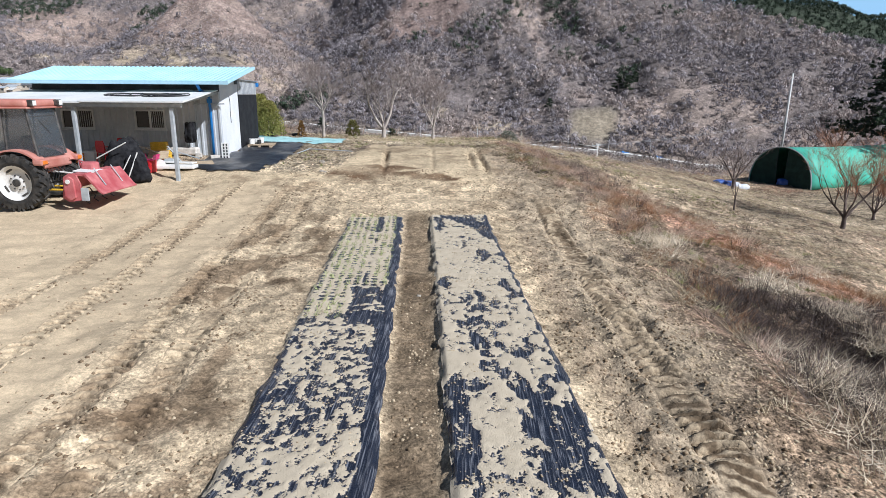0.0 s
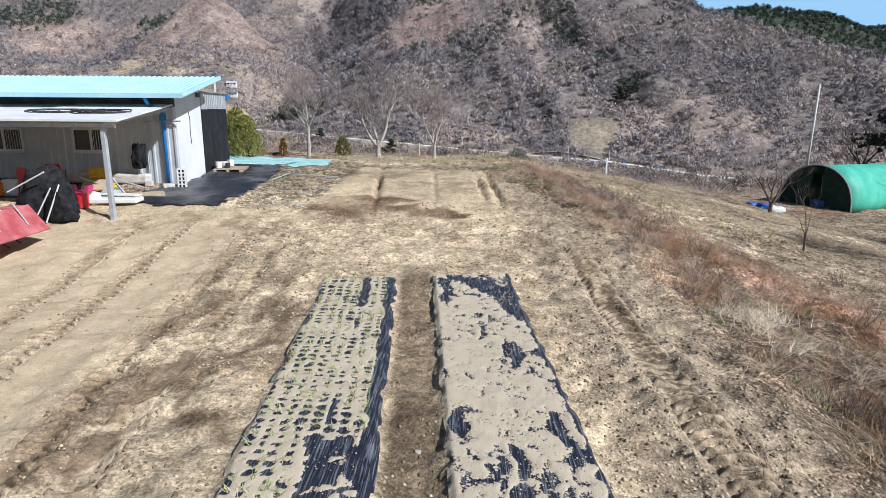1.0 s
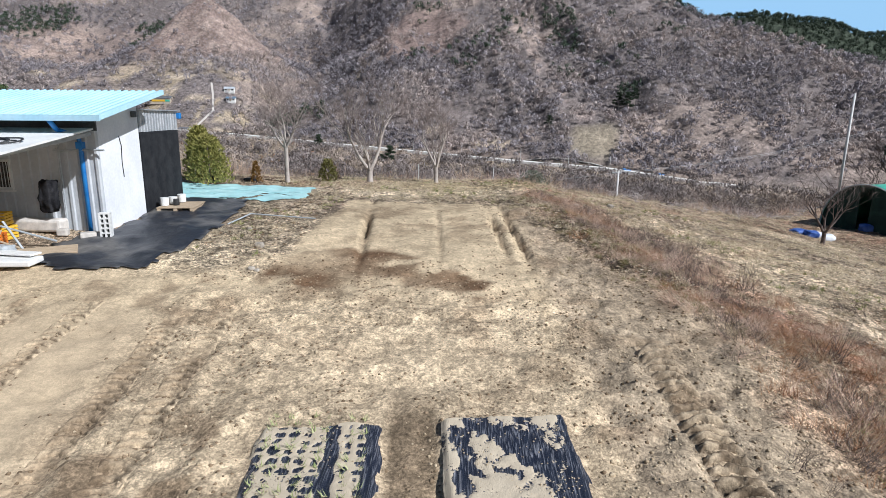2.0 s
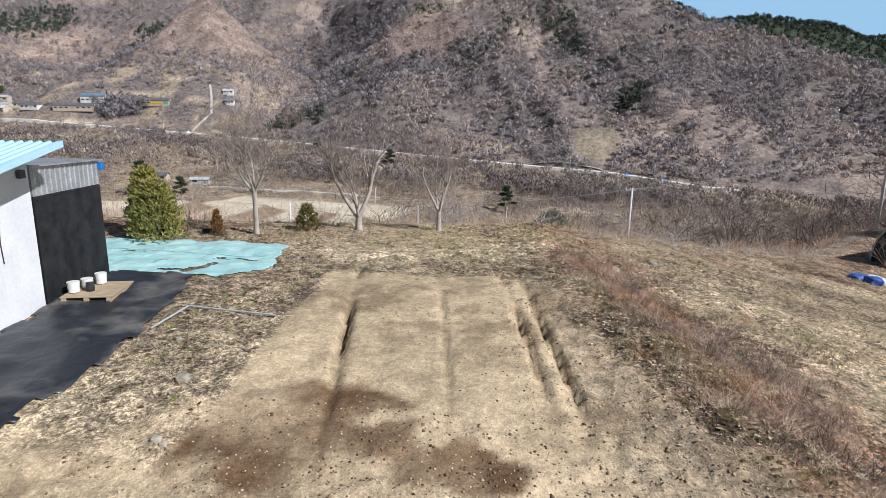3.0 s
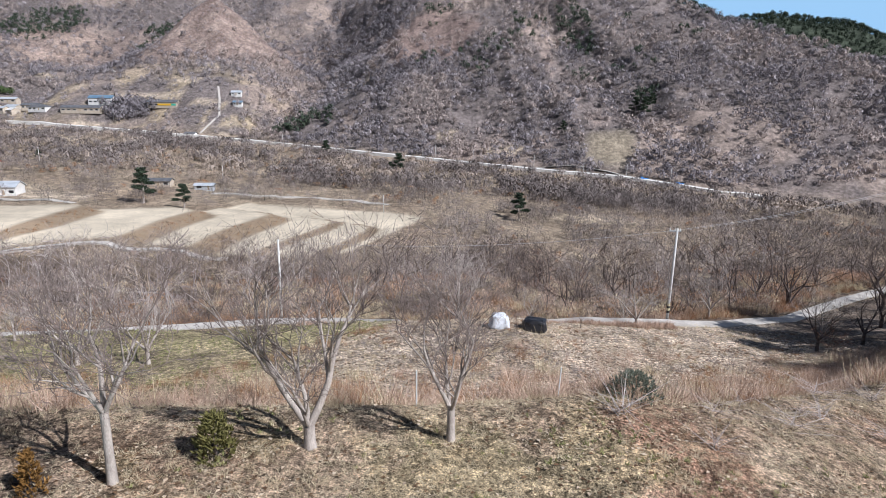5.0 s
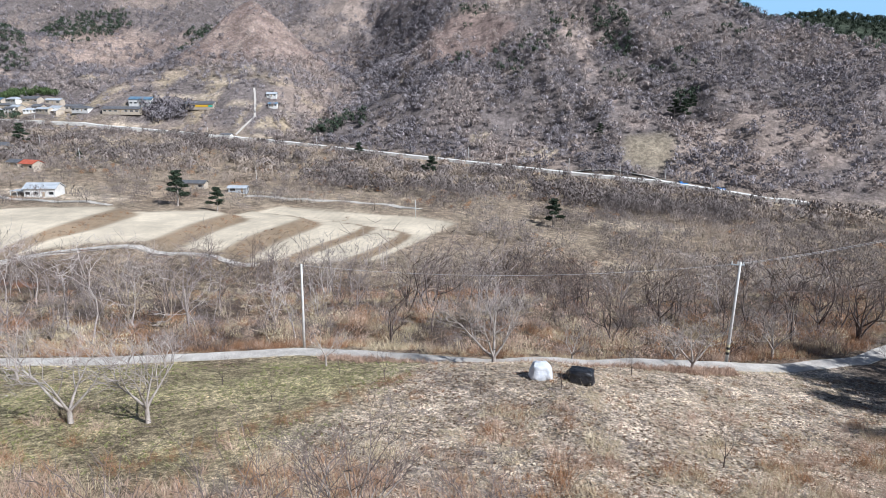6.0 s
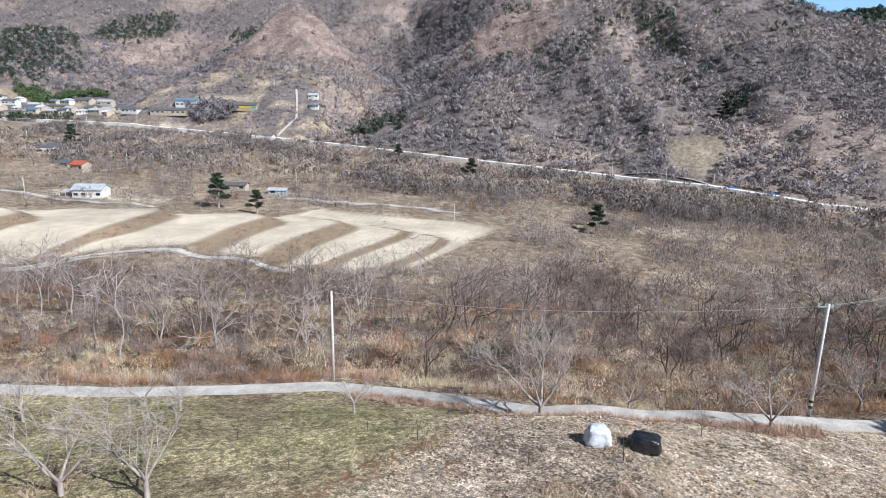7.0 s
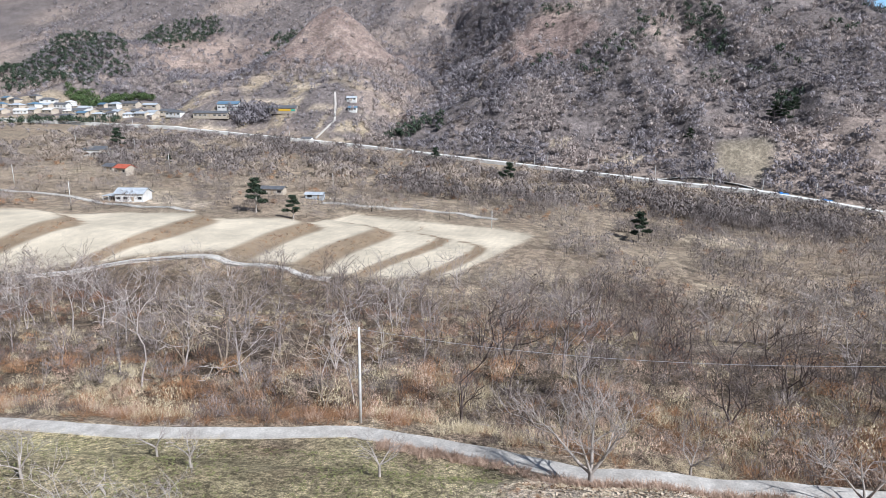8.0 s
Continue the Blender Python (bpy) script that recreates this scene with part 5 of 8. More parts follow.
gx, gy = scatter(RN, (5, 26), (8, 36), 0.26, lambda x, y: step(0.6, 1.8, x - weed_belt(y)) * np.clip(0.3 + 0.7 * fbm(x, y, 2.0, 57), 0, 1) * np.clip(1.3 - x / 24, 0.3, 1))
spread_out("dry_grass", RN, mat_kinds, gx, gy, (0.5, 1.3), M_GRASS, "pale straw matted on the dry slope", "grass", -0.01, 0.5)
# the hollow beside the field: dark brush under arching bleached grass
brush_kinds = [tuft(np.random.default_rng(775 + k), 70, 0.75, 0.75, 0.006, 0.6) for k in range(5)]
gx, gy = scatter(RN, (5.6, 11), (-0.5, 8.5), 0.23, lambda x, y: step(5.9, 6.5, x + 0.35 * vnoise(x, y, 1.0, 71)) * step(8.3, 7.2, y + 0.5 * vnoise(x, y, 1.2, 72)) * 0.8)
spread_out("brushwood", RN, brush_kinds, gx, gy, (0.4, 1.0), M_TWIG, "dark dead brush filling the hollow beside the field", "brush", 0.02, 0.6)
straw_kinds = [tuft(np.random.default_rng(778 + k), 90, 0.5, 0.8, 0.006, 0.85) for k in range(4)]
gx, gy = scatter(RN, (5.6, 11), (-0.5, 11), 0.42, lambda x, y: step(5.7, 6.1, x) * (0.85 * step(0.15, 0.45, vnoise(x, y, 1.3, 73)) + 0.6 * step(0.9, 0.4, np.hypot(x - 6.2, (y - 9.7) / 1.2))))
spread_out("dry_grass", RN, straw_kinds, gx, gy, (0.5, 1.15), mat("bleached_grass", (0.60, 0.49, 0.35), (0.85, 0.74, 0.57), scale=1.5, rough=0.9, vary=0.3, spec=0.1), "bleached long grass arching over dark brush", "grass", -0.10, 0.4)


def weed_line(y):
    """The overgrown edge between field and bank."""
    return np.interp(y, [0, 6, 12, 17, 21, 25, 28], [6.9, 6.6, 6.0, 5.6, 5.2, 4.3, 3.4])


for m, seed, wide, lab in ((M_RUST, 401, 0.8, "rust-red weeds along the field's overgrown edge"), (M_PINK_TAN, 402, 1.0, "tan tangled weeds along the field's overgrown edge"), (M_TWIG, 403, 0.9, "dark dead stems along the field's overgrown edge")):
    gx, gy = scatter(RN, (2.5, 10), (1, 28), 0.27, lambda x, y: rut(x, weed_line(y) + 0.3, wide) * step(-0.2, 0.4, vnoise(x, y, 1.1, seed)) * 0.8)
    spread_out("dry_weeds", RN, weed_kinds, gx, gy, (0.3, 0.85), m, lab, "weeds", 0.02, 0.7)
gx, gy = scatter(RN, (5.5, 14), (0, 16), 0.5, lambda x, y: np.clip(0.15 + 0.9 * fbm(x, y, 3, 58), 0, 1))
spread_out("dry_weeds", RN, weed_kinds, gx, gy, (0.4, 0.85), M_GRASS, "pale dry weeds tangled on the bank", "weeds", 0.02, 0.9)
gx, gy = scatter(RN, (6.6, 16), (0, 24), 2.2, lambda x, y: np.clip(0.25 + 0.9 * fbm(x, y, 4, 59), 0, 1))
spread_out("brushwood", RN, [tuft(np.random.default_rng(770 + k), 60, 0.9, 0.8, 0.005, 0.4) for k in range(5)], gx, gy, (0.5, 1.1), M_TWIG, "dark bare brushwood on the bank beside the field", "brush", 0.02, 0.5)
gx, gy = scatter(RN, (-40, 45), (30, 66), 0.60, lambda x, y: step(0.5, 2, y - brow_y(x)) * step(15, 9, y - brow_y(x) + 3 * vnoise(x, y, 6, 62)) * 0.85)
spread_out("dry_weeds", RN, weed_kinds, gx, gy, (0.9, 1.9), M_PINK_TAN, "tall pinkish-tan weeds on the slope below the field", "weeds", 0.02, 0.25)
gx, gy = scatter(RN, (-40, 45), (31, 66), 2.6, lambda x, y: step(0.2, 1.5, y - brow_y(x)) * step(14, 6, y - brow_y(x)) * 0.5)
spread_out("brushwood", RN, [broom(np.random.default_rng(780 + k), 60, 1.7, 0.9, 0.007, low=0.0) for k in range(5)], gx, gy, (0.5, 1.0), M_PINK_TAN, "bare tan brushwood on the slope below the field", "brush", 0.02)
low_thicket = [tuft(np.random.default_rng(860 + k), 70, 1.25, 1.0, 0.008, 0.5) for k in range(5)]
for m, seed, lab in ((M_RUST, 192, "dense rust-brown weeds on the slope below the trees"), (M_PINK_TAN, 193, "pinkish dead weeds on the slope below the trees"), (M_GRASS, 194, "tan dead weeds on the slope below the trees")):
    gx, gy = scatter(RN, (-28, 34), (31, 62), 0.9, lambda x, y: step(0.3, 1.2, y - brow_y(x)) * step(24, 12, y - brow_y(x) + 4 * vnoise(x, y, 6, 62)) * step(0.0, 0.4, vnoise(x, y, 2.6, seed)) * np.where(x + 0.25 * (62 - y) > -6, 0.8, 0.35))
    spread_out("dry_weeds", RN, low_thicket, gx, gy, (0.6, 1.35), m, lab, "weeds", 0.1, 0.3)
gx, gy = scatter(RN, (-26, 32), (31, 62), 0.85, lambda x, y: step(0.2, 0.8, y - brow_y(x)) * step(12, 6, y - brow_y(x)) * np.clip(0.55 + 0.6 * vnoise(x, y, 3, 195), 0, 1))
spread_out("dry_weeds", RN, low_thicket, gx, gy, (0.8, 1.5), M_PINK_TAN, "tall pinkish-brown weeds just below the field's end", "weeds", 0.1, 0.25)
bank_kinds = [tuft(np.random.default_rng(890 + k), 16, 1.1, 1.4, 0.07, 0.5) for k in range(4)]
for i in range(len(BANKS)):
    gy = RN.uniform(178, 255 + 6 * i, 190 if i < 4 else 60)
    gx = bank_x(i, gy) + RN.normal(0.3, 1.5, gy.size)
    keep = in_terraces(gx, gy) > 0.5
    spread_out("dry_weeds", RN, bank_kinds, gx[keep], gy[keep], (0.4, 1.0), M_TWIG_TAN, "tan dry weeds on a terrace bank", "weeds", 0.1, 0.3)
    spread_out("dry_weeds", RN, bank_kinds, gx[keep][::2] + 0.4, gy[keep][::2] + 0.9, (0.4, 1.0), M_RUST, "rusty weeds on a terrace bank", "weeds", 0.1, 0.3)
gx, gy = scatter(RN, (-60, 60), (73, 108), 0.8, lambda x, y: step(2.2, 3.2, y - path_y(x)) * step(22, 10, y - path_y(x) + 4 * vnoise(x, y, 7, 63)) * np.clip(0.7 + 0.5 * vnoise(x, y, 8, 64), 0, 1))
weed_tone = vnoise(gx, gy, 6, 65) + 0.3 * RN.uniform(-1, 1, gx.size)
spread_out("dry_weeds", RN, weed_kinds, gx[weed_tone < 0.1], gy[weed_tone < 0.1], (1.0, 2.6), M_RUST, "rust-brown weeds along the concrete path", "weeds", 0.02, 0.25)
spread_out("dry_weeds", RN, weed_kinds, gx[weed_tone >= 0.1], gy[weed_tone >= 0.1], (0.9, 1.9), M_GRASS, "straw-coloured weeds along the concrete path", "weeds", 0.02, 0.35)
gx, gy = scatter(RN, (-60, 55), (60, 110), 0.5, lambda x, y: step(0.45, 0.75, np.abs(y - path_y(x))) * step(2.4, 1.2, np.abs(y - path_y(x))) * step(-0.35, 0.3, vnoise(x, y, 5, 66)) * 0.8)
spread_out("dry_grass", RN, grass_kinds, gx, gy, (1.0, 2.2), M_GRASS, "dry grass hanging over the path's edges", "grass", 0.02, 0.5)
gx, gy = scatter(RN, (-16, 18), (66, 78), 0.30, lambda x, y: step(0.9, 1.2, path_y(x) - y) * step(3.0, 1.9, path_y(x) - y + 0.5 * vnoise(x, y, 2.5, 75)) * np.clip(0.85 + 0.5 * vnoise(x, y, 5, 76), 0, 1))
spread_out("dry_grass", RN, [tuft(np.random.default_rng(730 + k), 46, 0.62, 0.6, 0.02, 0.5) for k in range(5)], gx, gy, (0.7, 1.25), M_PINK_TAN, "tan dry weeds standing along the path's near edge", "weeds", 0.02, 0.3)
gx, gy = scatter(RN, (-16, -3), (44, 62), 0.45, lambda x, y: step(1.6, 0.5, np.abs(x + 10.5 - 0.65 * (y - 55))) * 0.8)
spread_out("dry_weeds", RN, weed_kinds, gx, gy, (0.5, 1.0), M_RUST, "a strip of rust-brown weeds across the orchard", "weeds", 0.02, 0.3)
gx, gy = scatter(RN, (-45, 40), (40, 74), 0.5, lambda x, y: step(6, 12, y - brow_y(x)) * (y < path_y(x) - 1.6) * np.where(x + 0.25 * (62 - y) > -6, 0.75, 0.30) * np.clip(0.7 + 0.6 * vnoise(x, y, 3, 66), 0, 1))
spread_out("dry_grass", RN, grass_kinds, gx, gy, (0.5, 1.2), M_GRASS, "flattened pale grass and litter under the orchard", "grass", 0.03, 0.6, 0.6)
small_kinds = [tuft(np.random.default_rng(880 + k), 26, 0.34, 0.42, 0.012, 0.5) for k in range(5)]
for m, seed, lab in ((M_RUST, 292, "low rust-brown weeds in the orchard litter"), (M_GRASS, 293, "low bleached weeds in the orchard litter"), (M_TWIG_GREY, 294, "fallen grey twigs in the orchard litter")):
    gx, gy = scatter(RN, (-14, 34), (44, 74), 0.62, lambda x, y: step(7, 12, y - brow_y(x)) * (y < path_y(x) - 1.0) * step(-8, -4, x + 0.25 * (62 - y)) * step(0.0, 0.5, fbm(x, y, 2.2, seed)) * 0.8)
    spread_out("dry_weeds", RN, small_kinds, gx, gy, (0.5, 1.2), m, lab, "weeds", 0.02, 0.5)
gx, gy = scatter(RN, (-10, 34), (42, 74), 0.23, lambda x, y: step(7, 12, y - brow_y(x)) * (y < path_y(x) - 1.6) * (x + 0.25 * (62 - y) > -7) * 0.8)
lt = fbm(gx, gy, 2.5, 83) + RN.uniform(-0.7, 1.0, gx.size)
spread_out("fallen_leaves", RN, leaf_kinds, gx[lt > 0], gy[lt > 0], (0.06, 0.17), M_LEAF, "brown and pale fallen leaves on the orchard ground", "leaves", -0.02)
spread_out("fallen_leaves", RN, leaf_kinds, gx[lt <= 0], gy[lt <= 0], (0.05, 0.13), M_LEAF_DARK, "dark brown fallen leaves on the orchard ground", "leaves", -0.02)
gx, gy = scatter(RN, (-8, 24), (14, 46), 0.13, lambda x, y: verge(x, y) * ~on_tarp(x, y) * np.clip(0.5 + 0.6 * fbm(x, y, 2, 84), 0.05, 1) * np.clip(1.2 - x / 24, 0.3, 1))
spread_out("fallen_leaves", RN, leaf_kinds, gx[::2], gy[::2], (0.025, 0.075), M_LEAF, "brown fallen leaves on the rough ground", "leaves", -0.012)
spread_out("fallen_leaves", RN, leaf_kinds, gx[1::2], gy[1::2], (0.025, 0.08), M_LEAF_DARK, "dark curled leaves on the rough ground", "leaves", -0.012)
gx, gy = scatter(RN, (2.4, 6), (15, 27.5), 0.075, lambda x, y: rut(x + 0.3 * vnoise(x, y, 1.1, 74), weed_belt(y) - 1.25, 0.75) * 0.9)
spread_out("fallen_leaves", RN, leaf_kinds, gx[::3], gy[::3], (0.02, 0.05), M_LEAF, "pale curled leaves along the harrowed patch", "leaves", -0.02)
spread_out("fallen_leaves", RN, leaf_kinds, gx[1::3], gy[1::3], (0.02, 0.055), M_LEAF_DARK, "dark brown leaves heaped along the harrowed patch", "leaves", -0.02)
spread_out("dry_weeds", RN, weed_kinds, gx[2::9], gy[2::9], (0.15, 0.4), M_OLIVE, "low dark olive weeds along the harrowed patch", "weeds", 0.01, 0.7)
gx, gy = scatter(RN, (-8, 12), (4, 34), 0.22, lambda x, y: (verge(x, y) > 0.5) * ~on_tarp(x, y) * np.maximum(step(0.25, 0.6, fbm(x, y, 1.8, 68)) * 0.30, 0.8 * step(1.3, 0.6, np.hypot(x - 5.7, (y - 11.6) / 1.6)) + 0.3 * step(-3.3, -4.0, x) * step(24, 22, y) * step(0.0, 0.5, fbm(x, y, 1.0, 70)) + 0.35 * step(1, 0.5, np.hypot((x - 2) / 4, (y - 31.4) / 0.9))))
spread_out("green_weeds", RN, [tuft(np.random.default_rng(790 + k), 12, 0.13, 0.13, 0.012) for k in range(4)], gx, gy, (0.5, 1.3), M_GREEN, "young yellow-green weeds sprouting through dry grass", "weeds", 0.005, 0.2)
gx, gy = scatter(RN, (-40, -6), (44, 72), 0.42, lambda x, y: (x + 0.25 * (62 - y) < -6) * (y < path_y(x) - 1.8) * np.clip(0.55 + 0.6 * vnoise(x, y, 4, 69), 0, 1))
spread_out("green_weeds", RN, [tuft(np.random.default_rng(795 + k), 10, 0.16, 0.2, 0.02) for k in range(4)], gx, gy, (0.6, 1.3), M_GREEN, "green winter turf under the orchard", "grass", 0.005, 0.2)


def in_field(x, y):
    u = bed_u(x, y)
    bed = ((u > -0.72) & (u < 0.84) | (u > 1.52) & (u < 3.2)) & (y < 11.8 + 0.13 * (u + 0.7))
    return (1 - verge(x, y)) * ~bed * ~on_tarp(x, y)


def clod_chance(x, y):
    track = sum(rut(x + 0.096 * y + 0.07 * np.sin(y * 0.5 + k), k, 0.22) for k in (-1.95, -2.75, -4.4, -5.6))
    right = step(2.9, 3.4, bed_u(x, y))
    near_bed = step(-3.4, -2.4, x + 0.096 * y) * (1 - right)
    return in_field(x, y) * (1 - 0.85 * (np.abs(lug_track(x, y)[0] - 4.12) < 0.30)) * np.clip(0.04 + 0.85 * right + near_bed * (0.30 + 0.6 * fbm(x, y, 0.9, 77)) + 0.6 * track, 0, 1) * np.clip(1.2 - y / 18, 0.25, 1)


gx, gy = scatter(RN, (-8, 6.4), (0, 18), 0.07, clod_chance)
dampness = vnoise(gx, gy, 0.5, 79) + RN.uniform(-0.8, 0.8, gx.size) + 0.4 * (gx + 0.05 * gy < 3)
spread_out("soil_clods", RN, clod_kinds, gx[dampness < 0.1], gy[dampness < 0.1], (0.011, 0.042), M_SOIL, "loose tan clods of tilled soil", "soil", 0.004)
spread_out("soil_clods", RN, clod_kinds, gx[dampness >= 0.1], gy[dampness >= 0.1], (0.011, 0.044), M_SOIL_DAMP, "dark damp clods turned up in the soil", "soil", 0.004)
# clods on the patch; the dark ones also stand in for pits and clod shadows
gx, gy = scatter(RN, (-4, 5), (14, 26), 0.10, lambda x, y: in_field(x, y) * np.clip(0.12 + 0.4 * vnoise(x, y, 1.2, 78) + 0.45 * step(0.5, 2.5, x), 0, 1))
spread_out("soil_clods", RN, clod_kinds, gx[::2], gy[::2], (0.010, 0.034), M_SOIL, "loose tan clods on the harrowed patch", "soil", 0.004)
dx, dy = scatter(RN, (-3.6, 5.2), (14.8, 24.5), 0.085, lambda x, y: in_field(x, y) * np.clip(0.55 * step(1.15, 0.8, np.hypot((x + 0.9) / 2.6, (y - 17.2) / 1.5)) + 0.40 * step(0.4, 2.2, x) * step(-0.2, 0.5, fbm(x, y, 0.7, 80)), 0, 1))
spread_out("soil_clods", RN, clod_kinds, dx[::3], dy[::3], (0.008, 0.028), M_SOIL, "pale clods strewn over damp soil", "soil", 0.004)
spread_out("soil_clods", RN, clod_kinds, np.concatenate([dx[1::3], dx[2::3]]), np.concatenate([dy[1::3], dy[2::3]]), (0.009, 0.034), mat("dark_wet_clods", (0.10, 0.065, 0.038), (0.20, 0.135, 0.082), scale=3, rough=0.95, bump=0.5, vary=0.3, spec=0.05), "dark wet clods turned up beside the harrowed patch", "soil", 0.004)
spread_out("soil_clods", RN, clod_kinds, gx[1::2], gy[1::2], (0.010, 0.034), M_SOIL_DAMP, "dark clods on the harrowed patch", "soil", 0.004)


# ---- materials of made things ----
M_ROOF = mat("light_blue_roof_sheet", (0.40, 0.66, 0.79), (0.48, 0.72, 0.84), scale=1.2, rough=0.45, spec=0.4, grain=0.05)
M_WHITE_PANEL = mat("white_wall_panel", (0.70, 0.72, 0.76), (0.80, 0.81, 0.83), scale=1.5, rough=0.55, spec=0.3, grain=0.05)
M_GREY_PANEL = mat("pale_grey_ribbed_sheet", (0.46, 0.485, 0.51), (0.56, 0.58, 0.60), scale=1.5, rough=0.55, spec=0.3, grain=0.05)
M_DARK_BAND = mat("dark_grey_sheet", (0.05, 0.055, 0.06), (0.09, 0.095, 0.10), scale=2, rough=0.6)
M_BLUE = mat("blue_painted_pipe", (0.015, 0.16, 0.48), (0.03, 0.22, 0.58), scale=4, rough=0.4, spec=0.5, grain=0.05)
M_BLACK_SHEET = mat("black_shade_cloth", (0.012, 0.013, 0.016), (0.028, 0.029, 0.032), scale=3, rough=0.7, bump=0.3, spec=0.25)
M_TIN = mat("galvanised_sheet", (0.42, 0.45, 0.48), (0.58, 0.60, 0.62), scale=3, rough=0.45, metal=0.6)
M_AWNING = mat("white_awning_sheet", (0.72, 0.73, 0.71), (0.84, 0.84, 0.81), scale=1.0, rough=0.6, grain=0.05)
M_STEEL = mat("grey_painted_steel", (0.34, 0.37, 0.39), (0.46, 0.49, 0.50), scale=5, rough=0.5, grain=0.05)
M_GLASS = mat("dark_window_glass", (0.02, 0.022, 0.025), (0.03, 0.03, 0.035), scale=2, rough=0.08, spec=0.6)
M_FRAME = mat("white_window_frame", (0.62, 0.63, 0.62), (0.72, 0.72, 0.70), scale=3, rough=0.5, grain=0.05)
M_TARP = mat("teal_tarpaulin", (0.34, 0.60, 0.60), (0.46, 0.70, 0.69), scale=1.6, rough=0.5, bump=0.5, bump_scale=7, spec=0.4, dist=0.03, grain=0.05)
M_TARP_BLACK = mat("black_plastic_sheet", (0.022, 0.025, 0.032), (0.19, 0.18, 0.165), scale=0.9, contrast=(0.48, 0.72), rough=0.42, bump=0.6, bump_scale=6, spec=0.5, dist=0.03)
M_WOOD = mat("weathered_wood", (0.36, 0.27, 0.18), (0.50, 0.40, 0.28), scale=4, rough=0.85, bump=0.3, stretch=(1, 8, 8))
M_WHITE = mat("white_plastic", (0.72, 0.72, 0.70), (0.82, 0.82, 0.79), scale=4, rough=0.5, grain=0.05)
M_TRACTOR = mat("faded_red_paint", (0.46, 0.10, 0.07), (0.58, 0.17, 0.11), scale=3, rough=0.45, spec=0.4, grain=0.05)
M_CAB = mat("faded_orange_red_paint", (0.46, 0.17, 0.13), (0.58, 0.28, 0.23), scale=2, rough=0.5, grain=0.05)
M_RED = mat("dull_red_steel", (0.40, 0.08, 0.09), (0.55, 0.19, 0.19), scale=3, rough=0.5, grain=0.05)
M_RUBBER = mat("dusty_black_rubber", (0.022, 0.022, 0.022), (0.07, 0.063, 0.055), scale=5, rough=0.85, bump=0.2)
M_RIM = mat("white_rim_paint", (0.66, 0.64, 0.60), (0.80, 0.78, 0.74), scale=4, rough=0.5, grain=0.05)
M_IRON = mat("greasy_iron", (0.05, 0.05, 0.05), (0.14, 0.13, 0.12), scale=6, rough=0.55, metal=0.5)
M_CHAIR = mat("red_plastic", (0.50, 0.012, 0.02), (0.60, 0.03, 0.04), scale=4, rough=0.4, spec=0.5)
M_YELLOW = mat("yellow_plastic", (0.70, 0.42, 0.03), (0.80, 0.52, 0.06), scale=4, rough=0.5)
M_ORANGE = mat("orange_plastic", (0.70, 0.17, 0.02), (0.80, 0.26, 0.04), scale=4, rough=0.5)
M_PINK = mat("magenta_plastic", (0.55, 0.02, 0.13), (0.64, 0.05, 0.2), scale=4, rough=0.4)
M_NET = mat("black_netting", (0.012, 0.012, 0.014), (0.035, 0.035, 0.038), scale=6, rough=0.95, bump=0.6, spec=0.1)
M_HOSE = mat("black_hose", (0.02, 0.02, 0.022), (0.05, 0.05, 0.05), scale=5, rough=0.5)
M_POLE = mat("pale_concrete_pole", (0.62, 0.61, 0.59), (0.74, 0.73, 0.70), scale=3, rough=0.8, spec=0.15, grain=0.05)
M_STRIPE_Y = mat("faded_yellow_band", (0.60, 0.54, 0.34), (0.68, 0.61, 0.40), scale=4, rough=0.6)
M_WIRE = mat("pale_cable", (0.45, 0.45, 0.46), (0.55, 0.55, 0.56), scale=2, rough=0.6)
M_GREEN_TUNNEL = mat("green_shelter_fabric", (0.07, 0.42, 0.30), (0.12, 0.52, 0.39), scale=1.2, rough=0.55, bump=0.3, bump_scale=4, grain=0.05)
M_DARK_INSIDE = mat("dark_green_net", (0.012, 0.03, 0.024), (0.02, 0.05, 0.04), scale=2, rough=0.9)
M_SACK_W = mat("white_woven_sack", (0.60, 0.64, 0.70), (0.78, 0.80, 0.83), scale=2.5, rough=0.65, bump=0.6, bump_scale=6, dist=0.05, grain=0.05)
M_SACK_B = mat("black_plastic_bag", (0.012, 0.013, 0.016), (0.03, 0.03, 0.034), scale=2.5, rough=0.28, bump=0.9, bump_scale=7, spec=0.5, dist=0.05)
M_SACK_BLUE = mat("blue_printed_sack", (0.03, 0.08, 0.32), (0.10, 0.18, 0.45), scale=3, rough=0.5)
M_HOUSE = mat("white_house_wall", (0.66, 0.65, 0.62), (0.80, 0.79, 0.76), scale=0.4, rough=0.8)
M_HOUSE_TAN = mat("tan_house_wall", (0.45, 0.38, 0.30), (0.56, 0.49, 0.40), scale=0.4, rough=0.8)
M_ROOF_GREY = mat("dark_grey_house_roof", (0.10, 0.105, 0.115), (0.17, 0.175, 0.185), scale=0.5, rough=0.7)
M_ROOF_PALE = mat("pale_house_roof", (0.40, 0.44, 0.48), (0.55, 0.58, 0.61), scale=0.5, rough=0.6)
M_ROOF_BLUE = mat("blue_house_roof", (0.10, 0.19, 0.28), (0.17, 0.27, 0.36), scale=0.5, rough=0.6)
M_ROOF_RED = mat("red_house_roof", (0.45, 0.09, 0.05), (0.55, 0.16, 0.10), scale=0.5, rough=0.7)
M_STONE = mat("grey_field_stone", (0.36, 0.32, 0.265), (0.58, 0.52, 0.44), scale=0.8, rough=0.9, vary=0.3)


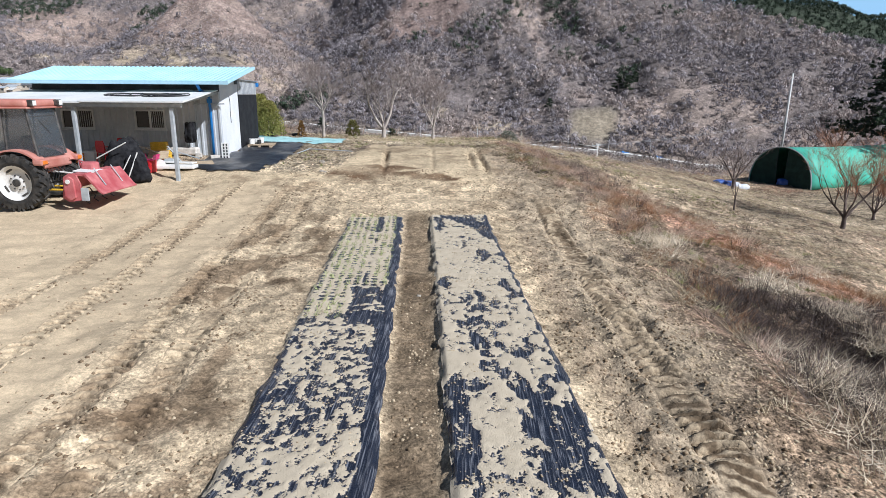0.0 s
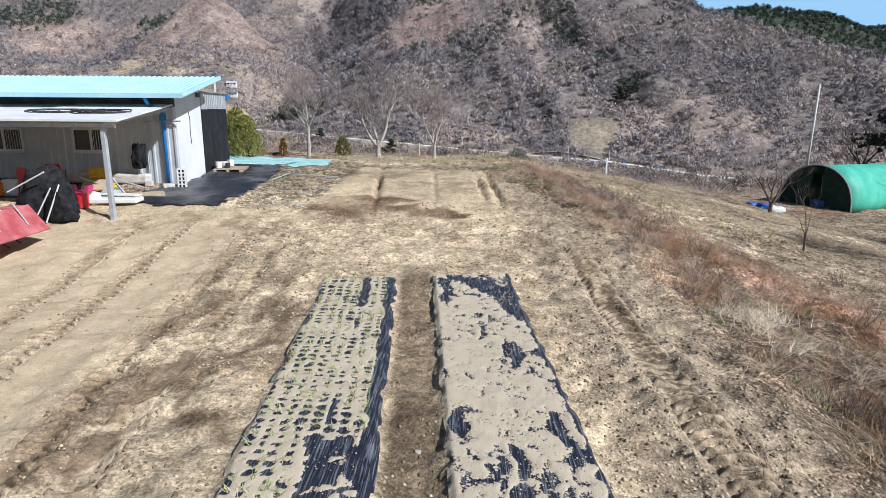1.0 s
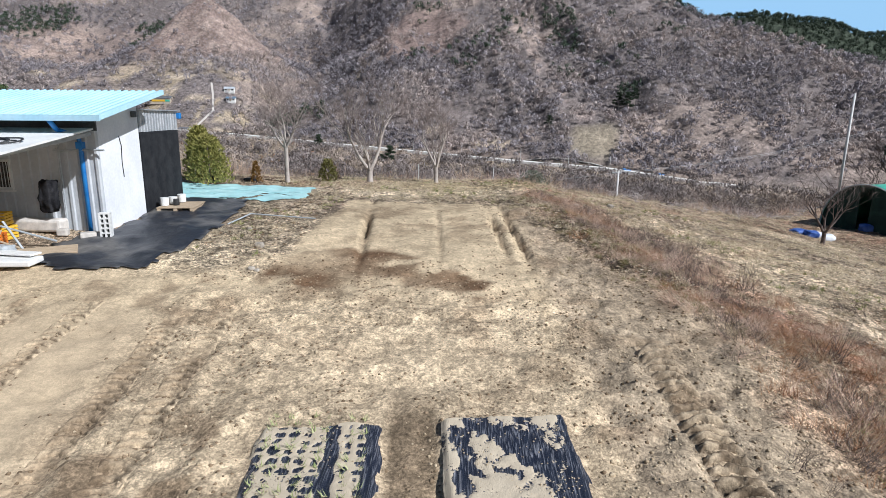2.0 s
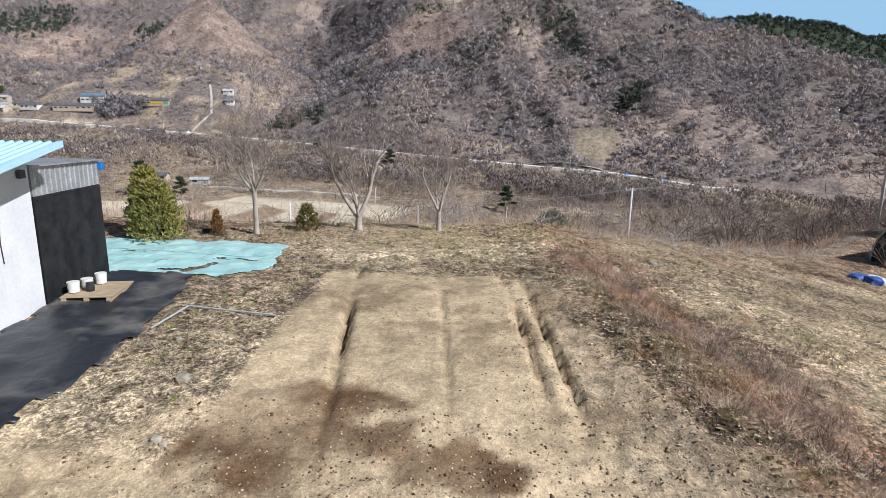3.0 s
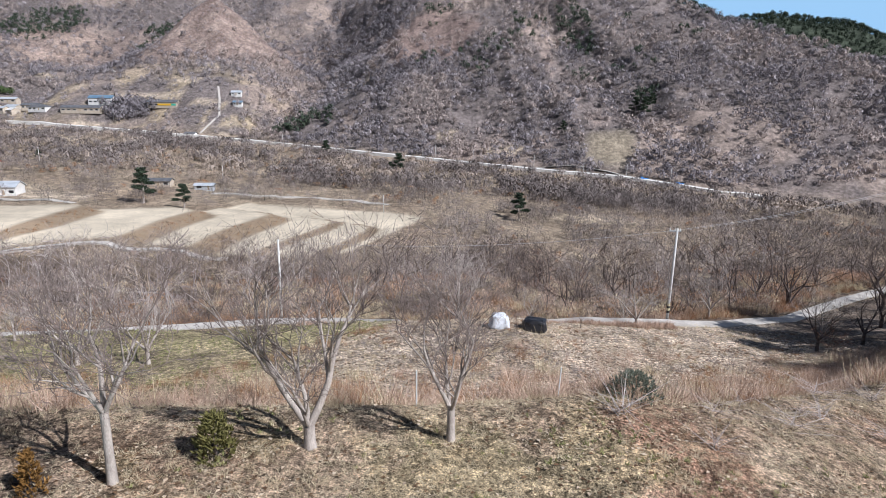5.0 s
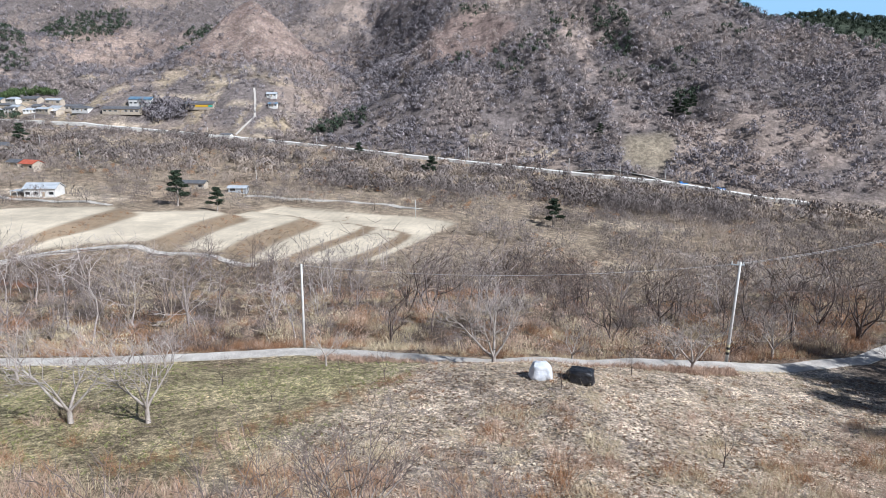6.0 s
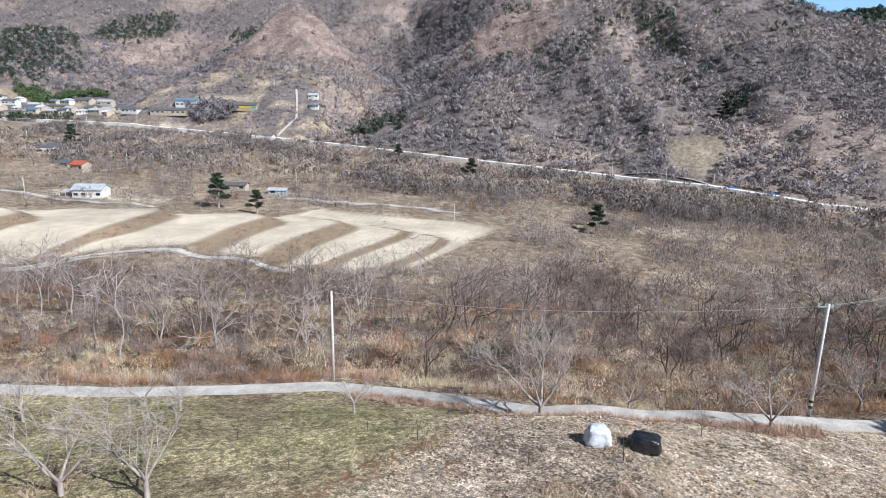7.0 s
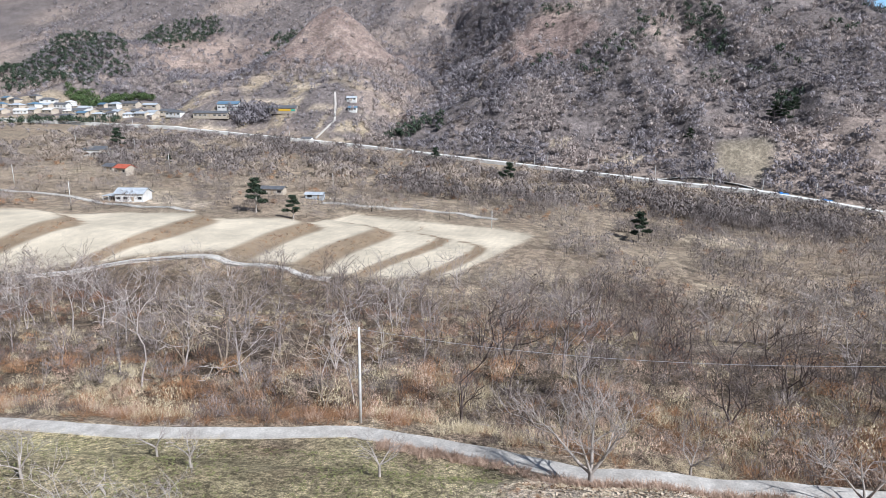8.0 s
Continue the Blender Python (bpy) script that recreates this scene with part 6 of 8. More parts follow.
# ---- mulched beds ----
def film_material():
    m = bpy.data.materials.new("mulch_film_under_soil")
    m.use_nodes = True
    n, l = m.node_tree.nodes, m.node_tree.links
    b = n["Principled BSDF"]
    at = n.new("ShaderNodeAttribute")
    at.attribute_name = "soil"
    tc = n.new("ShaderNodeTexCoord")

    def noise_tex(s, d):
        t = n.new("ShaderNodeTexNoise")
        t.inputs["Scale"].default_value, t.inputs["Detail"].default_value = s, d
        l.new(tc.outputs["Object"], t.inputs[0])
        return t

    def mixed(fac, a, c):
        x = n.new("ShaderNodeMix")
        x.data_type = "RGBA"
        l.new(fac, x.inputs[0])
        for sock, v in ((6, a), (7, c)):
            if hasattr(v, "is_output"):
                l.new(v, x.inputs[sock])
            else:
                x.inputs[sock].default_value = (*v, 1)
        return x.outputs[2]

    fine = noise_tex(30, 5)
    mott = noise_tex(5, 5)
    add = n.new("ShaderNodeMath")
    add.operation = "MULTIPLY_ADD"
    l.new(fine.outputs[0], add.inputs[0])
    add.inputs[1].default_value = 1.0
    l.new(at.outputs["Fac"], add.inputs[2])
    edge = n.new("ShaderNodeMapRange")
    edge.inputs[1].default_value, edge.inputs[2].default_value = 0.95, 1.03
    l.new(add.outputs[0], edge.inputs[0])
    soil = mixed(mott.outputs[0], (0.46, 0.38, 0.27), (0.63, 0.54, 0.40))
    pull = n.new("ShaderNodeMapping")
    pull.inputs["Scale"].default_value = (1, 0.03, 1)
    l.new(tc.outputs["Object"], pull.inputs[0])
    crease = n.new("ShaderNodeTexNoise")
    crease.inputs["Scale"].default_value, crease.inputs["Detail"].default_value = 60, 5
    l.new(pull.outputs[0], crease.inputs[0])
    # pale streaks along the creases stand in for glints on the wrinkled film
    dusty = n.new("ShaderNodeMapRange")
    dusty.inputs[1].default_value, dusty.inputs[2].default_value = 0.50, 0.74
    l.new(crease.outputs[0], dusty.inputs[0])
    film = mixed(dusty.outputs[0], (0.016, 0.020, 0.034), (0.25, 0.255, 0.28))
    l.new(mixed(edge.outputs[0], film, soil), b.inputs["Base Color"])
    r = n.new("ShaderNodeMapRange")
    r.inputs[3].default_value, r.inputs[4].default_value = 0.36, 0.95
    l.new(edge.outputs[0], r.inputs[0])
    l.new(r.outputs[0], b.inputs["Roughness"])
    bp = n.new("ShaderNodeBump")
    bp.inputs["Strength"].default_value, bp.inputs["Distance"].default_value = 0.7, 0.014
    l.new(noise_tex(60, 4).outputs[0], bp.inputs["Height"])
    folds = n.new("ShaderNodeBump")
    folds.inputs["Distance"].default_value = 0.015
    bare = n.new("ShaderNodeMath")
    bare.operation = "SUBTRACT"
    bare.inputs[0].default_value = 0.9
    l.new(edge.outputs[0], bare.inputs[1])
    l.new(bare.outputs[0], folds.inputs["Strength"])
    l.new(crease.outputs[0], folds.inputs["Height"])
    l.new(bp.outputs[0], folds.inputs["Normal"])
    l.new(folds.outputs[0], b.inputs["Normal"])
    return m


M_FILM = film_material()
HOLE = 0.165


def soil_on_film(u, y, left):
    """How much soil lies on the film: over one half is soil."""
    u, y = u + 0.04 * vnoise(u, y, 0.17, 118), y + 0.045 * vnoise(u, y, 0.15, 119)
    s = 0.575 + 0.36 * fbm(u, y * 0.7, 0.085, 120 + left) + 0.16 * fbm(u, y, 0.7, 130 + left)
    a, b = np.abs((u / HOLE) % 1 - 0.5), np.abs((y / HOLE) % 1 - 0.5)
    hole = np.hypot(a, b * 1.15) < 0.28 + 0.16 * vnoise(u, y, 0.2, 117)
    if left:
        planted = step(4.6, 5.1, y)
        s = np.where(planted > 0.5, 0.85 + 0.3 * vnoise(u, y, 0.3, 140) - 0.75 * hole * (vnoise(u, y, 0.3, 141) > -0.45), s - 0.30 * hole * (vnoise(u, y, 0.35, 139) > -0.5))
        s = s - 1.1 * step(0.06, 0.02, np.abs(u - 0.22 + 0.03 * vnoise(u, y, 1, 143)) - 0.07 * vnoise(0 * u, y, 1.1, 144)) * step(6.2, 6.6, y) * (vnoise(u, y, 0.9, 142) > -0.35)
        s = s - 0.8 * step(0.0, 0.06, u - 0.06 + 0.03 * vnoise(u, y, 0.2, 138)) * step(4.2, 4.4, y + 0.08 * vnoise(u, y, 0.2, 137)) * step(6.15, 6.0, y) * step(0.75, 0.3, fbm(u, y, 0.16, 136))
        s = s - 0.9 * step(0.62, 0.66, u + 0.03 * vnoise(u, y, 0.7, 145))
        s = s - 0.5 * step(-0.5, -0.6, u) * (vnoise(u, y, 0.6, 146) > 0.1)
    else:
        s = s + 0.10 + 0.10 * step(5.0, 7.0, y) * step(9.5, 8.5, y)
        tear = 0 * u
        for pu, py, ru, ry in ((1.68, 1.5, 0.17, 1.1), (1.9, 2.45, 0.26, 0.14), (2.0, 4.45, 0.30, 0.20), (2.62, 3.55, 0.32, 0.22), (2.75, 1.2, 0.36, 1.3), (2.45, 2.4, 0.12, 0.4), (2.55, 11.5, 0.28, 0.55), (2.96, 10.6, 0.28, 0.9), (1.78, 11.3, 0.13, 0.7), (2.62, 8.5, 0.16, 0.45), (2.0, 11.9, 0.2, 0.25), (2.3, 5.4, 0.1, 0.4), (2.9, 6.0, 0.14, 0.5), (1.72, 6.4, 0.1, 0.35)):
            tear = np.maximum(tear, step(1.2, 0.7, np.hypot((u - pu) / ru, (y - py) / ry) + 0.55 * fbm(u * 1.2, y * 0.6, 0.20, 147)))
        s = s - 0.40 * tear - 0.35 * tear * step(-0.2, 0.5, fbm(u * 3, y * 0.5, 0.25, 158))
        s = s - 0.7 * step(3.02, 3.08, u) * (vnoise(u, y, 1.2, 149) > -0.5)
        s = s - 0.8 * step(0.18, 0.08, np.abs(u - 2.35 - 0.25 * vnoise(0 * u, y, 2.2, 150))) * (vnoise(u, y, 1.0, 151) > 0.6) * step(-0.2, 0.3, fbm(u * 2, y, 0.12, 159))
    return np.clip(s, 0, 1)


def mulched_bed(u0, u1, left, label):
    us = np.linspace(u0, u1, 62)
    ys = np.concatenate([np.arange(-12, 0, 0.2), np.arange(0, 12, 0.035)])
    us, ys = np.meshgrid(us, ys)
    end = 11.75 + 0.13 * (us + 0.7) + 0.05 * vnoise(us, ys, 0.4, 152)
    yy = -12 + (ys + 12) * (end + 12) / 24.0
    soil = soil_on_film(us, yy, left)
    rim = step(0, 0.07, us - u0) * step(0, 0.07, u1 - us) * step(0, 0.06, end - yy + 0.03)
    z = ground_z(us - 0.075 * yy, yy) + 0.025 + 0.05 * rim + 0.014 * step(0.45, 0.65, soil) + 0.008 * fbm(us, yy, 0.2, 153) + 0.004 * np.sin(us * 60 + 3 * vnoise(us, yy, 0.6, 154)) * (soil < 0.5)
    ny, nx = us.shape
    idx = np.arange(nx * ny).reshape(ny, nx)
    tris = np.concatenate([np.stack([idx[:-1, :-1], idx[:-1, 1:], idx[1:, 1:]], -1).reshape(-1, 3), np.stack([idx[:-1, :-1], idx[1:, 1:], idx[1:, :-1]], -1).reshape(-1, 3)])
    jag = 0.03 * vnoise(us, yy, 0.25, 155) * (1 - rim)
    ob = tri_ob("mulched_bed", np.stack([us - 0.075 * yy + jag, yy, z], -1).reshape(-1, 3), tris, M_FILM)
    ob.data.shade_smooth()
    a = ob.data.attributes.new("soil", "FLOAT", "POINT")
    a.data.foreach_set("value", soil.astype(np.float32).ravel())
    return tagged(ob, label, "planting bed", "mulched beds")


mulched_bed(-0.68, 0.83, 1, "raised bed under black film with soil and planting holes")
mulched_bed(1.55, 3.15, 0, "raised bed under black film mostly buried in soil")
sx, sy = np.meshgrid(np.arange(-0.62, 0.62, HOLE) + HOLE * 0.5, np.arange(4.5, 12.0, HOLE) + HOLE * 0.5)
sx, sy = sx.ravel() + RN.normal(0, 0.015, sx.size), sy.ravel() + RN.normal(0, 0.015, sx.size)
keep = (RN.uniform(0, 1, sx.size) < 0.8) & (np.abs(sx - 0.22) > 0.07) & ~((sx > 0.05) & (sy < 6.1))
sx, sy = sx[keep], sy[keep]
M_SPROUT = mat("onion_sprouts", (0.36, 0.42, 0.17), (0.56, 0.57, 0.30), scale=4, rough=0.8, vary=0.3)
spread_out("onion_sprouts", RN, [tuft(np.random.default_rng(820 + k), 8, 0.13, 0.09, 0.007, 0.5) for k in range(4)], sx - 0.075 * sy, sy, (0.6, 1.2), M_SPROUT, "pale green onion sprouts in the film's planting holes", "seedlings", -0.03, 0.5)


bx, by = scatter(RN, (-2, 3.4), (0, 13), 0.05, lambda x, y: ((bed_u(x, y) > -0.66) & (bed_u(x, y) < 0.62) | (bed_u(x, y) > 1.6) & (bed_u(x, y) < 3.05)) * (y < 11.8 + 0.13 * (bed_u(x, y) + 0.7)) * np.clip(0.22 + 0.3 * fbm(x, y, 0.3, 157), 0, 1))
spread_out("soil_clods", RN, clod_kinds, bx, by, (0.006, 0.018), M_SOIL, "small clods lying on the mulched beds", "soil", -0.035)


# ---- sheets lying on the ground ----
def ground_sheet(name, corners, material, label, lift=0.02, step_size=0.12, wave=0.025, rag=0.12, holes=0.0, seed=0, tears=()):
    """A sheet draped over the ground inside an outline with ragged edges."""
    cx, cy = np.array(corners, float).T
    xs, ys = np.meshgrid(np.arange(cx.min() - 0.2, cx.max() + 0.2, step_size), np.arange(cy.min() - 0.2, cy.max() + 0.2, step_size))
    px, py = xs + rag * vnoise(xs, ys, 0.5, seed), ys + rag * vnoise(xs, ys, 0.5, seed + 1)
    inside = np.zeros(xs.shape, bool)
    for i in range(len(cx)):
        j = i - 1
        hit = (cy[i] > py) != (cy[j] > py)
        with np.errstate(divide="ignore", invalid="ignore"):
            inside ^= hit & (px < (cx[j] - cx[i]) * (py - cy[i]) / (cy[j] - cy[i] + 1e-12) + cx[i])
    if holes:
        inside &= ~((fbm(xs * 0.6, ys * 1.6, 0.9, seed + 2) > 1.05 - holes))
    for tx, ty, rx, ry, lean in tears:
        inside &= np.hypot((xs - tx - lean * (ys - ty)) / rx, (ys - ty) / ry) + 0.35 * fbm(xs, ys, 0.25, seed + 5) > 1
    z = ground_z(xs, ys) + relief(xs, ys) + lift + wave * (0.5 + 0.5 * fbm(xs, ys, 0.7, seed + 3)) + 0.008 * np.abs(fbm(xs * 3, ys, 0.6, seed + 4))
    bm = bmesh.new()
    made = {}
    for i in range(xs.shape[0] - 1):
        for j in range(xs.shape[1] - 1):
            if inside[i, j]:
                ring = []
                for a, b in ((i, j), (i, j + 1), (i + 1, j + 1), (i + 1, j)):
                    if (a, b) not in made:
                        made[a, b] = bm.verts.new((xs[a, b], ys[a, b], z[a, b]))
                    ring.append(made[a, b])
                bm.faces.new(ring)
    ob = part(name, bm, material, None, "", True)
    ob.modifiers.new("thickness", "SOLIDIFY").thickness = 0.006
    return tagged(ob, label, "sheet")


tarp = ground_sheet("tarpaulin", ((-10.6, 27.2), (-8.2, 27.9), (-5.4, 28.1), (-4.7, 27.6), (-4.55, 26.3), (-4.45, 25.0), (-4.7, 24.3), (-6.4, 23.9), (-10.4, 24.2)), M_TARP, "pale teal tarpaulin spread on the ground beside the shed", holes=0.05, seed=160, rag=0.12, step_size=0.05, wave=0.006, tears=((-6.2, 24.75, 0.16, 0.5, 0.55), (-6.75, 24.5, 0.35, 0.09, 0.0), (-5.3, 25.9, 0.3, 0.05, 0.0), (-8.6, 26.1, 0.35, 0.06, 0.0), (-7.4, 25.2, 0.25, 0.05, 0.0)))
M_SEAM = mat("faded_tarpaulin_seam", (0.33, 0.57, 0.58), (0.42, 0.65, 0.65), scale=2, rough=0.55, grain=0.05)
for sy in (26.2,):
    xs = np.arange(-10.0, -4.75, 0.12)
    rows = []
    for side in (-0.012, 0.012):
        ys = sy + side + 0.05 * np.sin(xs * 1.3)
        rows.append(np.stack([xs, ys, ground_z(xs, ys) + relief(xs, ys) + 0.046], -1))
    n = len(xs)
    seam = mesh_ob("seam", np.concatenate(rows).tolist(), [(i, i + 1, n + i + 1, n + i) for i in range(n - 1)], M_SEAM, tarp)
    seam.modifiers.new("thickness", "SOLIDIFY").thickness = 0.006
ground_sheet("plastic_sheet", ((-8.6, 17.3), (-7.2, 16.9), (-5.9, 17.2), (-5.55, 19.5), (-5.6, 21.5), (-5.95, 23.9), (-8.0, 24.0), (-8.0, 19.4), (-8.6, 19.3)), M_TARP_BLACK, "black plastic sheet along the shed wall", seed=170, lift=0.03)


# ---- shed ----
def ribbed(bm, x0, x1, z0, z1, y=0.0, pitch=0.25, depth=0.035, thick=0.05):
    """A wall sheet with upright ribs, facing -y."""
    pts = []
    n = max(1, round((x1 - x0) / pitch))
    w = (x1 - x0) / n
    for i in range(n):
        a = x0 + i * w
        pts += [(a, y), (a + 0.55 * w, y), (a + 0.65 * w, y - depth), (a + 0.9 * w, y - depth)]
    pts += [(x1, y), (x1, y + thick), (x0, y + thick)]
    return prism(pts, z1 - z0, bm, axis=2, start=z0)


def shed():
    s = empty("shed", pose(-8.0, 19.7, 0.72), "low white metal shed with a light blue corrugated roof", "shed")
    wins = ((-3.45, -2.22), (-6.40, -5.08))
    bm = bmesh.new()
    ribbed(bm, -7.4, 0, 0, 1.27)
    ribbed(bm, -7.4, 0, 2.02, 2.72)
    for a, b in ((-7.4, -6.40), (-5.08, -3.45), (-2.22, 0)):
        ribbed(bm, a, b, 1.27, 2.02)
    part("front_wall", bm, M_GREY_PANEL, s, "pale grey ribbed sheet wall")
    # the roof overhang's shadow on the wall, put in as a dark grey strip
    part("upper_band", box((-7.4, -0.01, 2.722), (0, 0.05, 3.14)), M_DARK_BAND, s, "upper wall painted dark grey for the overhang's shadow")
    part("side_wall", prism(((0.055, 0.0), (1.9, 0.0), (1.9, 3.42), (0.055, 3.14)), 0.07, axis=0, start=-0.07), M_WHITE_PANEL, s, "smooth white end wall")
    part("left_wall", prism(((0.055, 0.0), (1.9, 0.0), (1.9, 3.42), (0.055, 3.14)), 0.07, axis=0, start=-7.4), M_WHITE_PANEL, s)
    part("back_wall", box((-7.4, 1.9, 0), (0, 1.96, 3.42)), M_WHITE_PANEL, s)
    part("floor_slab", box((-7.45, -0.08, -0.35), (0.04, 1.98, -0.003)), M_CONCRETE, s)
    pts, n = [], 46
    x0, x1 = -7.75, 0.80
    w = (x1 - x0) / n
    for i in range(n):
        a = x0 + i * w
        pts += [(a, 0), (a + 0.5 * w, 0), (a + 0.62 * w, 0.035), (a + 0.88 * w, 0.035)]
    pts += [(x1, 0), (x1, -0.02), (x0, -0.02)]
    bm = prism(pts, 1.0, axis=1)
    for v in bm.verts:
        t = v.co.y
        v.co = Vector((v.co.x, -1.15 + 3.05 * t, v.co.z + 3.08 + 0.62 * t))
    part("roof", bm, M_ROOF, s, "light blue corrugated metal roof")
    bm = prism(((-1.17, 3.00), (-1.15, 3.12), (1.90, 3.74), (1.90, 3.62)), 0.03, axis=0, start=0.80)
    part("roof_edge", bm, M_ROOF, s)
    part("fascia", box((-7.75, -1.19, 2.98), (0.83, -1.155, 3.115)), M_ROOF, s)
    part("purlin", box((-7.4, -0.9, 2.98), (0.0, -0.82, 3.06)), M_DARK_BAND, s)
    for a, b in wins:
        win = part("window", box((a + 0.05, 0.02, 1.32), (b - 0.05, 0.035, 1.97)), M_GLASS, s, "dark sliding window pane")
        bm = bmesh.new()
        for lo, hi in (((a, -0.05, 1.27), (b, 0.04, 1.33)), ((a, -0.05, 1.96), (b, 0.04, 2.02)), ((a, -0.05, 1.33), (a + 0.06, 0.04, 1.96)), ((b - 0.06, -0.05, 1.33), (b, 0.04, 1.96)),
                       ((a + (b - a) * 0.47, -0.03, 1.33), (a + (b - a) * 0.53, 0.02, 1.96))):
            box(lo, hi, 0.006, bm)
        part("window_frame", bm, M_FRAME, win, "pale window frame")
        part("window_sill", box((a - 0.04, -0.10, 1.22), (b + 0.04, 0.02, 1.265), 0.008), M_FRAME, win)
        for k in range(6):
            x = a + (b - a) * (0.58 + 0.065 * k)
            part("window_bar", tube([(x, -0.02, 1.34), (x, -0.02, 1.95)], 0.008, 5), M_FRAME, win)
    part("downpipe", tube([(-0.36, -1.12, 2.98), (-0.36, -0.9, 2.78), (-0.36, -0.16, 2.60), (-0.36, -0.10, 2.40), (-0.36, -0.10, 0.02)], 0.055, 8), M_BLUE, s, "blue square downpipe", True)
    part("pipe_collar", box((-0.44, -0.18, 2.30), (-0.28, -0.02, 2.46), 0.01), M_BLUE, s)
    part("water_pipe", tube([(-0.92, -0.10, 0.0), (-0.92, -0.10, 2.42)], 0.022, 8), M_STEEL, s)
    part("water_pipe", tube([(-1.05, -0.10, 2.25), (0.22, -0.12, 2.27)], 0.024, 8), M_STEEL, s)
    part("wall_hose", tube([(0.012, 0.95, 2.55), (0.014, 1.02, 2.3), (0.012, 0.98, 1.9), (0.014, 1.0, 1.5)], 0.011, 5), M_HOSE, s, "thin black hose on the white wall")
    part("eave_lamp", box((0.0, 1.62, 3.02), (0.10, 1.78, 3.18), 0.02), M_DARK_BAND, s)
    return s


shed()


def annex():
    s = empty("storage_lean_to", pose(-8.0, 21.72, 0.8), "lean-to wrapped in black cloth with galvanised sheet above", "lean-to")
    part("black_wall", box((-1.6, 0, 0), (0.02, 2.25, 2.52), 0.02), M_BLACK_SHEET, s, "black shade cloth wall")
    bm = bmesh.new()
    ribbed(bm, 0, 2.25, 2.535, 3.12, 0, 0.16, 0.02)
    bmesh.ops.rotate(bm, verts=bm.verts, matrix=Matrix.Rotation(radians(90), 3, "Z"))
    bmesh.ops.translate(bm, verts=bm.verts, vec=(0.0, 0, 0))
    part("tin_wall", bm, M_TIN, s, "galvanised corrugated sheet")
    part("tin_roof", prism(((-0.02, 3.13), (2.35, 3.08), (2.35, 3.11), (-0.02, 3.16)), 1.75, axis=0, start=-1.66), M_TIN, s)
    part("gutter_end", box((-0.02, 2.22, 2.86), (0.12, 2.36, 3.04), 0.02), M_BLUE, s)
    part("base_rail", box((0.025, 0.05, 0.05), (0.06, 1.7, 0.12), 0.008), M_WHITE, s)
    return s


annex()


def awning():
    s = empty("awning", pose(-8.0, 15.7, 0.6), "white sheet awning on grey steel posts before the shed", "awning")
    for a, b, dz in ((-7.4, -3.0, 0.0), (-3.05, 0.42, 0.03)):
        bm = prism(((-0.15, 2.46 + dz), (3.92, 2.84 + dz), (3.92, 2.88 + dz), (-0.15, 2.51 + dz)), b - a, axis=0, start=a)
        for v in bm.verts:
            v.co.x -= 0.11 * v.co.y * (v.co.x > 0.3)
        part("awning_sheet", bm, M_AWNING, s, "slightly dirty white roofing sheet")
    part("front_beam", box((-7.4, -0.02, 2.34), (0.30, 0.06, 2.455), 0.01), M_STEEL, s)
    part("side_beam", prism(((0, 2.36), (3.9, 2.73), (3.9, 2.82), (0, 2.455)), 0.06, axis=0, start=-0.12), M_STEEL, s)
    for x in (-0.06, -3.35, -6.6):
        part("post", box((x - 0.06, -0.0, -0.25), (x + 0.06, 0.12, 2.335), 0.012), M_STEEL, s, "grey steel post")
    return s


awning()


def coil(x, y, z, seed):
    rng = random.Random(seed)
    s = empty("hose", pose(x, y, z, 5.3, 0, 0), "coiled black hose lying on the awning", "hose", "hoses on the awning")
    for k in range(5):
        r, dx = rng.uniform(0.28, 0.5), rng.uniform(-0.35, 0.35)
        pts = [(dx + r * 1.5 * math.cos(a * 0.35), r * math.sin(a * 0.35), 0.02 + 0.012 * k + 0.01 * math.sin(a)) for a in range(19)]
        part("hose_loop", tube(pts, 0.017, 5), M_HOSE, s)
    return s


coil(-8.9, 17.2, 3.28, 1)
coil(-10.4, 17.4, 3.27, 2)


# ---- tractor and tiller ----
def wheel(bm_r, width, lugs):
    """Tyre and rim meshes round the y axis, the tyre of outer radius bm_r."""
    prof = [(0.60, -0.42), (0.72, -0.5), (0.90, -0.46), (0.955, -0.32), (0.965, 0.0), (0.955, 0.32), (0.90, 0.46), (0.72, 0.5), (0.60, 0.42)]
    tyre = bmesh.new()
    rings = []
    n = 40
    for i in range(n):
        a = 2 * math.pi * i / n
        rings.append([tyre.verts.new((bm_r * r * math.cos(a), width * w, bm_r * r * math.sin(a))) for r, w in prof])
    for i in range(n):
        p, q = rings[i], rings[(i + 1) % n]
        for k in range(len(prof) - 1):
            tyre.faces.new((p[k], p[k + 1], q[k + 1], q[k]))
    for i in range(lugs):
        for sgn in (-1, 1):
            a = 2 * math.pi * (i + (0.5 if sgn > 0 else 0)) / lugs
            m = Matrix.Rotation(-a, 4, "Y") @ Matrix.Translation((bm_r * 0.945, sgn * width * 0.24, 0)) @ Matrix.Rotation(radians(38 * sgn), 4, "X")
            box((-0.06 * bm_r, -width * 0.27, -0.030), (0.055 * bm_r, width * 0.27, 0.030), 0, tyre, m)
            m2 = Matrix.Rotation(-a - sgn * 0.0, 4, "Y") @ Matrix.Translation((bm_r * 0.87, sgn * width * 0.47, -0.04)) @ Matrix.Rotation(radians(10), 4, "Y")
            box((-0.10 * bm_r, -0.02, -0.032), (0.09 * bm_r, 0.02, 0.032), 0, tyre, m2)
    return tyre


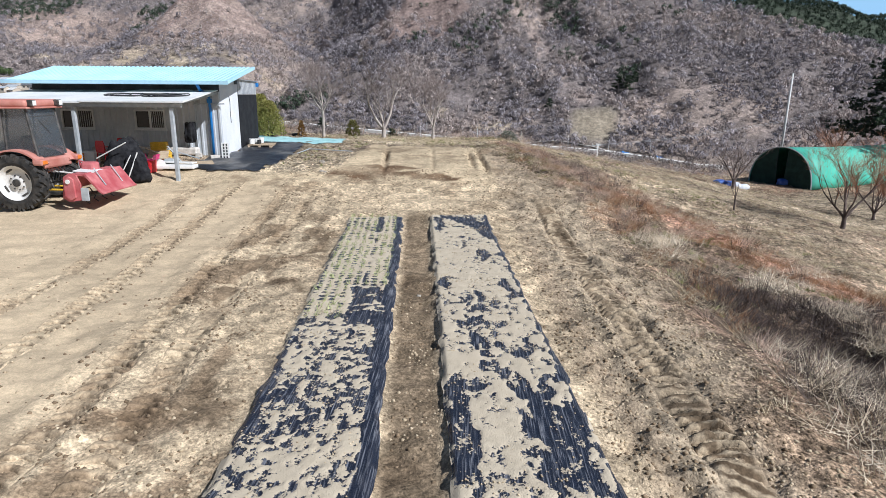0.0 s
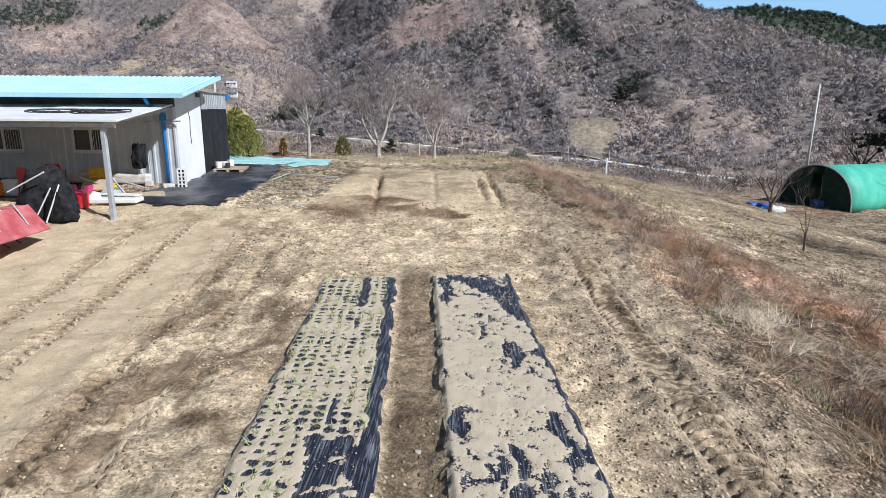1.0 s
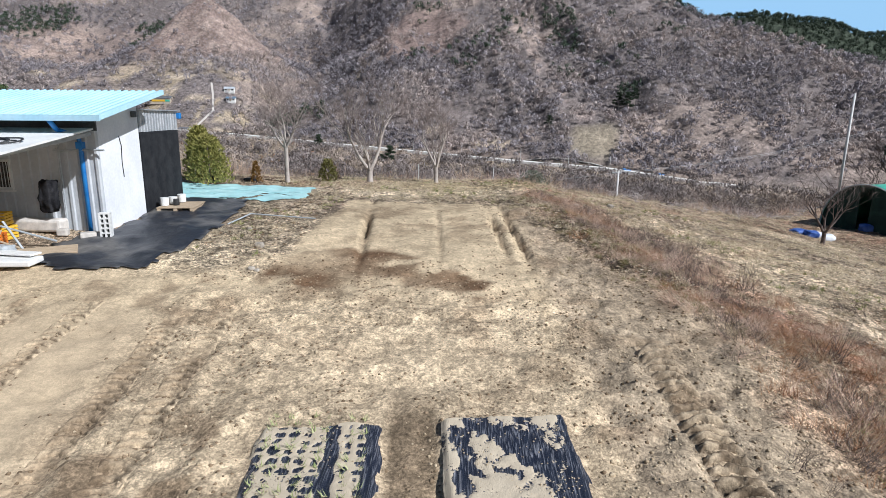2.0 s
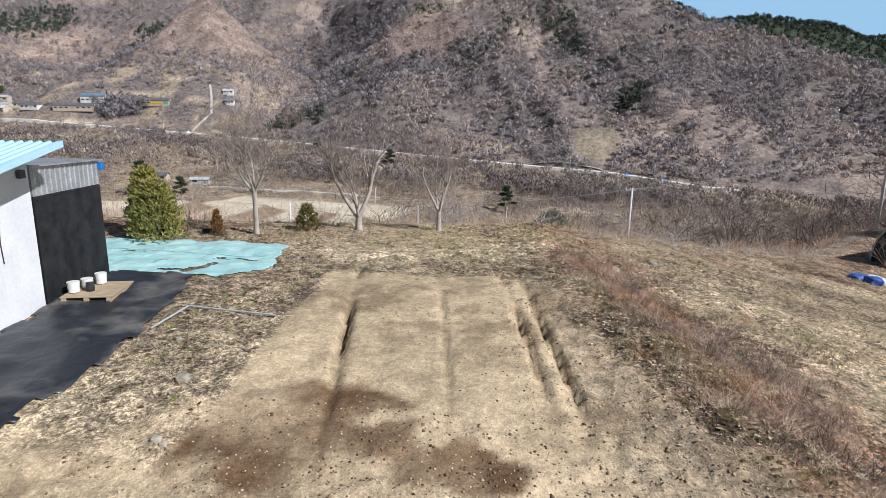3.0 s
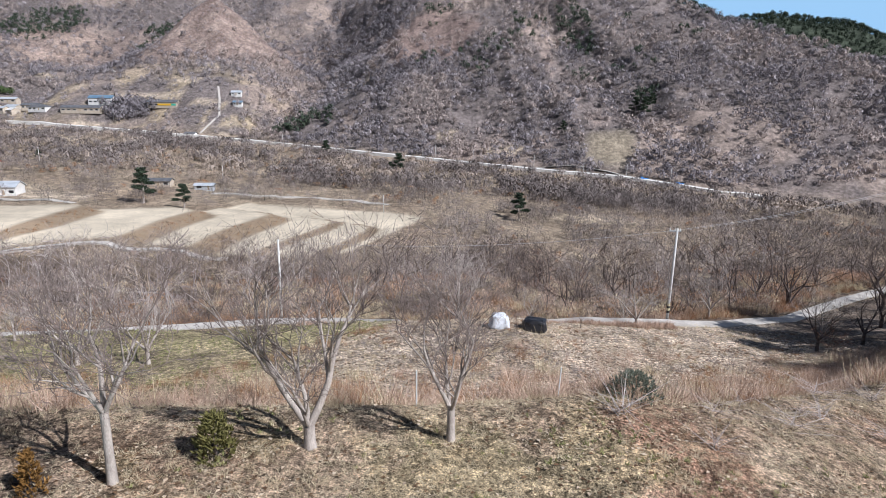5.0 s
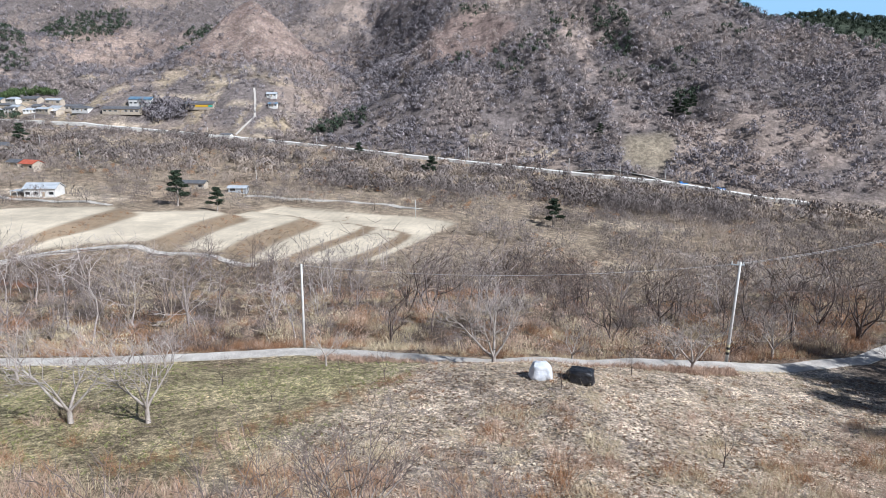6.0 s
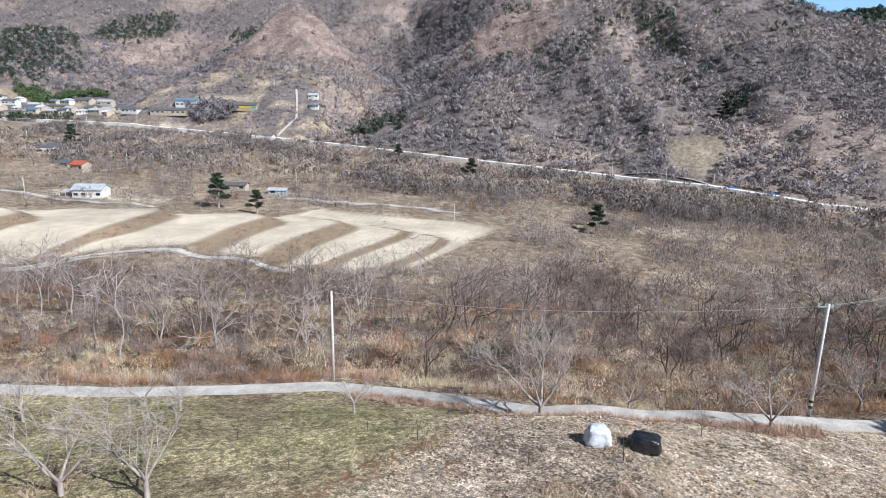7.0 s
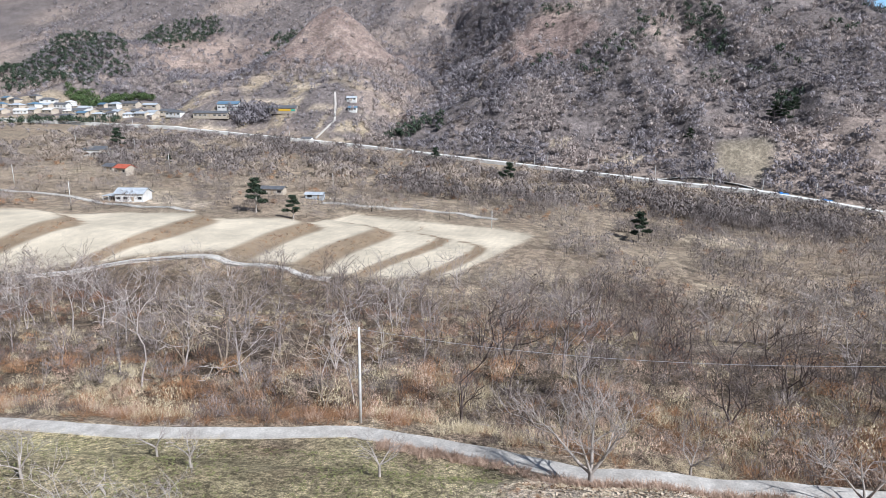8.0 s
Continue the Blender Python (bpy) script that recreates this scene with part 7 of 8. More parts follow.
def disc(radius, depth, y, n=32, inner=0.0):
    bm = bmesh.new()
    pts = [(radius * math.cos(2 * math.pi * i / n), radius * math.sin(2 * math.pi * i / n)) for i in range(n)]
    return prism(pts, depth, bm, axis=1, start=y)


def tractor_wheel(parent, x, y, z, r, width, side, lugs):
    e = part("wheel", wheel(r, width, lugs), M_RUBBER, parent, "dusty lugged rubber tyre")
    e.location = (x, y, z)
    out = side * width * 0.5
    bm = bmesh.new()
    n = 36
    prof = [(0.61, out * 0.94), (0.575, out * 0.86), (0.545, out * 0.55), (0.44, out * 0.20), (0.30, out * 0.16), (0.22, out * 0.35), (0.16, out * 0.42), (0.0, out * 0.42)]
    rings = []
    for i in range(n):
        a = 2 * math.pi * i / n
        rings.append([bm.verts.new((r * q * math.cos(a), w, r * q * math.sin(a))) for q, w in prof[:-1]])
    for i in range(n):
        p, q = rings[i], rings[(i + 1) % n]
        for k in range(len(prof) - 2):
            bm.faces.new((p[k], p[k + 1], q[k + 1], q[k]))
    bm.faces.new([g[-1] for g in rings])
    rim = part("rim", bm, M_RIM, e, "white dished steel rim", True)
    part("hub", disc(r * 0.13, 0.05 * side, out * 0.42), M_IRON, rim)
    for k in range(8):
        a = 2 * math.pi * k / 8 + 0.2
        b = box((-0.016, 0, -0.016), (0.016, 0.03 * side, 0.016))
        bmesh.ops.translate(b, verts=b.verts, vec=(r * 0.25 * math.cos(a), out * 0.30, r * 0.25 * math.sin(a)))
        part("bolt", b, M_IRON, rim)
    for k in range(4):
        a = 2 * math.pi * k / 4 + 0.5
        b = box((-0.10, 0, -0.028), (0.10, 0.012 * side, 0.028), 0.004, None, Matrix.Rotation(-a + math.pi / 2, 4, "Y"))
        bmesh.ops.translate(b, verts=b.verts, vec=(r * 0.47 * math.cos(a), out * 0.37, r * 0.47 * math.sin(a)))
        part("rim_slot", b, M_IRON, rim)
    return e


def tractor():
    g = ground_at(-11, 12)
    t = empty("tractor", pose(-10.87, 12.15, g), "faded red cab tractor with large white-rimmed rear wheels", "tractor")
    tractor_wheel(t, 0, 0.0, 0.80, 0.80, 0.42, -1, 17)
    tractor_wheel(t, 0, 1.45, 0.80, 0.80, 0.42, 1, 17)
    tractor_wheel(t, -2.15, 0.1, 0.46, 0.46, 0.28, -1, 14)
    tractor_wheel(t, -2.15, 1.35, 0.46, 0.46, 0.28, 1, 14)
    part("axle_housing", box((-0.25, 0.2, 0.5), (0.22, 1.25, 0.95), 0.06), M_IRON, t)
    part("gearbox", box((-1.5, 0.45, 0.5), (0.35, 1.0, 1.05), 0.08), M_IRON, t)
    part("bonnet", box((-2.95, 0.38, 0.75), (-1.15, 1.07, 1.55), 0.12), M_TRACTOR, t, "faded red bonnet", True)
    part("front_axle", box((-2.25, 0.2, 0.4), (-2.05, 1.25, 0.54), 0.03), M_IRON, t)
    for y in (-0.16, 1.20):
        pts = [(0.95 * math.cos(radians(a)), 0.80 + 0.92 * math.sin(radians(a))) for a in range(35, 151, 8)]
        outline = pts + [(p[0] * 0.95, 0.80 + (p[1] - 0.80) * 0.95) for p in reversed(pts)]
        part("fender", prism(outline, 0.40, axis=1, start=y), M_CAB, t, "faded red mudguard")
    # cab
    part("cab_floor", box((-1.15, 0.1, 1.02), (0.55, 1.35, 1.16), 0.03), M_CAB, t)
    part("rear_panel", box((0.42, 0.1, 1.16), (0.72, 1.35, 1.46), 0.06), M_CAB, t)
    part("cab_roof", box((-1.30, -0.02, 2.84), (0.52, 1.47, 3.06), 0.08), M_CAB, t, "faded red cab roof", True)
    part("roof_lip", box((-1.34, -0.05, 2.81), (0.56, 1.50, 2.86), 0.02), M_CAB, t)
    for x0, x1, y in ((0.62, 0.40, 0.12), (0.62, 0.40, 1.33), (-0.30, -0.26, 0.12), (-0.30, -0.26, 1.33), (-1.18, -1.05, 0.12), (-1.18, -1.05, 1.33)):
        part("cab_post", tube([(x0, y, 1.2), (x1, y, 2.83)], 0.032, 6), M_IRON, t)
    glass = M_CABGLASS
    part("side_glass", prism(((-0.25, 1.22), (0.56, 1.22), (0.38, 2.80), (-0.22, 2.80)), 0.012, axis=1, start=0.11), glass, t, "dusty cab side window")
    part("side_glass", prism(((-1.12, 1.22), (-0.33, 1.22), (-0.30, 2.80), (-1.02, 2.80)), 0.012, axis=1, start=0.11), glass, t)
    part("side_glass", prism(((-1.12, 1.22), (0.56, 1.22), (0.38, 2.80), (-1.02, 2.80)), 0.012, axis=1, start=1.34), glass, t)
    part("rear_glass", prism(((0.60, 1.48), (0.615, 1.48), (0.405, 2.80), (0.39, 2.80)), 1.14, axis=1, start=0.155), glass, t, "dusty cab rear window")
    part("rear_glass_bar", tube([(0.575, 0.18, 1.60), (0.43, 0.18, 2.60), (0.43, 1.27, 2.60), (0.575, 1.27, 1.60)], 0.014, 5), M_IRON, t)
    part("wiper", tube([(0.45, 0.5, 2.5), (0.53, 0.85, 2.1)], 0.012, 5), M_IRON, t)
    part("seat", box((-0.55, 0.45, 1.16), (-0.05, 0.98, 1.55), 0.06), M_HOSE, t)
    part("seat_back", box((-0.12, 0.47, 1.5), (0.02, 0.96, 2.05), 0.05), M_HOSE, t)
    part("door_handle", tube([(-0.60, 0.06, 1.55), (-0.30, 0.06, 1.70)], 0.014, 5), M_IRON, t)
    for y in (0.16, 1.28):
        lamp = part("work_lamp", box((0.50, y - 0.09, 2.88), (0.66, y + 0.09, 3.05), 0.03), M_IRON, t, "black work lamp")
        part("lens", box((0.662, y - 0.07, 2.90), (0.672, y + 0.07, 3.03), 0.004), M_WHITE, lamp)
    for y in (-0.05, 1.5):
        lamp = part("tail_lamp", box((0.56, y - 0.12, 1.28), (0.86, y + 0.12, 1.46), 0.05), M_CAB, t)
        part("lens", box((0.862, y - 0.09, 1.32), (0.875, y + 0.09, 1.42), 0.004), M_ORANGE, lamp)
    # three-point linkage and hoses
    for y in (0.38, 1.07):
        part("lower_link", tube([(0.2, y, 0.55), (1.05, y - 0.04, 0.55)], 0.03, 6), M_YELLOW, t)
        part("lift_arm", tube([(0.15, y, 1.15), (0.55, y, 1.1), (0.7, y, 0.6)], 0.028, 6), M_IRON, t)
    part("top_link", tube([(0.3, 0.72, 1.05), (1.1, 0.72, 0.98)], 0.026, 6), M_RIM, t)
    part("drawbar", box((0.1, 0.62, 0.35), (0.75, 0.82, 0.45), 0.01), M_IRON, t)
    for k in range(7):
        y = 0.35 + 0.12 * k
        pts = [(0.36, y, 1.05), (0.55, y - 0.02, 1.18 + 0.03 * (k % 3)), (0.78, y + 0.03, 1.02), (0.72, y, 0.78), (0.5, y + 0.02, 0.7)]
        part("hydraulic_hose", tube(pts, 0.012, 5), M_HOSE, t)
    return t


def cab_glass():
    m = bpy.data.materials.new("dusty_cab_glass")
    m.use_nodes = True
    b = m.node_tree.nodes["Principled BSDF"]
    b.inputs["Base Color"].default_value = (0.55, 0.58, 0.6, 1)
    b.inputs["Transmission Weight"].default_value, b.inputs["Roughness"].default_value, b.inputs["IOR"].default_value = 0.92, 0.12, 1.2
    return m


M_CABGLASS = cab_glass()
tractor()


def tiller():
    g = ground_at(-9.4, 12.9)
    t = empty("rotary_tiller", pose(-9.5, 12.0, g), "dull red rotary tiller mounted behind the tractor", "tiller")
    part("hood", prism([(0.0, 0.55), (0.05, 0.86), (0.24, 1.02), (0.55, 1.0), (0.72, 0.86), (0.70, 0.82), (0.54, 0.94), (0.25, 0.96), (0.10, 0.83), (0.05, 0.55)], 1.75, axis=1, start=0.05), M_RED, t, "dull red curved hood")
    part("rear_board", prism([(0.56, 0.99), (0.95, 0.50), (1.05, 0.44), (1.06, 0.47), (0.98, 0.54), (0.60, 1.03)], 1.78, axis=1, start=0.03), M_RED, t, "scratched red rear levelling board")
    for y in (0.0, 1.80):
        part("side_plate", prism([(-0.08, 0.32), (0.0, 0.92), (0.16, 1.02), (0.36, 0.98), (0.46, 0.72), (0.44, 0.28), (0.1, 0.22)], 0.05, axis=1, start=y), M_RED, t, "red side plate with gear case")
    part("gear_case", prism([(0.03, 0.40), (0.06, 0.84), (0.18, 0.94), (0.30, 0.86), (0.32, 0.36), (0.2, 0.28)], 0.07, axis=1, start=-0.075), M_RED, t)
    part("case_cap", disc(0.06, -0.03, -0.078, 20), M_RIM, t).location = (0.17, 0, 0.80)
    part("gear_head", box((0.05, 0.72, 0.95), (0.45, 1.08, 1.25), 0.07), M_RED, t)
    part("mast", tube([(0.0, 0.9, 0.9), (-0.05, 0.9, 1.28), (0.2, 0.9, 1.2)], 0.035, 6), M_RED, t)
    part("rotor", tube([(0.36, 0.08, 0.36), (0.36, 1.78, 0.36)], 0.06, 10), M_IRON, t)
    for k in range(12):
        a, y = k * 2.1, 0.16 + 0.14 * k
        part("blade", tube([(0.36, y, 0.36), (0.36 + 0.2 * math.cos(a), y, 0.36 + 0.2 * math.sin(a)), (0.36 + 0.27 * math.cos(a + 0.5), y + 0.06, 0.36 + 0.27 * math.sin(a + 0.5))], 0.018, 5), M_IRON, t)
    part("skid_plate", box((0.44, 0.0, 0.26), (0.66, 0.03, 0.62), 0.01), M_STEEL, t)
    for y in (0.45, 1.30):
        part("spring_rod", tube([(0.62, y, 1.12), (0.92, y, 0.64)], 0.016, 6), M_STEEL, t)
    part("board", box((0.08, 0.25, 1.045), (0.62, 0.95, 1.075), 0.006, None, pose(0, 0, 0, 0, 4, 8)), M_WHITE, t, "pale worn board lying across the hood")
    return t


tiller()


# ---- things under the awning ----
def chair(x, y, turn):
    s = empty("plastic_chair", pose(x, y, ground_at(x, y), 0, 0, turn), "red plastic stacking chair under the awning", "chair", "red chairs")
    part("seat", box((-0.22, -0.22, 0.42), (0.22, 0.22, 0.45), 0.015), M_CHAIR, s)
    part("backrest", prism([(-0.20, 0.46), (0.20, 0.46), (0.23, 0.72), (0.17, 0.88), (-0.17, 0.88), (-0.23, 0.72)], 0.03, axis=1, start=0.2), M_CHAIR, s)
    for a, b in ((-1, -1), (1, -1), (-1, 1), (1, 1)):
        part("leg", tube([(0.19 * a, 0.19 * b, 0.42), (0.24 * a, 0.25 * b, 0.0)], [0.022, 0.017], 6), M_CHAIR, s)
    for a in (-1, 1):
        part("armrest", tube([(0.22 * a, 0.20, 0.66), (0.25 * a, -0.15, 0.66), (0.22 * a, -0.2, 0.44)], 0.018, 6), M_CHAIR, s)
    return s


chair(-11.6, 17.7, 160)
chair(-11.15, 18.2, 200)


def crate(x, y, z, size, material, label, turn=0, ribs=4):
    w, d, h = size
    s = empty("crate", pose(x, y, z, 0, 0, turn), label, "crate")
    part("base", box((-w / 2, -d / 2, 0), (w / 2, d / 2, 0.02), 0.004), material, s)
    for sgn in (-1, 1):
        for k in range(ribs):
            z0 = 0.025 + k * (h - 0.02) / ribs
            part("slat", box((-w / 2, sgn * d / 2 - 0.008, z0), (w / 2, sgn * d / 2 + 0.008, z0 + (h / ribs) * 0.72), 0.003), material, s)
            part("slat", box((sgn * w / 2 - 0.008, -d / 2 + 0.01, z0), (sgn * w / 2 + 0.008, d / 2 - 0.01, z0 + (h / ribs) * 0.72), 0.003), material, s)
    return s


gz = lambda x, y: ground_at(x, y)
crate(-12.75, 17.7, gz(-12.75, 17.7), (0.75, 0.45, 0.40), M_ORANGE, "orange plastic harvest crate on the ground", 5)
crate(-9.95, 18.3, gz(-9.95, 18.3), (0.6, 0.42, 0.30), M_ORANGE, "orange plastic crate among boards", 20)
crate(-10.1, 18.9, gz(-10.1, 18.9) + 0.02, (0.55, 0.4, 0.34), M_YELLOW, "yellow plastic crate in the heap by the wall", -15)
crate(-10.15, 18.85, gz(-10.1, 18.9) + 0.37, (0.55, 0.4, 0.30), M_YELLOW, "yellow plastic crate stacked on another crate", 12)


def solid(name, bm, material, m, label, category, group=""):
    ob = part(name, bm, material)
    ob.matrix_world = m
    return tagged(ob, label, category, group)


def lumpy(name, x, y, size, material, label, category, seed, turn=0.0, rough_amp=0.18, flat=0.0, lift=0.0, taper=0.0):
    """A soft heap or sack: a rounded box with folds, resting on the ground."""
    bm = bmesh.new()
    bmesh.ops.create_icosphere(bm, subdivisions=4, radius=1.0)
    for v in bm.verts:
        c = v.co
        q = Vector([math.copysign(abs(k) ** 0.62, k) for k in c])
        n1 = noise.fractal(c * 1.6 + Vector((seed, 0, 0)), 1.0, 2.0, 4)
        n2 = abs(noise.noise(c * 4.2 + Vector((0, seed, 0))))
        q *= 1 + rough_amp * n1 - 0.10 * n2
        t = 1 - taper * max(0.0, q.z + 0.2)
        v.co = Vector((q.x * size[0] / 2 * t, q.y * size[1] / 2 * t, max(q.z, -0.8) * size[2] / 2 + 0.4 * size[2]))
    ob = part(name, bm, material, None, "", True)
    ob.matrix_world = pose(x, y, ground_at(x, y) - 0.02 + lift, 0, 0, turn)
    return tagged(ob, label, category)


def board(x, y, z, size, material, label, turn=0, tip=0, roll=0, name="board"):
    return solid(name, box((-size[0] / 2, -size[1] / 2, 0), (size[0] / 2, size[1] / 2, size[2]), min(size) * 0.2), material, pose(x, y, z, tip, roll, turn), label, name)


# netting propped in a heap with pale poles leaning on it
lumpy("netting", -9.9, 15.9, (1.5, 0.9, 1.45), M_NET, "heap of black netting under the awning", "netting", 3.1, 10, 0.3, taper=0.35)
lumpy("netting", -9.35, 15.55, (0.9, 0.5, 1.0), M_NET, "black netting hanging over poles", "netting", 5.7, -20, 0.25, taper=0.2)
for (a, b), r in ((((-9.55, 15.25, 0.52), (-9.15, 15.35, 1.50)), 0.020), (((-9.85, 15.2, 0.52), (-9.35, 15.3, 1.42)), 0.018), (((-10.5, 15.3, 1.30), (-9.5, 15.35, 1.82)), 0.020)):
    tagged(part("pole", tube([a, b], r, 8), M_WHITE), "pale thin pole leaning on black netting", "pole", "poles on the netting")
tagged(solid("basin", prism([(0.20, 0.0), (0.24, 0.17), (0.26, 0.17), (0.22, -0.012), (-0.22, -0.012), (-0.26, 0.17), (-0.24, 0.17), (-0.20, 0.0)], 0.44, axis=1, start=-0.22), M_PINK, pose(-9.35, 16.5, gz(-9.35, 16.5) + 0.45), "magenta plastic basin on a red bin", "basin"))
solid("bin", tube([(0, 0, 0), (0, 0, 0.42)], [0.17, 0.21], 18), M_CHAIR, pose(-9.35, 16.5, gz(-9.35, 16.5) + 0.01), "red plastic bin beside the netting", "bin")
solid("wheel_rim", disc(0.19, 0.06, 0.0, 28), M_WHITE, pose(-9.15, 16.75, gz(-9.15, 16.75) + 0.20, 0, 0, 20), "white round wheel lying by the boards", "wheel")
board(-8.75, 17.0, gz(-8.75, 17.0) + 0.03, (1.5, 0.55, 0.12), M_WHITE, "white plank lying under the awning's edge", 6)
board(-8.95, 17.35, gz(-8.95, 17.35) + 0.16, (1.7, 0.3, 0.04), M_WHITE, "white thin board on a plank", -8)
board(-8.35, 17.9, gz(-8.35, 17.9) + 0.03, (1.2, 0.5, 0.06), M_WOOD, "weathered grey board leaning low", 30, 8)
board(-9.65, 17.7, gz(-9.65, 17.7) + 0.35, (0.7, 0.5, 0.03), M_WOOD, "tilted plywood piece on the heap", 15, 30)
for k, (x, y, l, turn, tip) in enumerate(((-9.4, 17.8, 1.3, 20, 25), (-9.2, 18.1, 1.1, -30, 35), (-9.7, 18.0, 1.4, 60, 30), (-9.0, 18.3, 1.2, 10, 18))):
    board(x, y, gz(x, y) + 0.30, (l, 0.05, 0.035), (M_WOOD, M_STEEL)[k % 2], "thin lath in the junk heap", turn, 0, tip, "lath")
lumpy("sack", -9.15, 17.6, (0.55, 0.4, 0.35), M_STEEL, "grey stuffed sack among the boards", "sack", 9.3)
board(-12.2, 17.75, gz(-12.2, 17.75), (0.5, 0.35, 0.5), M_WHITE, "white foam box on the ground", 0, 0, 0, "foam_box")
lumpy("dark_bundle", -9.1, 19.3, (0.4, 0.35, 0.9), M_NET, "dark cloth bundle hanging against the wall", "bundle", 2.2, 0, 0.3, lift=0.6)
board(-11.0, 19.45, gz(-11, 19.45) + 0.02, (4.2, 0.4, 0.30), M_CONCRETE, "low concrete ledge along the shed wall", 0, 0, 0, "ledge")


def breeze_block(x, y):
    z = ground_at(x, y)
    s = empty("vent_block", pose(x, y, z, 0, 0, 12), "white pierced block standing by the shed corner", "block")
    bm = bmesh.new()
    for k in range(3):
        box((-0.13 + 0.11 * k, -0.08, 0), (-0.09 + 0.11 * k, 0.08, 0.62), 0, bm)
    for k in range(6):
        box((-0.13, -0.078, 0.12 * k), (0.13, 0.078, 0.12 * k + 0.035), 0, bm)
    part("grid", bm, M_WHITE, s)
    part("back", box((-0.128, 0.03, 0.002), (0.128, 0.06, 0.618)), M_DARK_BAND, s)
    return s


breeze_block(-7.75, 19.25)
board(-8.15, 19.15, gz(-8.15, 19.15), (0.35, 0.25, 0.14), M_CONCRETE, "grey concrete piece by the downpipe", 30, 0, 0, "concrete_block")
board(-8.8, 19.2, gz(-8.8, 19.2), (0.25, 0.2, 0.18), M_CONCRETE, "grey concrete foot under the water pipe", 10, 0, 0, "concrete_block")


def pallet(x, y, turn):
    z = ground_at(x, y) + 0.03
    s = empty("pallet", pose(x, y, z, 0, 0, turn), "weathered wooden pallet on the black sheet", "pallet")
    for k in range(3):
        part("bearer", box((-0.5 + 0.45 * k, -0.6, 0), (-0.4 + 0.45 * k, 0.6, 0.10), 0.006), M_WOOD, s)
    for k in range(8):
        part("slat", box((-0.52, -0.60 + 0.152 * k, 0.102), (0.52, -0.60 + 0.152 * k + 0.135, 0.125), 0.004), M_WOOD, s)
    return s


pallet(-7.36, 22.45, 8)
for x, y, h in ((-7.70, 22.15, 0.22), (-7.62, 22.5, 0.20), (-7.52, 22.85, 0.23)):
    tagged(part("bucket", tube([(x, y, gz(-7, 22.75) + 0.16), (x, y, gz(-7, 22.75) + 0.16 + h)], [0.11, 0.125], 14), M_WHITE), "white plastic bucket on the pallet", "bucket", "buckets on the pallet")
tagged(part("can", tube([(-7.42, 22.28, gz(-7, 22.75) + 0.16), (-7.42, 22.28, gz(-7, 22.75) + 0.33)], 0.085, 12), M_HOSE), "small black can on the pallet", "can")
for a, b in (((-5.15, 21.85), (-3.2, 21.55)), ((-5.1, 21.8), (-5.35, 20.75))):
    tagged(part("stake", tube([(*a, gz(*a) + 0.05), (*b, gz(*b) + 0.05)], 0.02, 6), M_STEEL), "pale metal stake lying on dry grass", "stake", "stakes on the grass")
for k, (x, y, r) in enumerate(((-3.9, 18.9, 0.10), (-3.55, 17.3, 0.07), (-3.4, 17.2, 0.05), (-4.6, 20.3, 0.05), (0.8, 6.0, 0.035), (5.1, 27.5, 0.09), (6.9, 29.8, 0.12))):
    lumpy("stone", x, y, (2.2 * r, 1.8 * r, 1.4 * r), M_STONE, "pale stone lying on the ground", "stone", 20 + k)
lumpy("dark_sack", -8.9, 28.6, (0.5, 0.35, 0.3), M_SACK_B, "black plastic bundle on bare earth", "bundle", 31)
lumpy("dark_sack", -7.7, 29.3, (0.45, 0.3, 0.2), M_SACK_B, "black plastic scrap on bare earth", "bundle", 33)


# ---- the shelter, sacks and leaning pole to the side ----
def shelter():
    g = ground_at(25.8, 43.4) - 0.12
    s = empty("shelter", pose(25.8, 43.4, g, 0, 0, -58), "low green fabric arched shelter with an open dark end", "shelter")
    n, L, R, Hh = 20, 17.0, 2.5, 2.95
    arch = [(R * math.cos(math.pi * i / n), Hh * math.sin(math.pi * i / n) ** 0.85) for i in range(n + 1)]
    inner = [(p[0] * 0.985, p[1] * 0.985) for p in reversed(arch)]
    bm = bmesh.new()
    rows = []
    for j in range(9):
        y = L * j / 8
        dip = -0.10 * math.sin(math.pi * j / 8) - 0.03 * (j % 2)
        rows.append([bm.verts.new((x, y, max(0, z * (1 + 0.3 * dip)) - 0.02 * y)) for x, z in arch])
    for a, b in zip(rows, rows[1:]):
        for i in range(n):
            bm.faces.new((a[i], a[i + 1], b[i + 1], b[i]))
    cover_ob = part("cover", bm, M_GREEN_TUNNEL, s, "green fabric cover", True)
    cover_ob.modifiers.new("thickness", "SOLIDIFY").thickness = 0.03
    for y in (0.0, L):
        part("hoop", tube([(x, y, z - 0.02 * y) for x, z in arch], 0.045, 6), M_STEEL, s)
    bm = prism([(x, z - 0.02 * L) for x, z in arch], 0.03, axis=1, start=L - 0.06)
    part("end_wall", bm, M_DARK_INSIDE, s, "dark net end wall")
    side = [p for p in arch if p[0] > 1.1] + [(1.1, 0)]
    # side nets, widened towards the middle in place of the shade inside
    part("front_net", prism([(R, 0)] + [p for p in arch if p[0] > 0.3][1:] + [(0.3, 0)], 0.03, axis=1, start=0.08), M_DARK_INSIDE, s, "dark net widened over the opening to stand in for its dark inside")
    part("front_net", prism([p for p in arch if p[0] < -0.3] + [(-0.3, 0)], 0.03, axis=1, start=0.08), M_DARK_INSIDE, s)
    return s


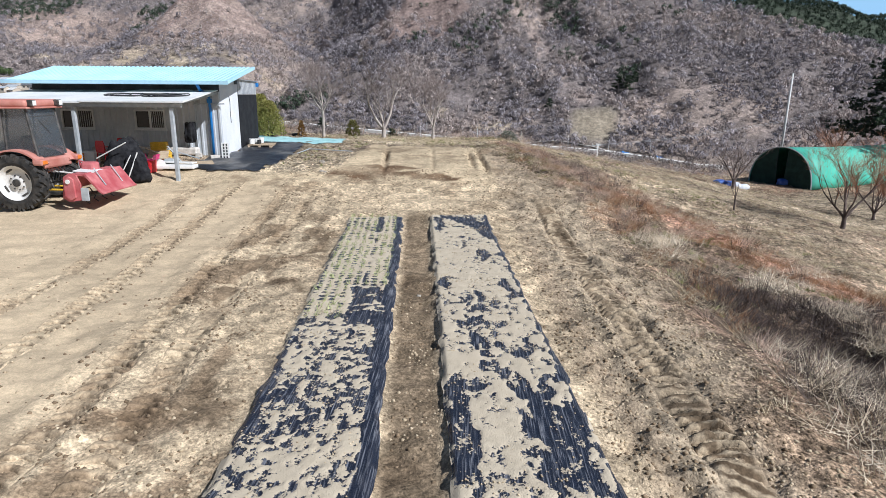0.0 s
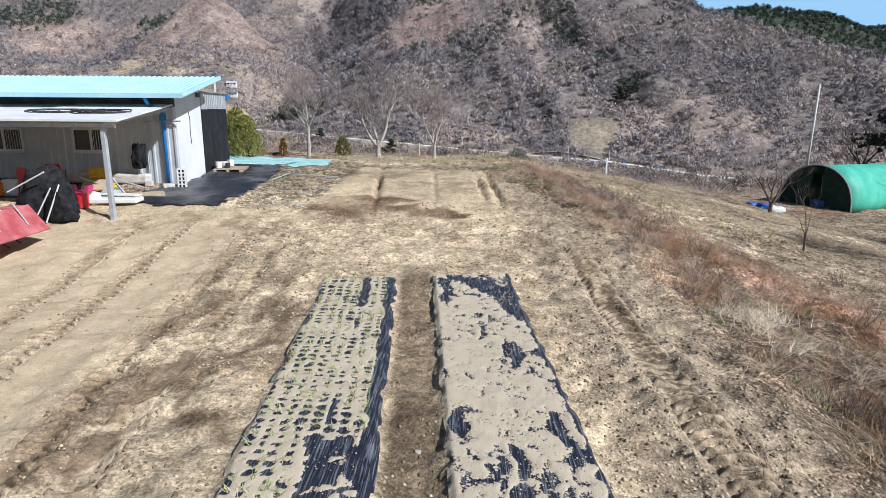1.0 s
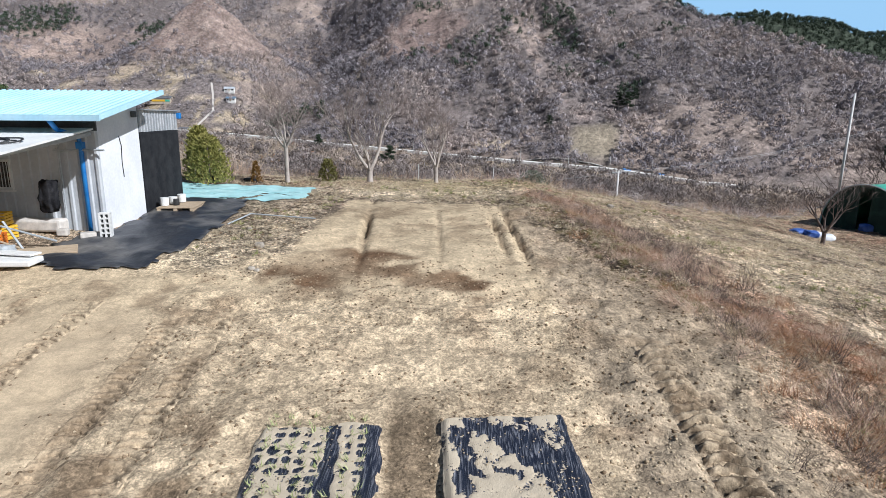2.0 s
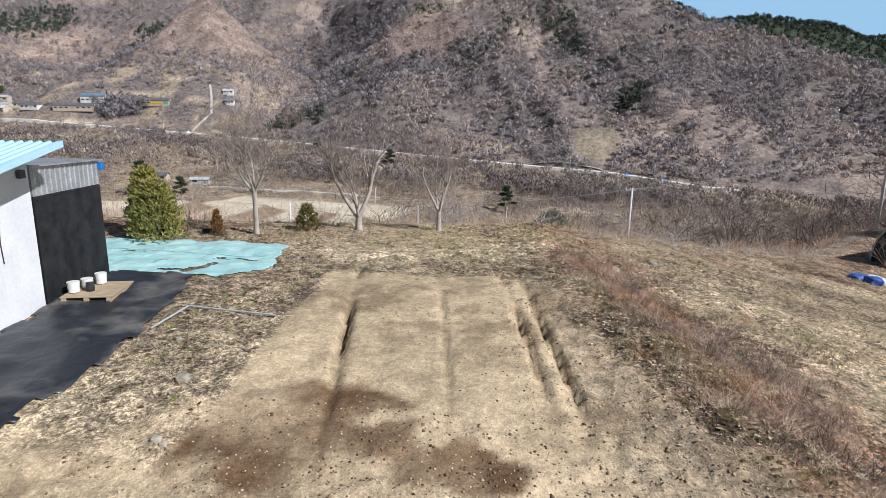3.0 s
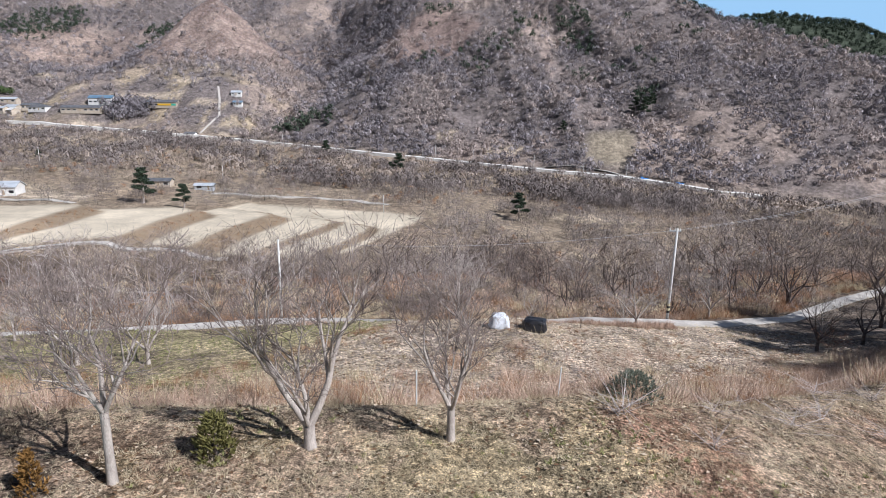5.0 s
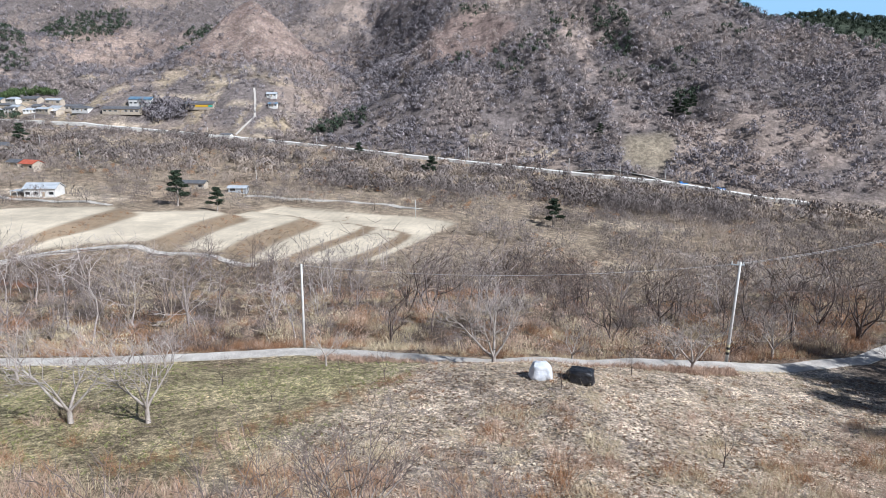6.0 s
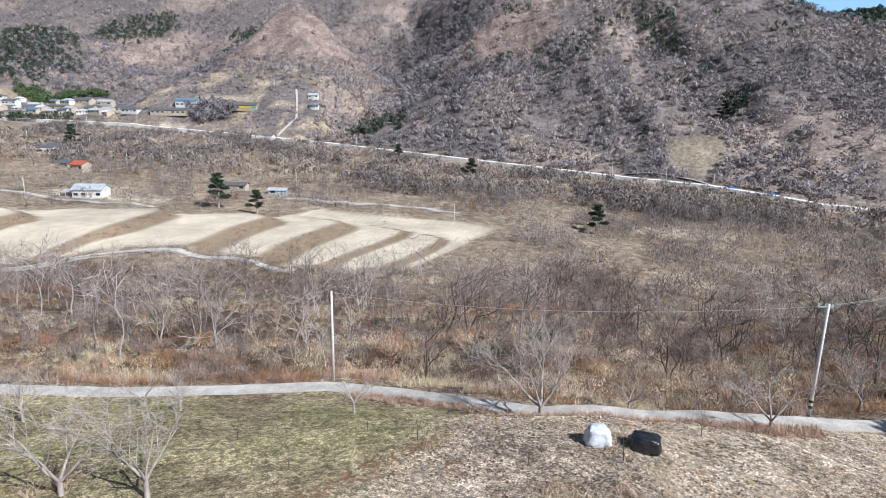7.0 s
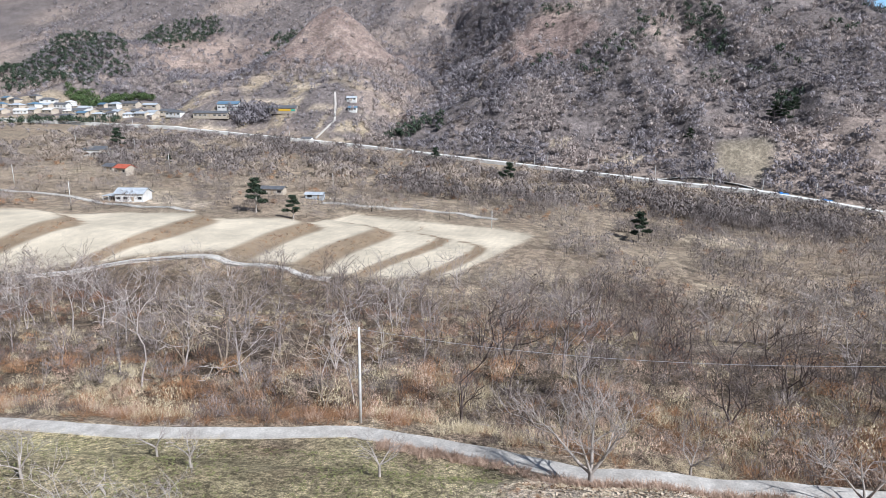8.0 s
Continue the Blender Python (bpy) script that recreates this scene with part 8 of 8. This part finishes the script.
shelter()
tagged(part("pole", tube([(32.95, 58.0, ground_at(32.95, 58.0) - 0.2), (33.1, 58.0, 5.5)], [0.13, 0.08], 10), M_POLE, None, "", True), "tall white pole leaning beside the shelter", "pole")
for k, (dx, dy, w, m, lab) in enumerate(((0, 0, 1.1, M_SACK_W, "white filled sack on dry grass"), (0.85, 0.25, 0.9, M_SACK_W, "white filled sack on a heap"), (-0.65, 0.15, 0.8, M_SACK_BLUE, "blue printed sack on dry grass"), (0.3, 0.45, 1.0, M_SACK_W, "white sack lying on others"), (-0.2, -0.35, 0.7, M_SACK_BLUE, "blue printed sack lying in front"))):
    lumpy("sack", 20.0 + dx, 38.4 + dy, (w * 1.2, 0.7, 0.42), m, lab, "sack", 40 + k, 25 * k - 20, 0.15)
lumpy("sack", 25.9, 43.0, (0.8, 0.5, 0.5), M_SACK_BLUE, "blue sack at the shelter's opening", "sack", 48)
lumpy("bulk_bag", 2.15, 62.4, (1.55, 1.3, 1.3), M_SACK_W, "large white filled bulk bag in the orchard", "bag", 51, 10, 0.16, taper=0.22)
lumpy("bulk_bag", 4.75, 62.5, (1.75, 1.3, 1.1), M_SACK_B, "large black plastic wrapped bulk bag in the orchard", "bag", 57, -5, 0.14)


# ---- roads ----
M_PALE_ROAD = mat("bright_concrete", (0.70, 0.68, 0.64), (0.82, 0.80, 0.76), scale=0.1, rough=0.85)

def ribbon(name, xs, line, half, material, label, lift=0.05, category="road", deep=0.35):
    """A paved strip along y = line(x), with a real edge thickness."""
    x = np.asarray(xs, float)
    y = line(x)
    t = np.stack([np.gradient(x), np.gradient(y)], -1)
    t /= np.linalg.norm(t, axis=1)[:, None]
    nrm = np.stack([-t[:, 1], t[:, 0]], -1)
    bm = bmesh.new()
    rows = []
    for i in range(len(x)):
        h = half * (1 + 0.04 * math.sin(i * 1.7))
        a, b = np.array([x[i], y[i]]) - nrm[i] * h, np.array([x[i], y[i]]) + nrm[i] * h
        z = max(float(ground_z(*a)), float(ground_z(*b)), float(ground_z(x[i], y[i]))) + lift
        rows.append([bm.verts.new((a[0], a[1], z - deep)), bm.verts.new((a[0], a[1], z)), bm.verts.new((b[0], b[1], z)), bm.verts.new((b[0], b[1], z - deep))])
    for p, q in zip(rows, rows[1:]):
        for k in range(3):
            bm.faces.new((p[k], p[k + 1], q[k + 1], q[k]))
    ob = part(name, bm, material)
    return tagged(ob, label, category, kind="structure")


ribbon("path", np.arange(-80, 68, 1.2), path_y, 0.85, M_CONCRETE, "pale concrete farm path below the orchard", 0.06, "path")
ribbon("road", np.concatenate([np.arange(-700, -160, 12), np.arange(-160, 190, 6)]), road_y, 3.8, M_PALE_ROAD, "pale road on a low wall along the mountain's foot", 1.7, "road", 3.0)
ribbon("track", np.arange(-300, -72, 5.0), lambda x: near_edge(x) - 3.0, 1.5, M_CONCRETE, "pale concrete track below the terraced fields", 0.25, "track", 0.7)
ribbon("track", np.arange(40, 112, 4.0), lambda x: road_y(x) + 5 + 9 * np.sin((x - 40) / 72 * math.pi), 1.3, M_CONCRETE, "narrow pale track above the road", 0.4, "track")
def lane(stops, half, label, lift=0.35):
    """A narrow lane through stops that climbs the slope."""
    d = np.concatenate([[0], np.cumsum(np.hypot(*np.diff(np.array(stops, float), axis=0).T))])
    bm = bmesh.new()
    rows = []
    for q in np.arange(0, d[-1], 3.0):
        x, y = (float(np.interp(q, d, [p[k] for p in stops])) for k in (0, 1))
        x2, y2 = (float(np.interp(min(q + 3, d[-1]), d, [p[k] for p in stops])) for k in (0, 1))
        t = Vector((x2 - x, y2 - y)).normalized()
        a, b = (x - t.y * half, y + t.x * half), (x + t.y * half, y - t.x * half)
        za, zb = float(ground_z(*a)) + lift, float(ground_z(*b)) + lift
        rows.append([bm.verts.new(p) for p in ((*a, za - 1.0), (*a, za), (*b, zb), (*b, zb - 1.0))])
    for p, q in zip(rows, rows[1:]):
        for k in range(3):
            bm.faces.new((p[k], p[k + 1], q[k + 1], q[k]))
    return tagged(part("track", bm, M_CONCRETE), label, "track", kind="structure")


lane([(-240, 552), (-232, 577), (-240, 600), (-248, 618)], 0.9, "pale lane climbing from the road into the village")
lane([(-365, 645), (-373, 654), (-387, 665), (-402, 678), (-437, 727)], 1.2, "pale lane climbing behind the village")
lane([(-128, 312), (-105, 314), (-80, 318), (-60, 316), (-40, 308)], 1.6, "pale lane along the far side of the terraces")
ribbon("track", np.arange(-310, -160, 5.0), lambda x: 262 + 0.02 * (x + 200) + 40 * step(-180, -300, x) * 0.4, 1.6, M_CONCRETE, "narrow lane to the white house", 0.3, "track")
rail = empty("guard_rail", pose(-120, 200, 0), "pale guard rail along the field track", "rail")
pts = [(x + 120, float(near_edge(x)) - 5.2 - 200, float(ground_z(x, near_edge(x) - 4)) + 1.1) for x in np.arange(-230, -76, 7.0)]
part("rail_beam", tube(pts, 0.10, 6), M_POLE, rail)
for p in pts:
    part("rail_post", tube([(p[0], p[1], p[2] - 1.4), p], 0.06, 6), M_POLE, rail)


# ---- poles and wires ----
def utility_pole(x, y, height, label, banded=False, z=None, lean=0.0, arm=True, radius=0.135):
    z = ground_at(x, y) if z is None else z
    s = empty("utility_pole", pose(x, y, z, 0, lean, 0), label, "utility pole", "utility poles")
    part("shaft", tube([(0, 0, -0.4), (0, 0, height * 0.5), (0, 0, height)], [radius, radius * 0.85, radius * 0.68], 12), M_POLE, s, "", True)
    if banded:
        for k in range(4):
            part("warning_band", tube([(0, 0, 0.45 + 0.22 * k), (0, 0, 0.67 + 0.22 * k)], radius * 1.03, 12), M_STRIPE_Y if k % 2 else M_HOSE, s)
    if arm:
        part("crossarm", box((-0.75, -0.05, height - 0.30), (0.35, 0.05, height - 0.20), 0.01), M_STEEL, s)
        for k in (-0.65, -0.2, 0.25):
            part("insulator", tube([(k, 0, height - 0.2), (k, 0, height + 0.02)], [0.05, 0.035], 8), M_WHITE, s)
    return s


P_RIGHT, P_LEFT = (18.3, 74.9), (-19.4, 78.9)
utility_pole(*P_RIGHT, 8.4, "white concrete utility pole with warning bands by the path", True, -11.1, 1.2)
utility_pole(*P_LEFT, 8.3, "plain white concrete pole in rusty weeds by the path", False, -13.6, 0.4, False)


def cable(a, b, sag, r=0.013):
    a, b = Vector(a), Vector(b)
    pts = [a.lerp(b, k / 14) - Vector((0, 0, 4 * sag * (k / 14) * (1 - k / 14))) for k in range(15)]
    return tagged(part("cable", tube(pts, r, 5), M_WIRE), "thin pale overhead cable between poles", "cable", "overhead cables")


top = (18.45, 74.9, -2.85)
cable(top, (-19.35, 78.9, -5.4), 1.0)
cable(top, (62.0, 96.0, 2.2), 0.9)
cable((18.1, 74.9, -3.0), (62.0, 96.0, 1.9), 0.9, 0.010)
for x, y, h in ((-161, 534, 9), (-76.7, 512, 10), (-39, 491, 10), (-30, 500, 10), (-0.5, 489, 10), (44.3, 474, 11), (78.9, 464, 10), (107.5, 455, 10), (136.6, 450, 10), (-40.2, 291.7, 8), (-135.7, 345, 9), (-223, 258.5, 9.5),
                (-294, 296, 10), (-376, 425, 11), (-253.6, 367, 9), (-321, 420, 9), (-420, 540, 9), (-330, 575, 9), (-480, 560, 9), (-262, 545, 9)):
    utility_pole(x, y, h, "slender pale utility pole standing far across the valley", False, None, 0, False, 0.17)
tagged(part("post", tube([(24.0, 52.0, ground_at(24, 52) - 0.1), (24.3, 52.0, ground_at(24, 52) + 1.9)], 0.04, 6), M_STEEL), "thin steel post with a green net", "post")
tagged(part("post", tube([(-1.2, 33.6, ground_at(-1.2, 33.6) - 0.1), (-1.2, 33.6, ground_at(-1.2, 33.6) + 0.9)], 0.02, 6), M_WHITE), "thin white stake in weeds at the field's edge", "stake")
tagged(part("post", tube([(2.3, 34.4, ground_at(2.3, 34.4) - 0.1), (2.35, 34.4, ground_at(2.3, 34.4) + 0.8)], 0.015, 6), M_WHITE), "thin pale stake in weeds at the field's edge", "stake")


# ---- houses across the valley ----
def house(x, y, w, d, h, roof, wall, label, turn=0.0, windows=4, hip=False, carport=False):
    z = ground_at(x, y)
    s = empty("house", pose(x, y, z, 0, 0, turn), label, "house", "houses in the valley")
    part("wall", box((-w / 2, -d / 2, -2.0), (w / 2, d / 2, h), 0.03), wall, s)
    o, rise = 0.55, 0.26 * d
    if hip:
        bm = bmesh.new()
        lo = [bm.verts.new(p) for p in ((-w / 2 - o, -d / 2 - o, h), (w / 2 + o, -d / 2 - o, h), (w / 2 + o, d / 2 + o, h), (-w / 2 - o, d / 2 + o, h))]
        k = [bm.verts.new((-w / 2 + d / 2, 0, h + rise)), bm.verts.new((w / 2 - d / 2, 0, h + rise))]
        for f in ((lo[0], lo[1], k[1], k[0]), (lo[2], lo[3], k[0], k[1]), (lo[1], lo[2], k[1]), (lo[3], lo[0], k[0]), lo[::-1]):
            bm.faces.new(f)
    else:
        bm = prism([(-d / 2 - o, h - 0.05), (0, h + rise), (d / 2 + o, h - 0.05), (d / 2 + o, h + 0.12), (0, h + rise + 0.2), (-d / 2 - o, h + 0.12)], w + 2 * o, axis=0, start=-w / 2 - o)
        part("gable", prism([(-d / 2, h), (0, h + rise), (d / 2, h)], w, axis=0, start=-w / 2), wall, s)
    part("roof", bm, roof, s)
    for k in range(windows):
        cx = -w / 2 + w * (k + 0.5) / windows
        if k == windows // 2:
            part("door", box((cx - 0.5, -d / 2 - 0.06, 0.05), (cx + 0.5, -d / 2 + 0.02, 2.1)), M_WOOD, s)
        else:
            win = part("window", box((cx - w / windows * 0.28, -d / 2 - 0.05, 0.9), (cx + w / windows * 0.28, -d / 2 + 0.02, 2.1)), M_GLASS, s)
            part("frame", box((cx - w / windows * 0.33, -d / 2 - 0.03, 0.8), (cx + w / windows * 0.33, -d / 2 + 0.01, 2.2)), M_FRAME, win)
    if carport:
        part("porch_roof", box((-w / 2 - 6, -d / 2, 2.4), (-w / 2, d / 2 - 1, 2.6), 0.03), M_ROOF_PALE, s)
        part("porch_wall", box((-w / 2 - 5.6, d / 2 - 1.3, -1.5), (-w / 2, d / 2 - 1.1, 2.4)), wall, s)
        for px in (-5.7, -3.0):
            part("porch_post", box((-w / 2 + px, -d / 2 + 0.1, -1.0), (-w / 2 + px + 0.2, -d / 2 + 0.3, 2.4)), M_FRAME, s)
    return s


house(-205, 276, 13, 8.5, 3.4, M_ROOF_PALE, M_HOUSE, "white gabled farmhouse with a lean-to carport", 12, 4, False, True)
house(-337, 403, 22, 10, 4.0, M_ROOF_GREY, M_HOUSE, "white house with a dark hipped roof", 5, 5, True)
house(-256, 332, 9, 7, 3.0, M_ROOF_RED, M_HOUSE_TAN, "small tan house with a faded red roof", -10, 3)
house(-268, 336, 8, 6, 2.6, M_ROOF_GREY, M_HOUSE_TAN, "low tan outbuilding with a grey roof", -10, 3)
house(-160, 324, 12, 5, 2.6, M_ROOF_GREY, M_HOUSE_TAN, "low farm store with a dark roof", 4, 3)
house(-134, 318, 9, 4, 2.2, M_ROOF_PALE, M_ROOF_PALE, "pale low greenhouse beside the terraces", 8, 2)
hall = house(-290, 592, 27, 9, 3.4, M_ROOF_GREY, M_HOUSE_TAN, "long hall with a dark roof and a yellow and green front", 2, 5)
part("front_panel", box((-4.0, -4.72, 0.6), (8.5, -4.58, 2.3), 0.02), M_YELLOW, hall, "yellow front panel")
part("front_panel", box((8.6, -4.72, 0.6), (12.8, -4.58, 2.3), 0.02), M_GREEN_TUNNEL, hall, "green front panel")
house(-362, 581, 36, 9, 3.2, M_ROOF_GREY, M_HOUSE_TAN, "long low hall with a dark roof and shaded front", 3, 7)
house(-350, 594, 22, 10, 4.6, M_ROOF_BLUE, M_HOUSE, "two-storey hall with a blue-grey roof", 4, 5)
house(-404, 583, 18, 9, 3.0, M_ROOF_GREY, M_HOUSE, "white house with a dark roof beside the village road", -6, 4, True)
house(-246, 547, 9, 6, 2.8, M_ROOF_GREY, M_HOUSE, "small house with a grey roof below the hall", 0, 3)
house(-228, 612, 9, 7, 2.4, M_ROOF_PALE, M_HOUSE, "pale house with a light roof by the lane", 10, 3)
house(-222, 598, 8, 6, 2.6, M_ROOF_BLUE, M_HOUSE, "small house with a blue roof by the lane", 10, 3)
VILLAGE = ((-662, 630), (-633, 622), (-619, 629), (-604, 636), (-590, 642), (-640, 606), (-623, 612), (-608, 616), (-596, 624), (-582, 628), (-566, 640), (-521, 624), (-496, 612), (-479, 616), (-460, 622), (-623, 592), (-604, 594),
           (-587, 595), (-575, 602), (-556, 604), (-540, 607), (-518, 599), (-502, 602), (-484, 599), (-466, 602), (-448, 604), (-536, 586), (-520, 588), (-504, 589), (-488, 590), (-470, 591), (-452, 592), (-436, 595), (-424, 602))
rv = random.Random(5)
for x, y in VILLAGE:
    tone, roof = rv.choice((("dark grey", M_ROOF_GREY), ("dark grey", M_ROOF_GREY), ("pale", M_ROOF_PALE), ("pale", M_ROOF_PALE), ("blue", M_ROOF_BLUE), ("white", M_HOUSE)))
    wall, wname = rv.choice(((M_HOUSE, "white"), (M_HOUSE_TAN, "tan"), (M_HOUSE_TAN, "tan")))
    house(x + rv.uniform(-4, 4), y + rv.uniform(-3, 3), rv.uniform(9, 17), rv.uniform(7, 10), rv.uniform(2.4, 3.3), roof, wall, f"{wname} village house with a {tone} roof", rv.uniform(-25, 25), rv.choice((3, 4)), rv.random() < 0.5)
# parked lorry and car by the far road
def vehicle(x, y, w, l, h, material, label, turn):
    s = empty("parked_truck", pose(x, y, ground_at(x, y) + 0.5, 0, 0, turn), label, "truck")
    part("cab", box((-l / 2, -w / 2, 0.5), (-l / 2 + 1.9, w / 2, h), 0.15), material, s)
    part("windscreen", box((-l / 2 - 0.01, -w / 2 + 0.2, 1.4), (-l / 2 + 0.05, w / 2 - 0.2, h - 0.3)), M_GLASS, s)
    part("load_bed", box((-l / 2 + 2.0, -w / 2, 0.7), (l / 2, w / 2, 1.5), 0.05), material, s)
    for a in (-l / 2 + 0.9, l / 2 - 1.0):
        for b in (-w / 2, w / 2):
            part("wheel", tube([(a, b - 0.14, 0.42), (a, b + 0.14, 0.42)], 0.42, 14), M_RUBBER, s)
    return s


vehicle(118, 449, 2.1, 6.0, 2.5, M_BLUE, "blue parked truck on the far road", 20)
vehicle(141, 444, 2.1, 5.5, 2.3, M_BLUE, "dark blue parked truck on the far road", 20)

# field walls, brush piles, roofing of rubble
rs = np.random.default_rng(77)
sx, sy = rs.uniform(-128, -92, 260), rs.uniform(309, 322, 260)
spread_out("rubble", rs, clod_kinds, sx, sy, (0.3, 0.9), M_STONE, "grey rubble and stacked goods beside the terraces", "rubble", 0.05)
sx = rs.uniform(-70, 175, 700)
sy = road_y(sx) + rs.uniform(4.5, 9, 700)
spread_out("rubble", rs, clod_kinds, sx, sy, (0.2, 0.7), M_STONE, "grey stones along the roadside cut", "rubble", 0.05)
bk = [broom(np.random.default_rng(830 + k), 26, 0.5, 1.6, 0.012, low=0.0) for k in range(4)]
gx, gy = scatter(RN, (4, 30), (33, 58), 1.5, lambda x, y: step(2.2, 0.8, np.abs(y - brow_y(x) + 0.5)) * 0.9)
spread_out("brush_pile", RN, bk, gx, gy, (0.6, 1.4), M_TWIG_PALE, "cut branches piled along the slope's edge", "brush", 0.0)
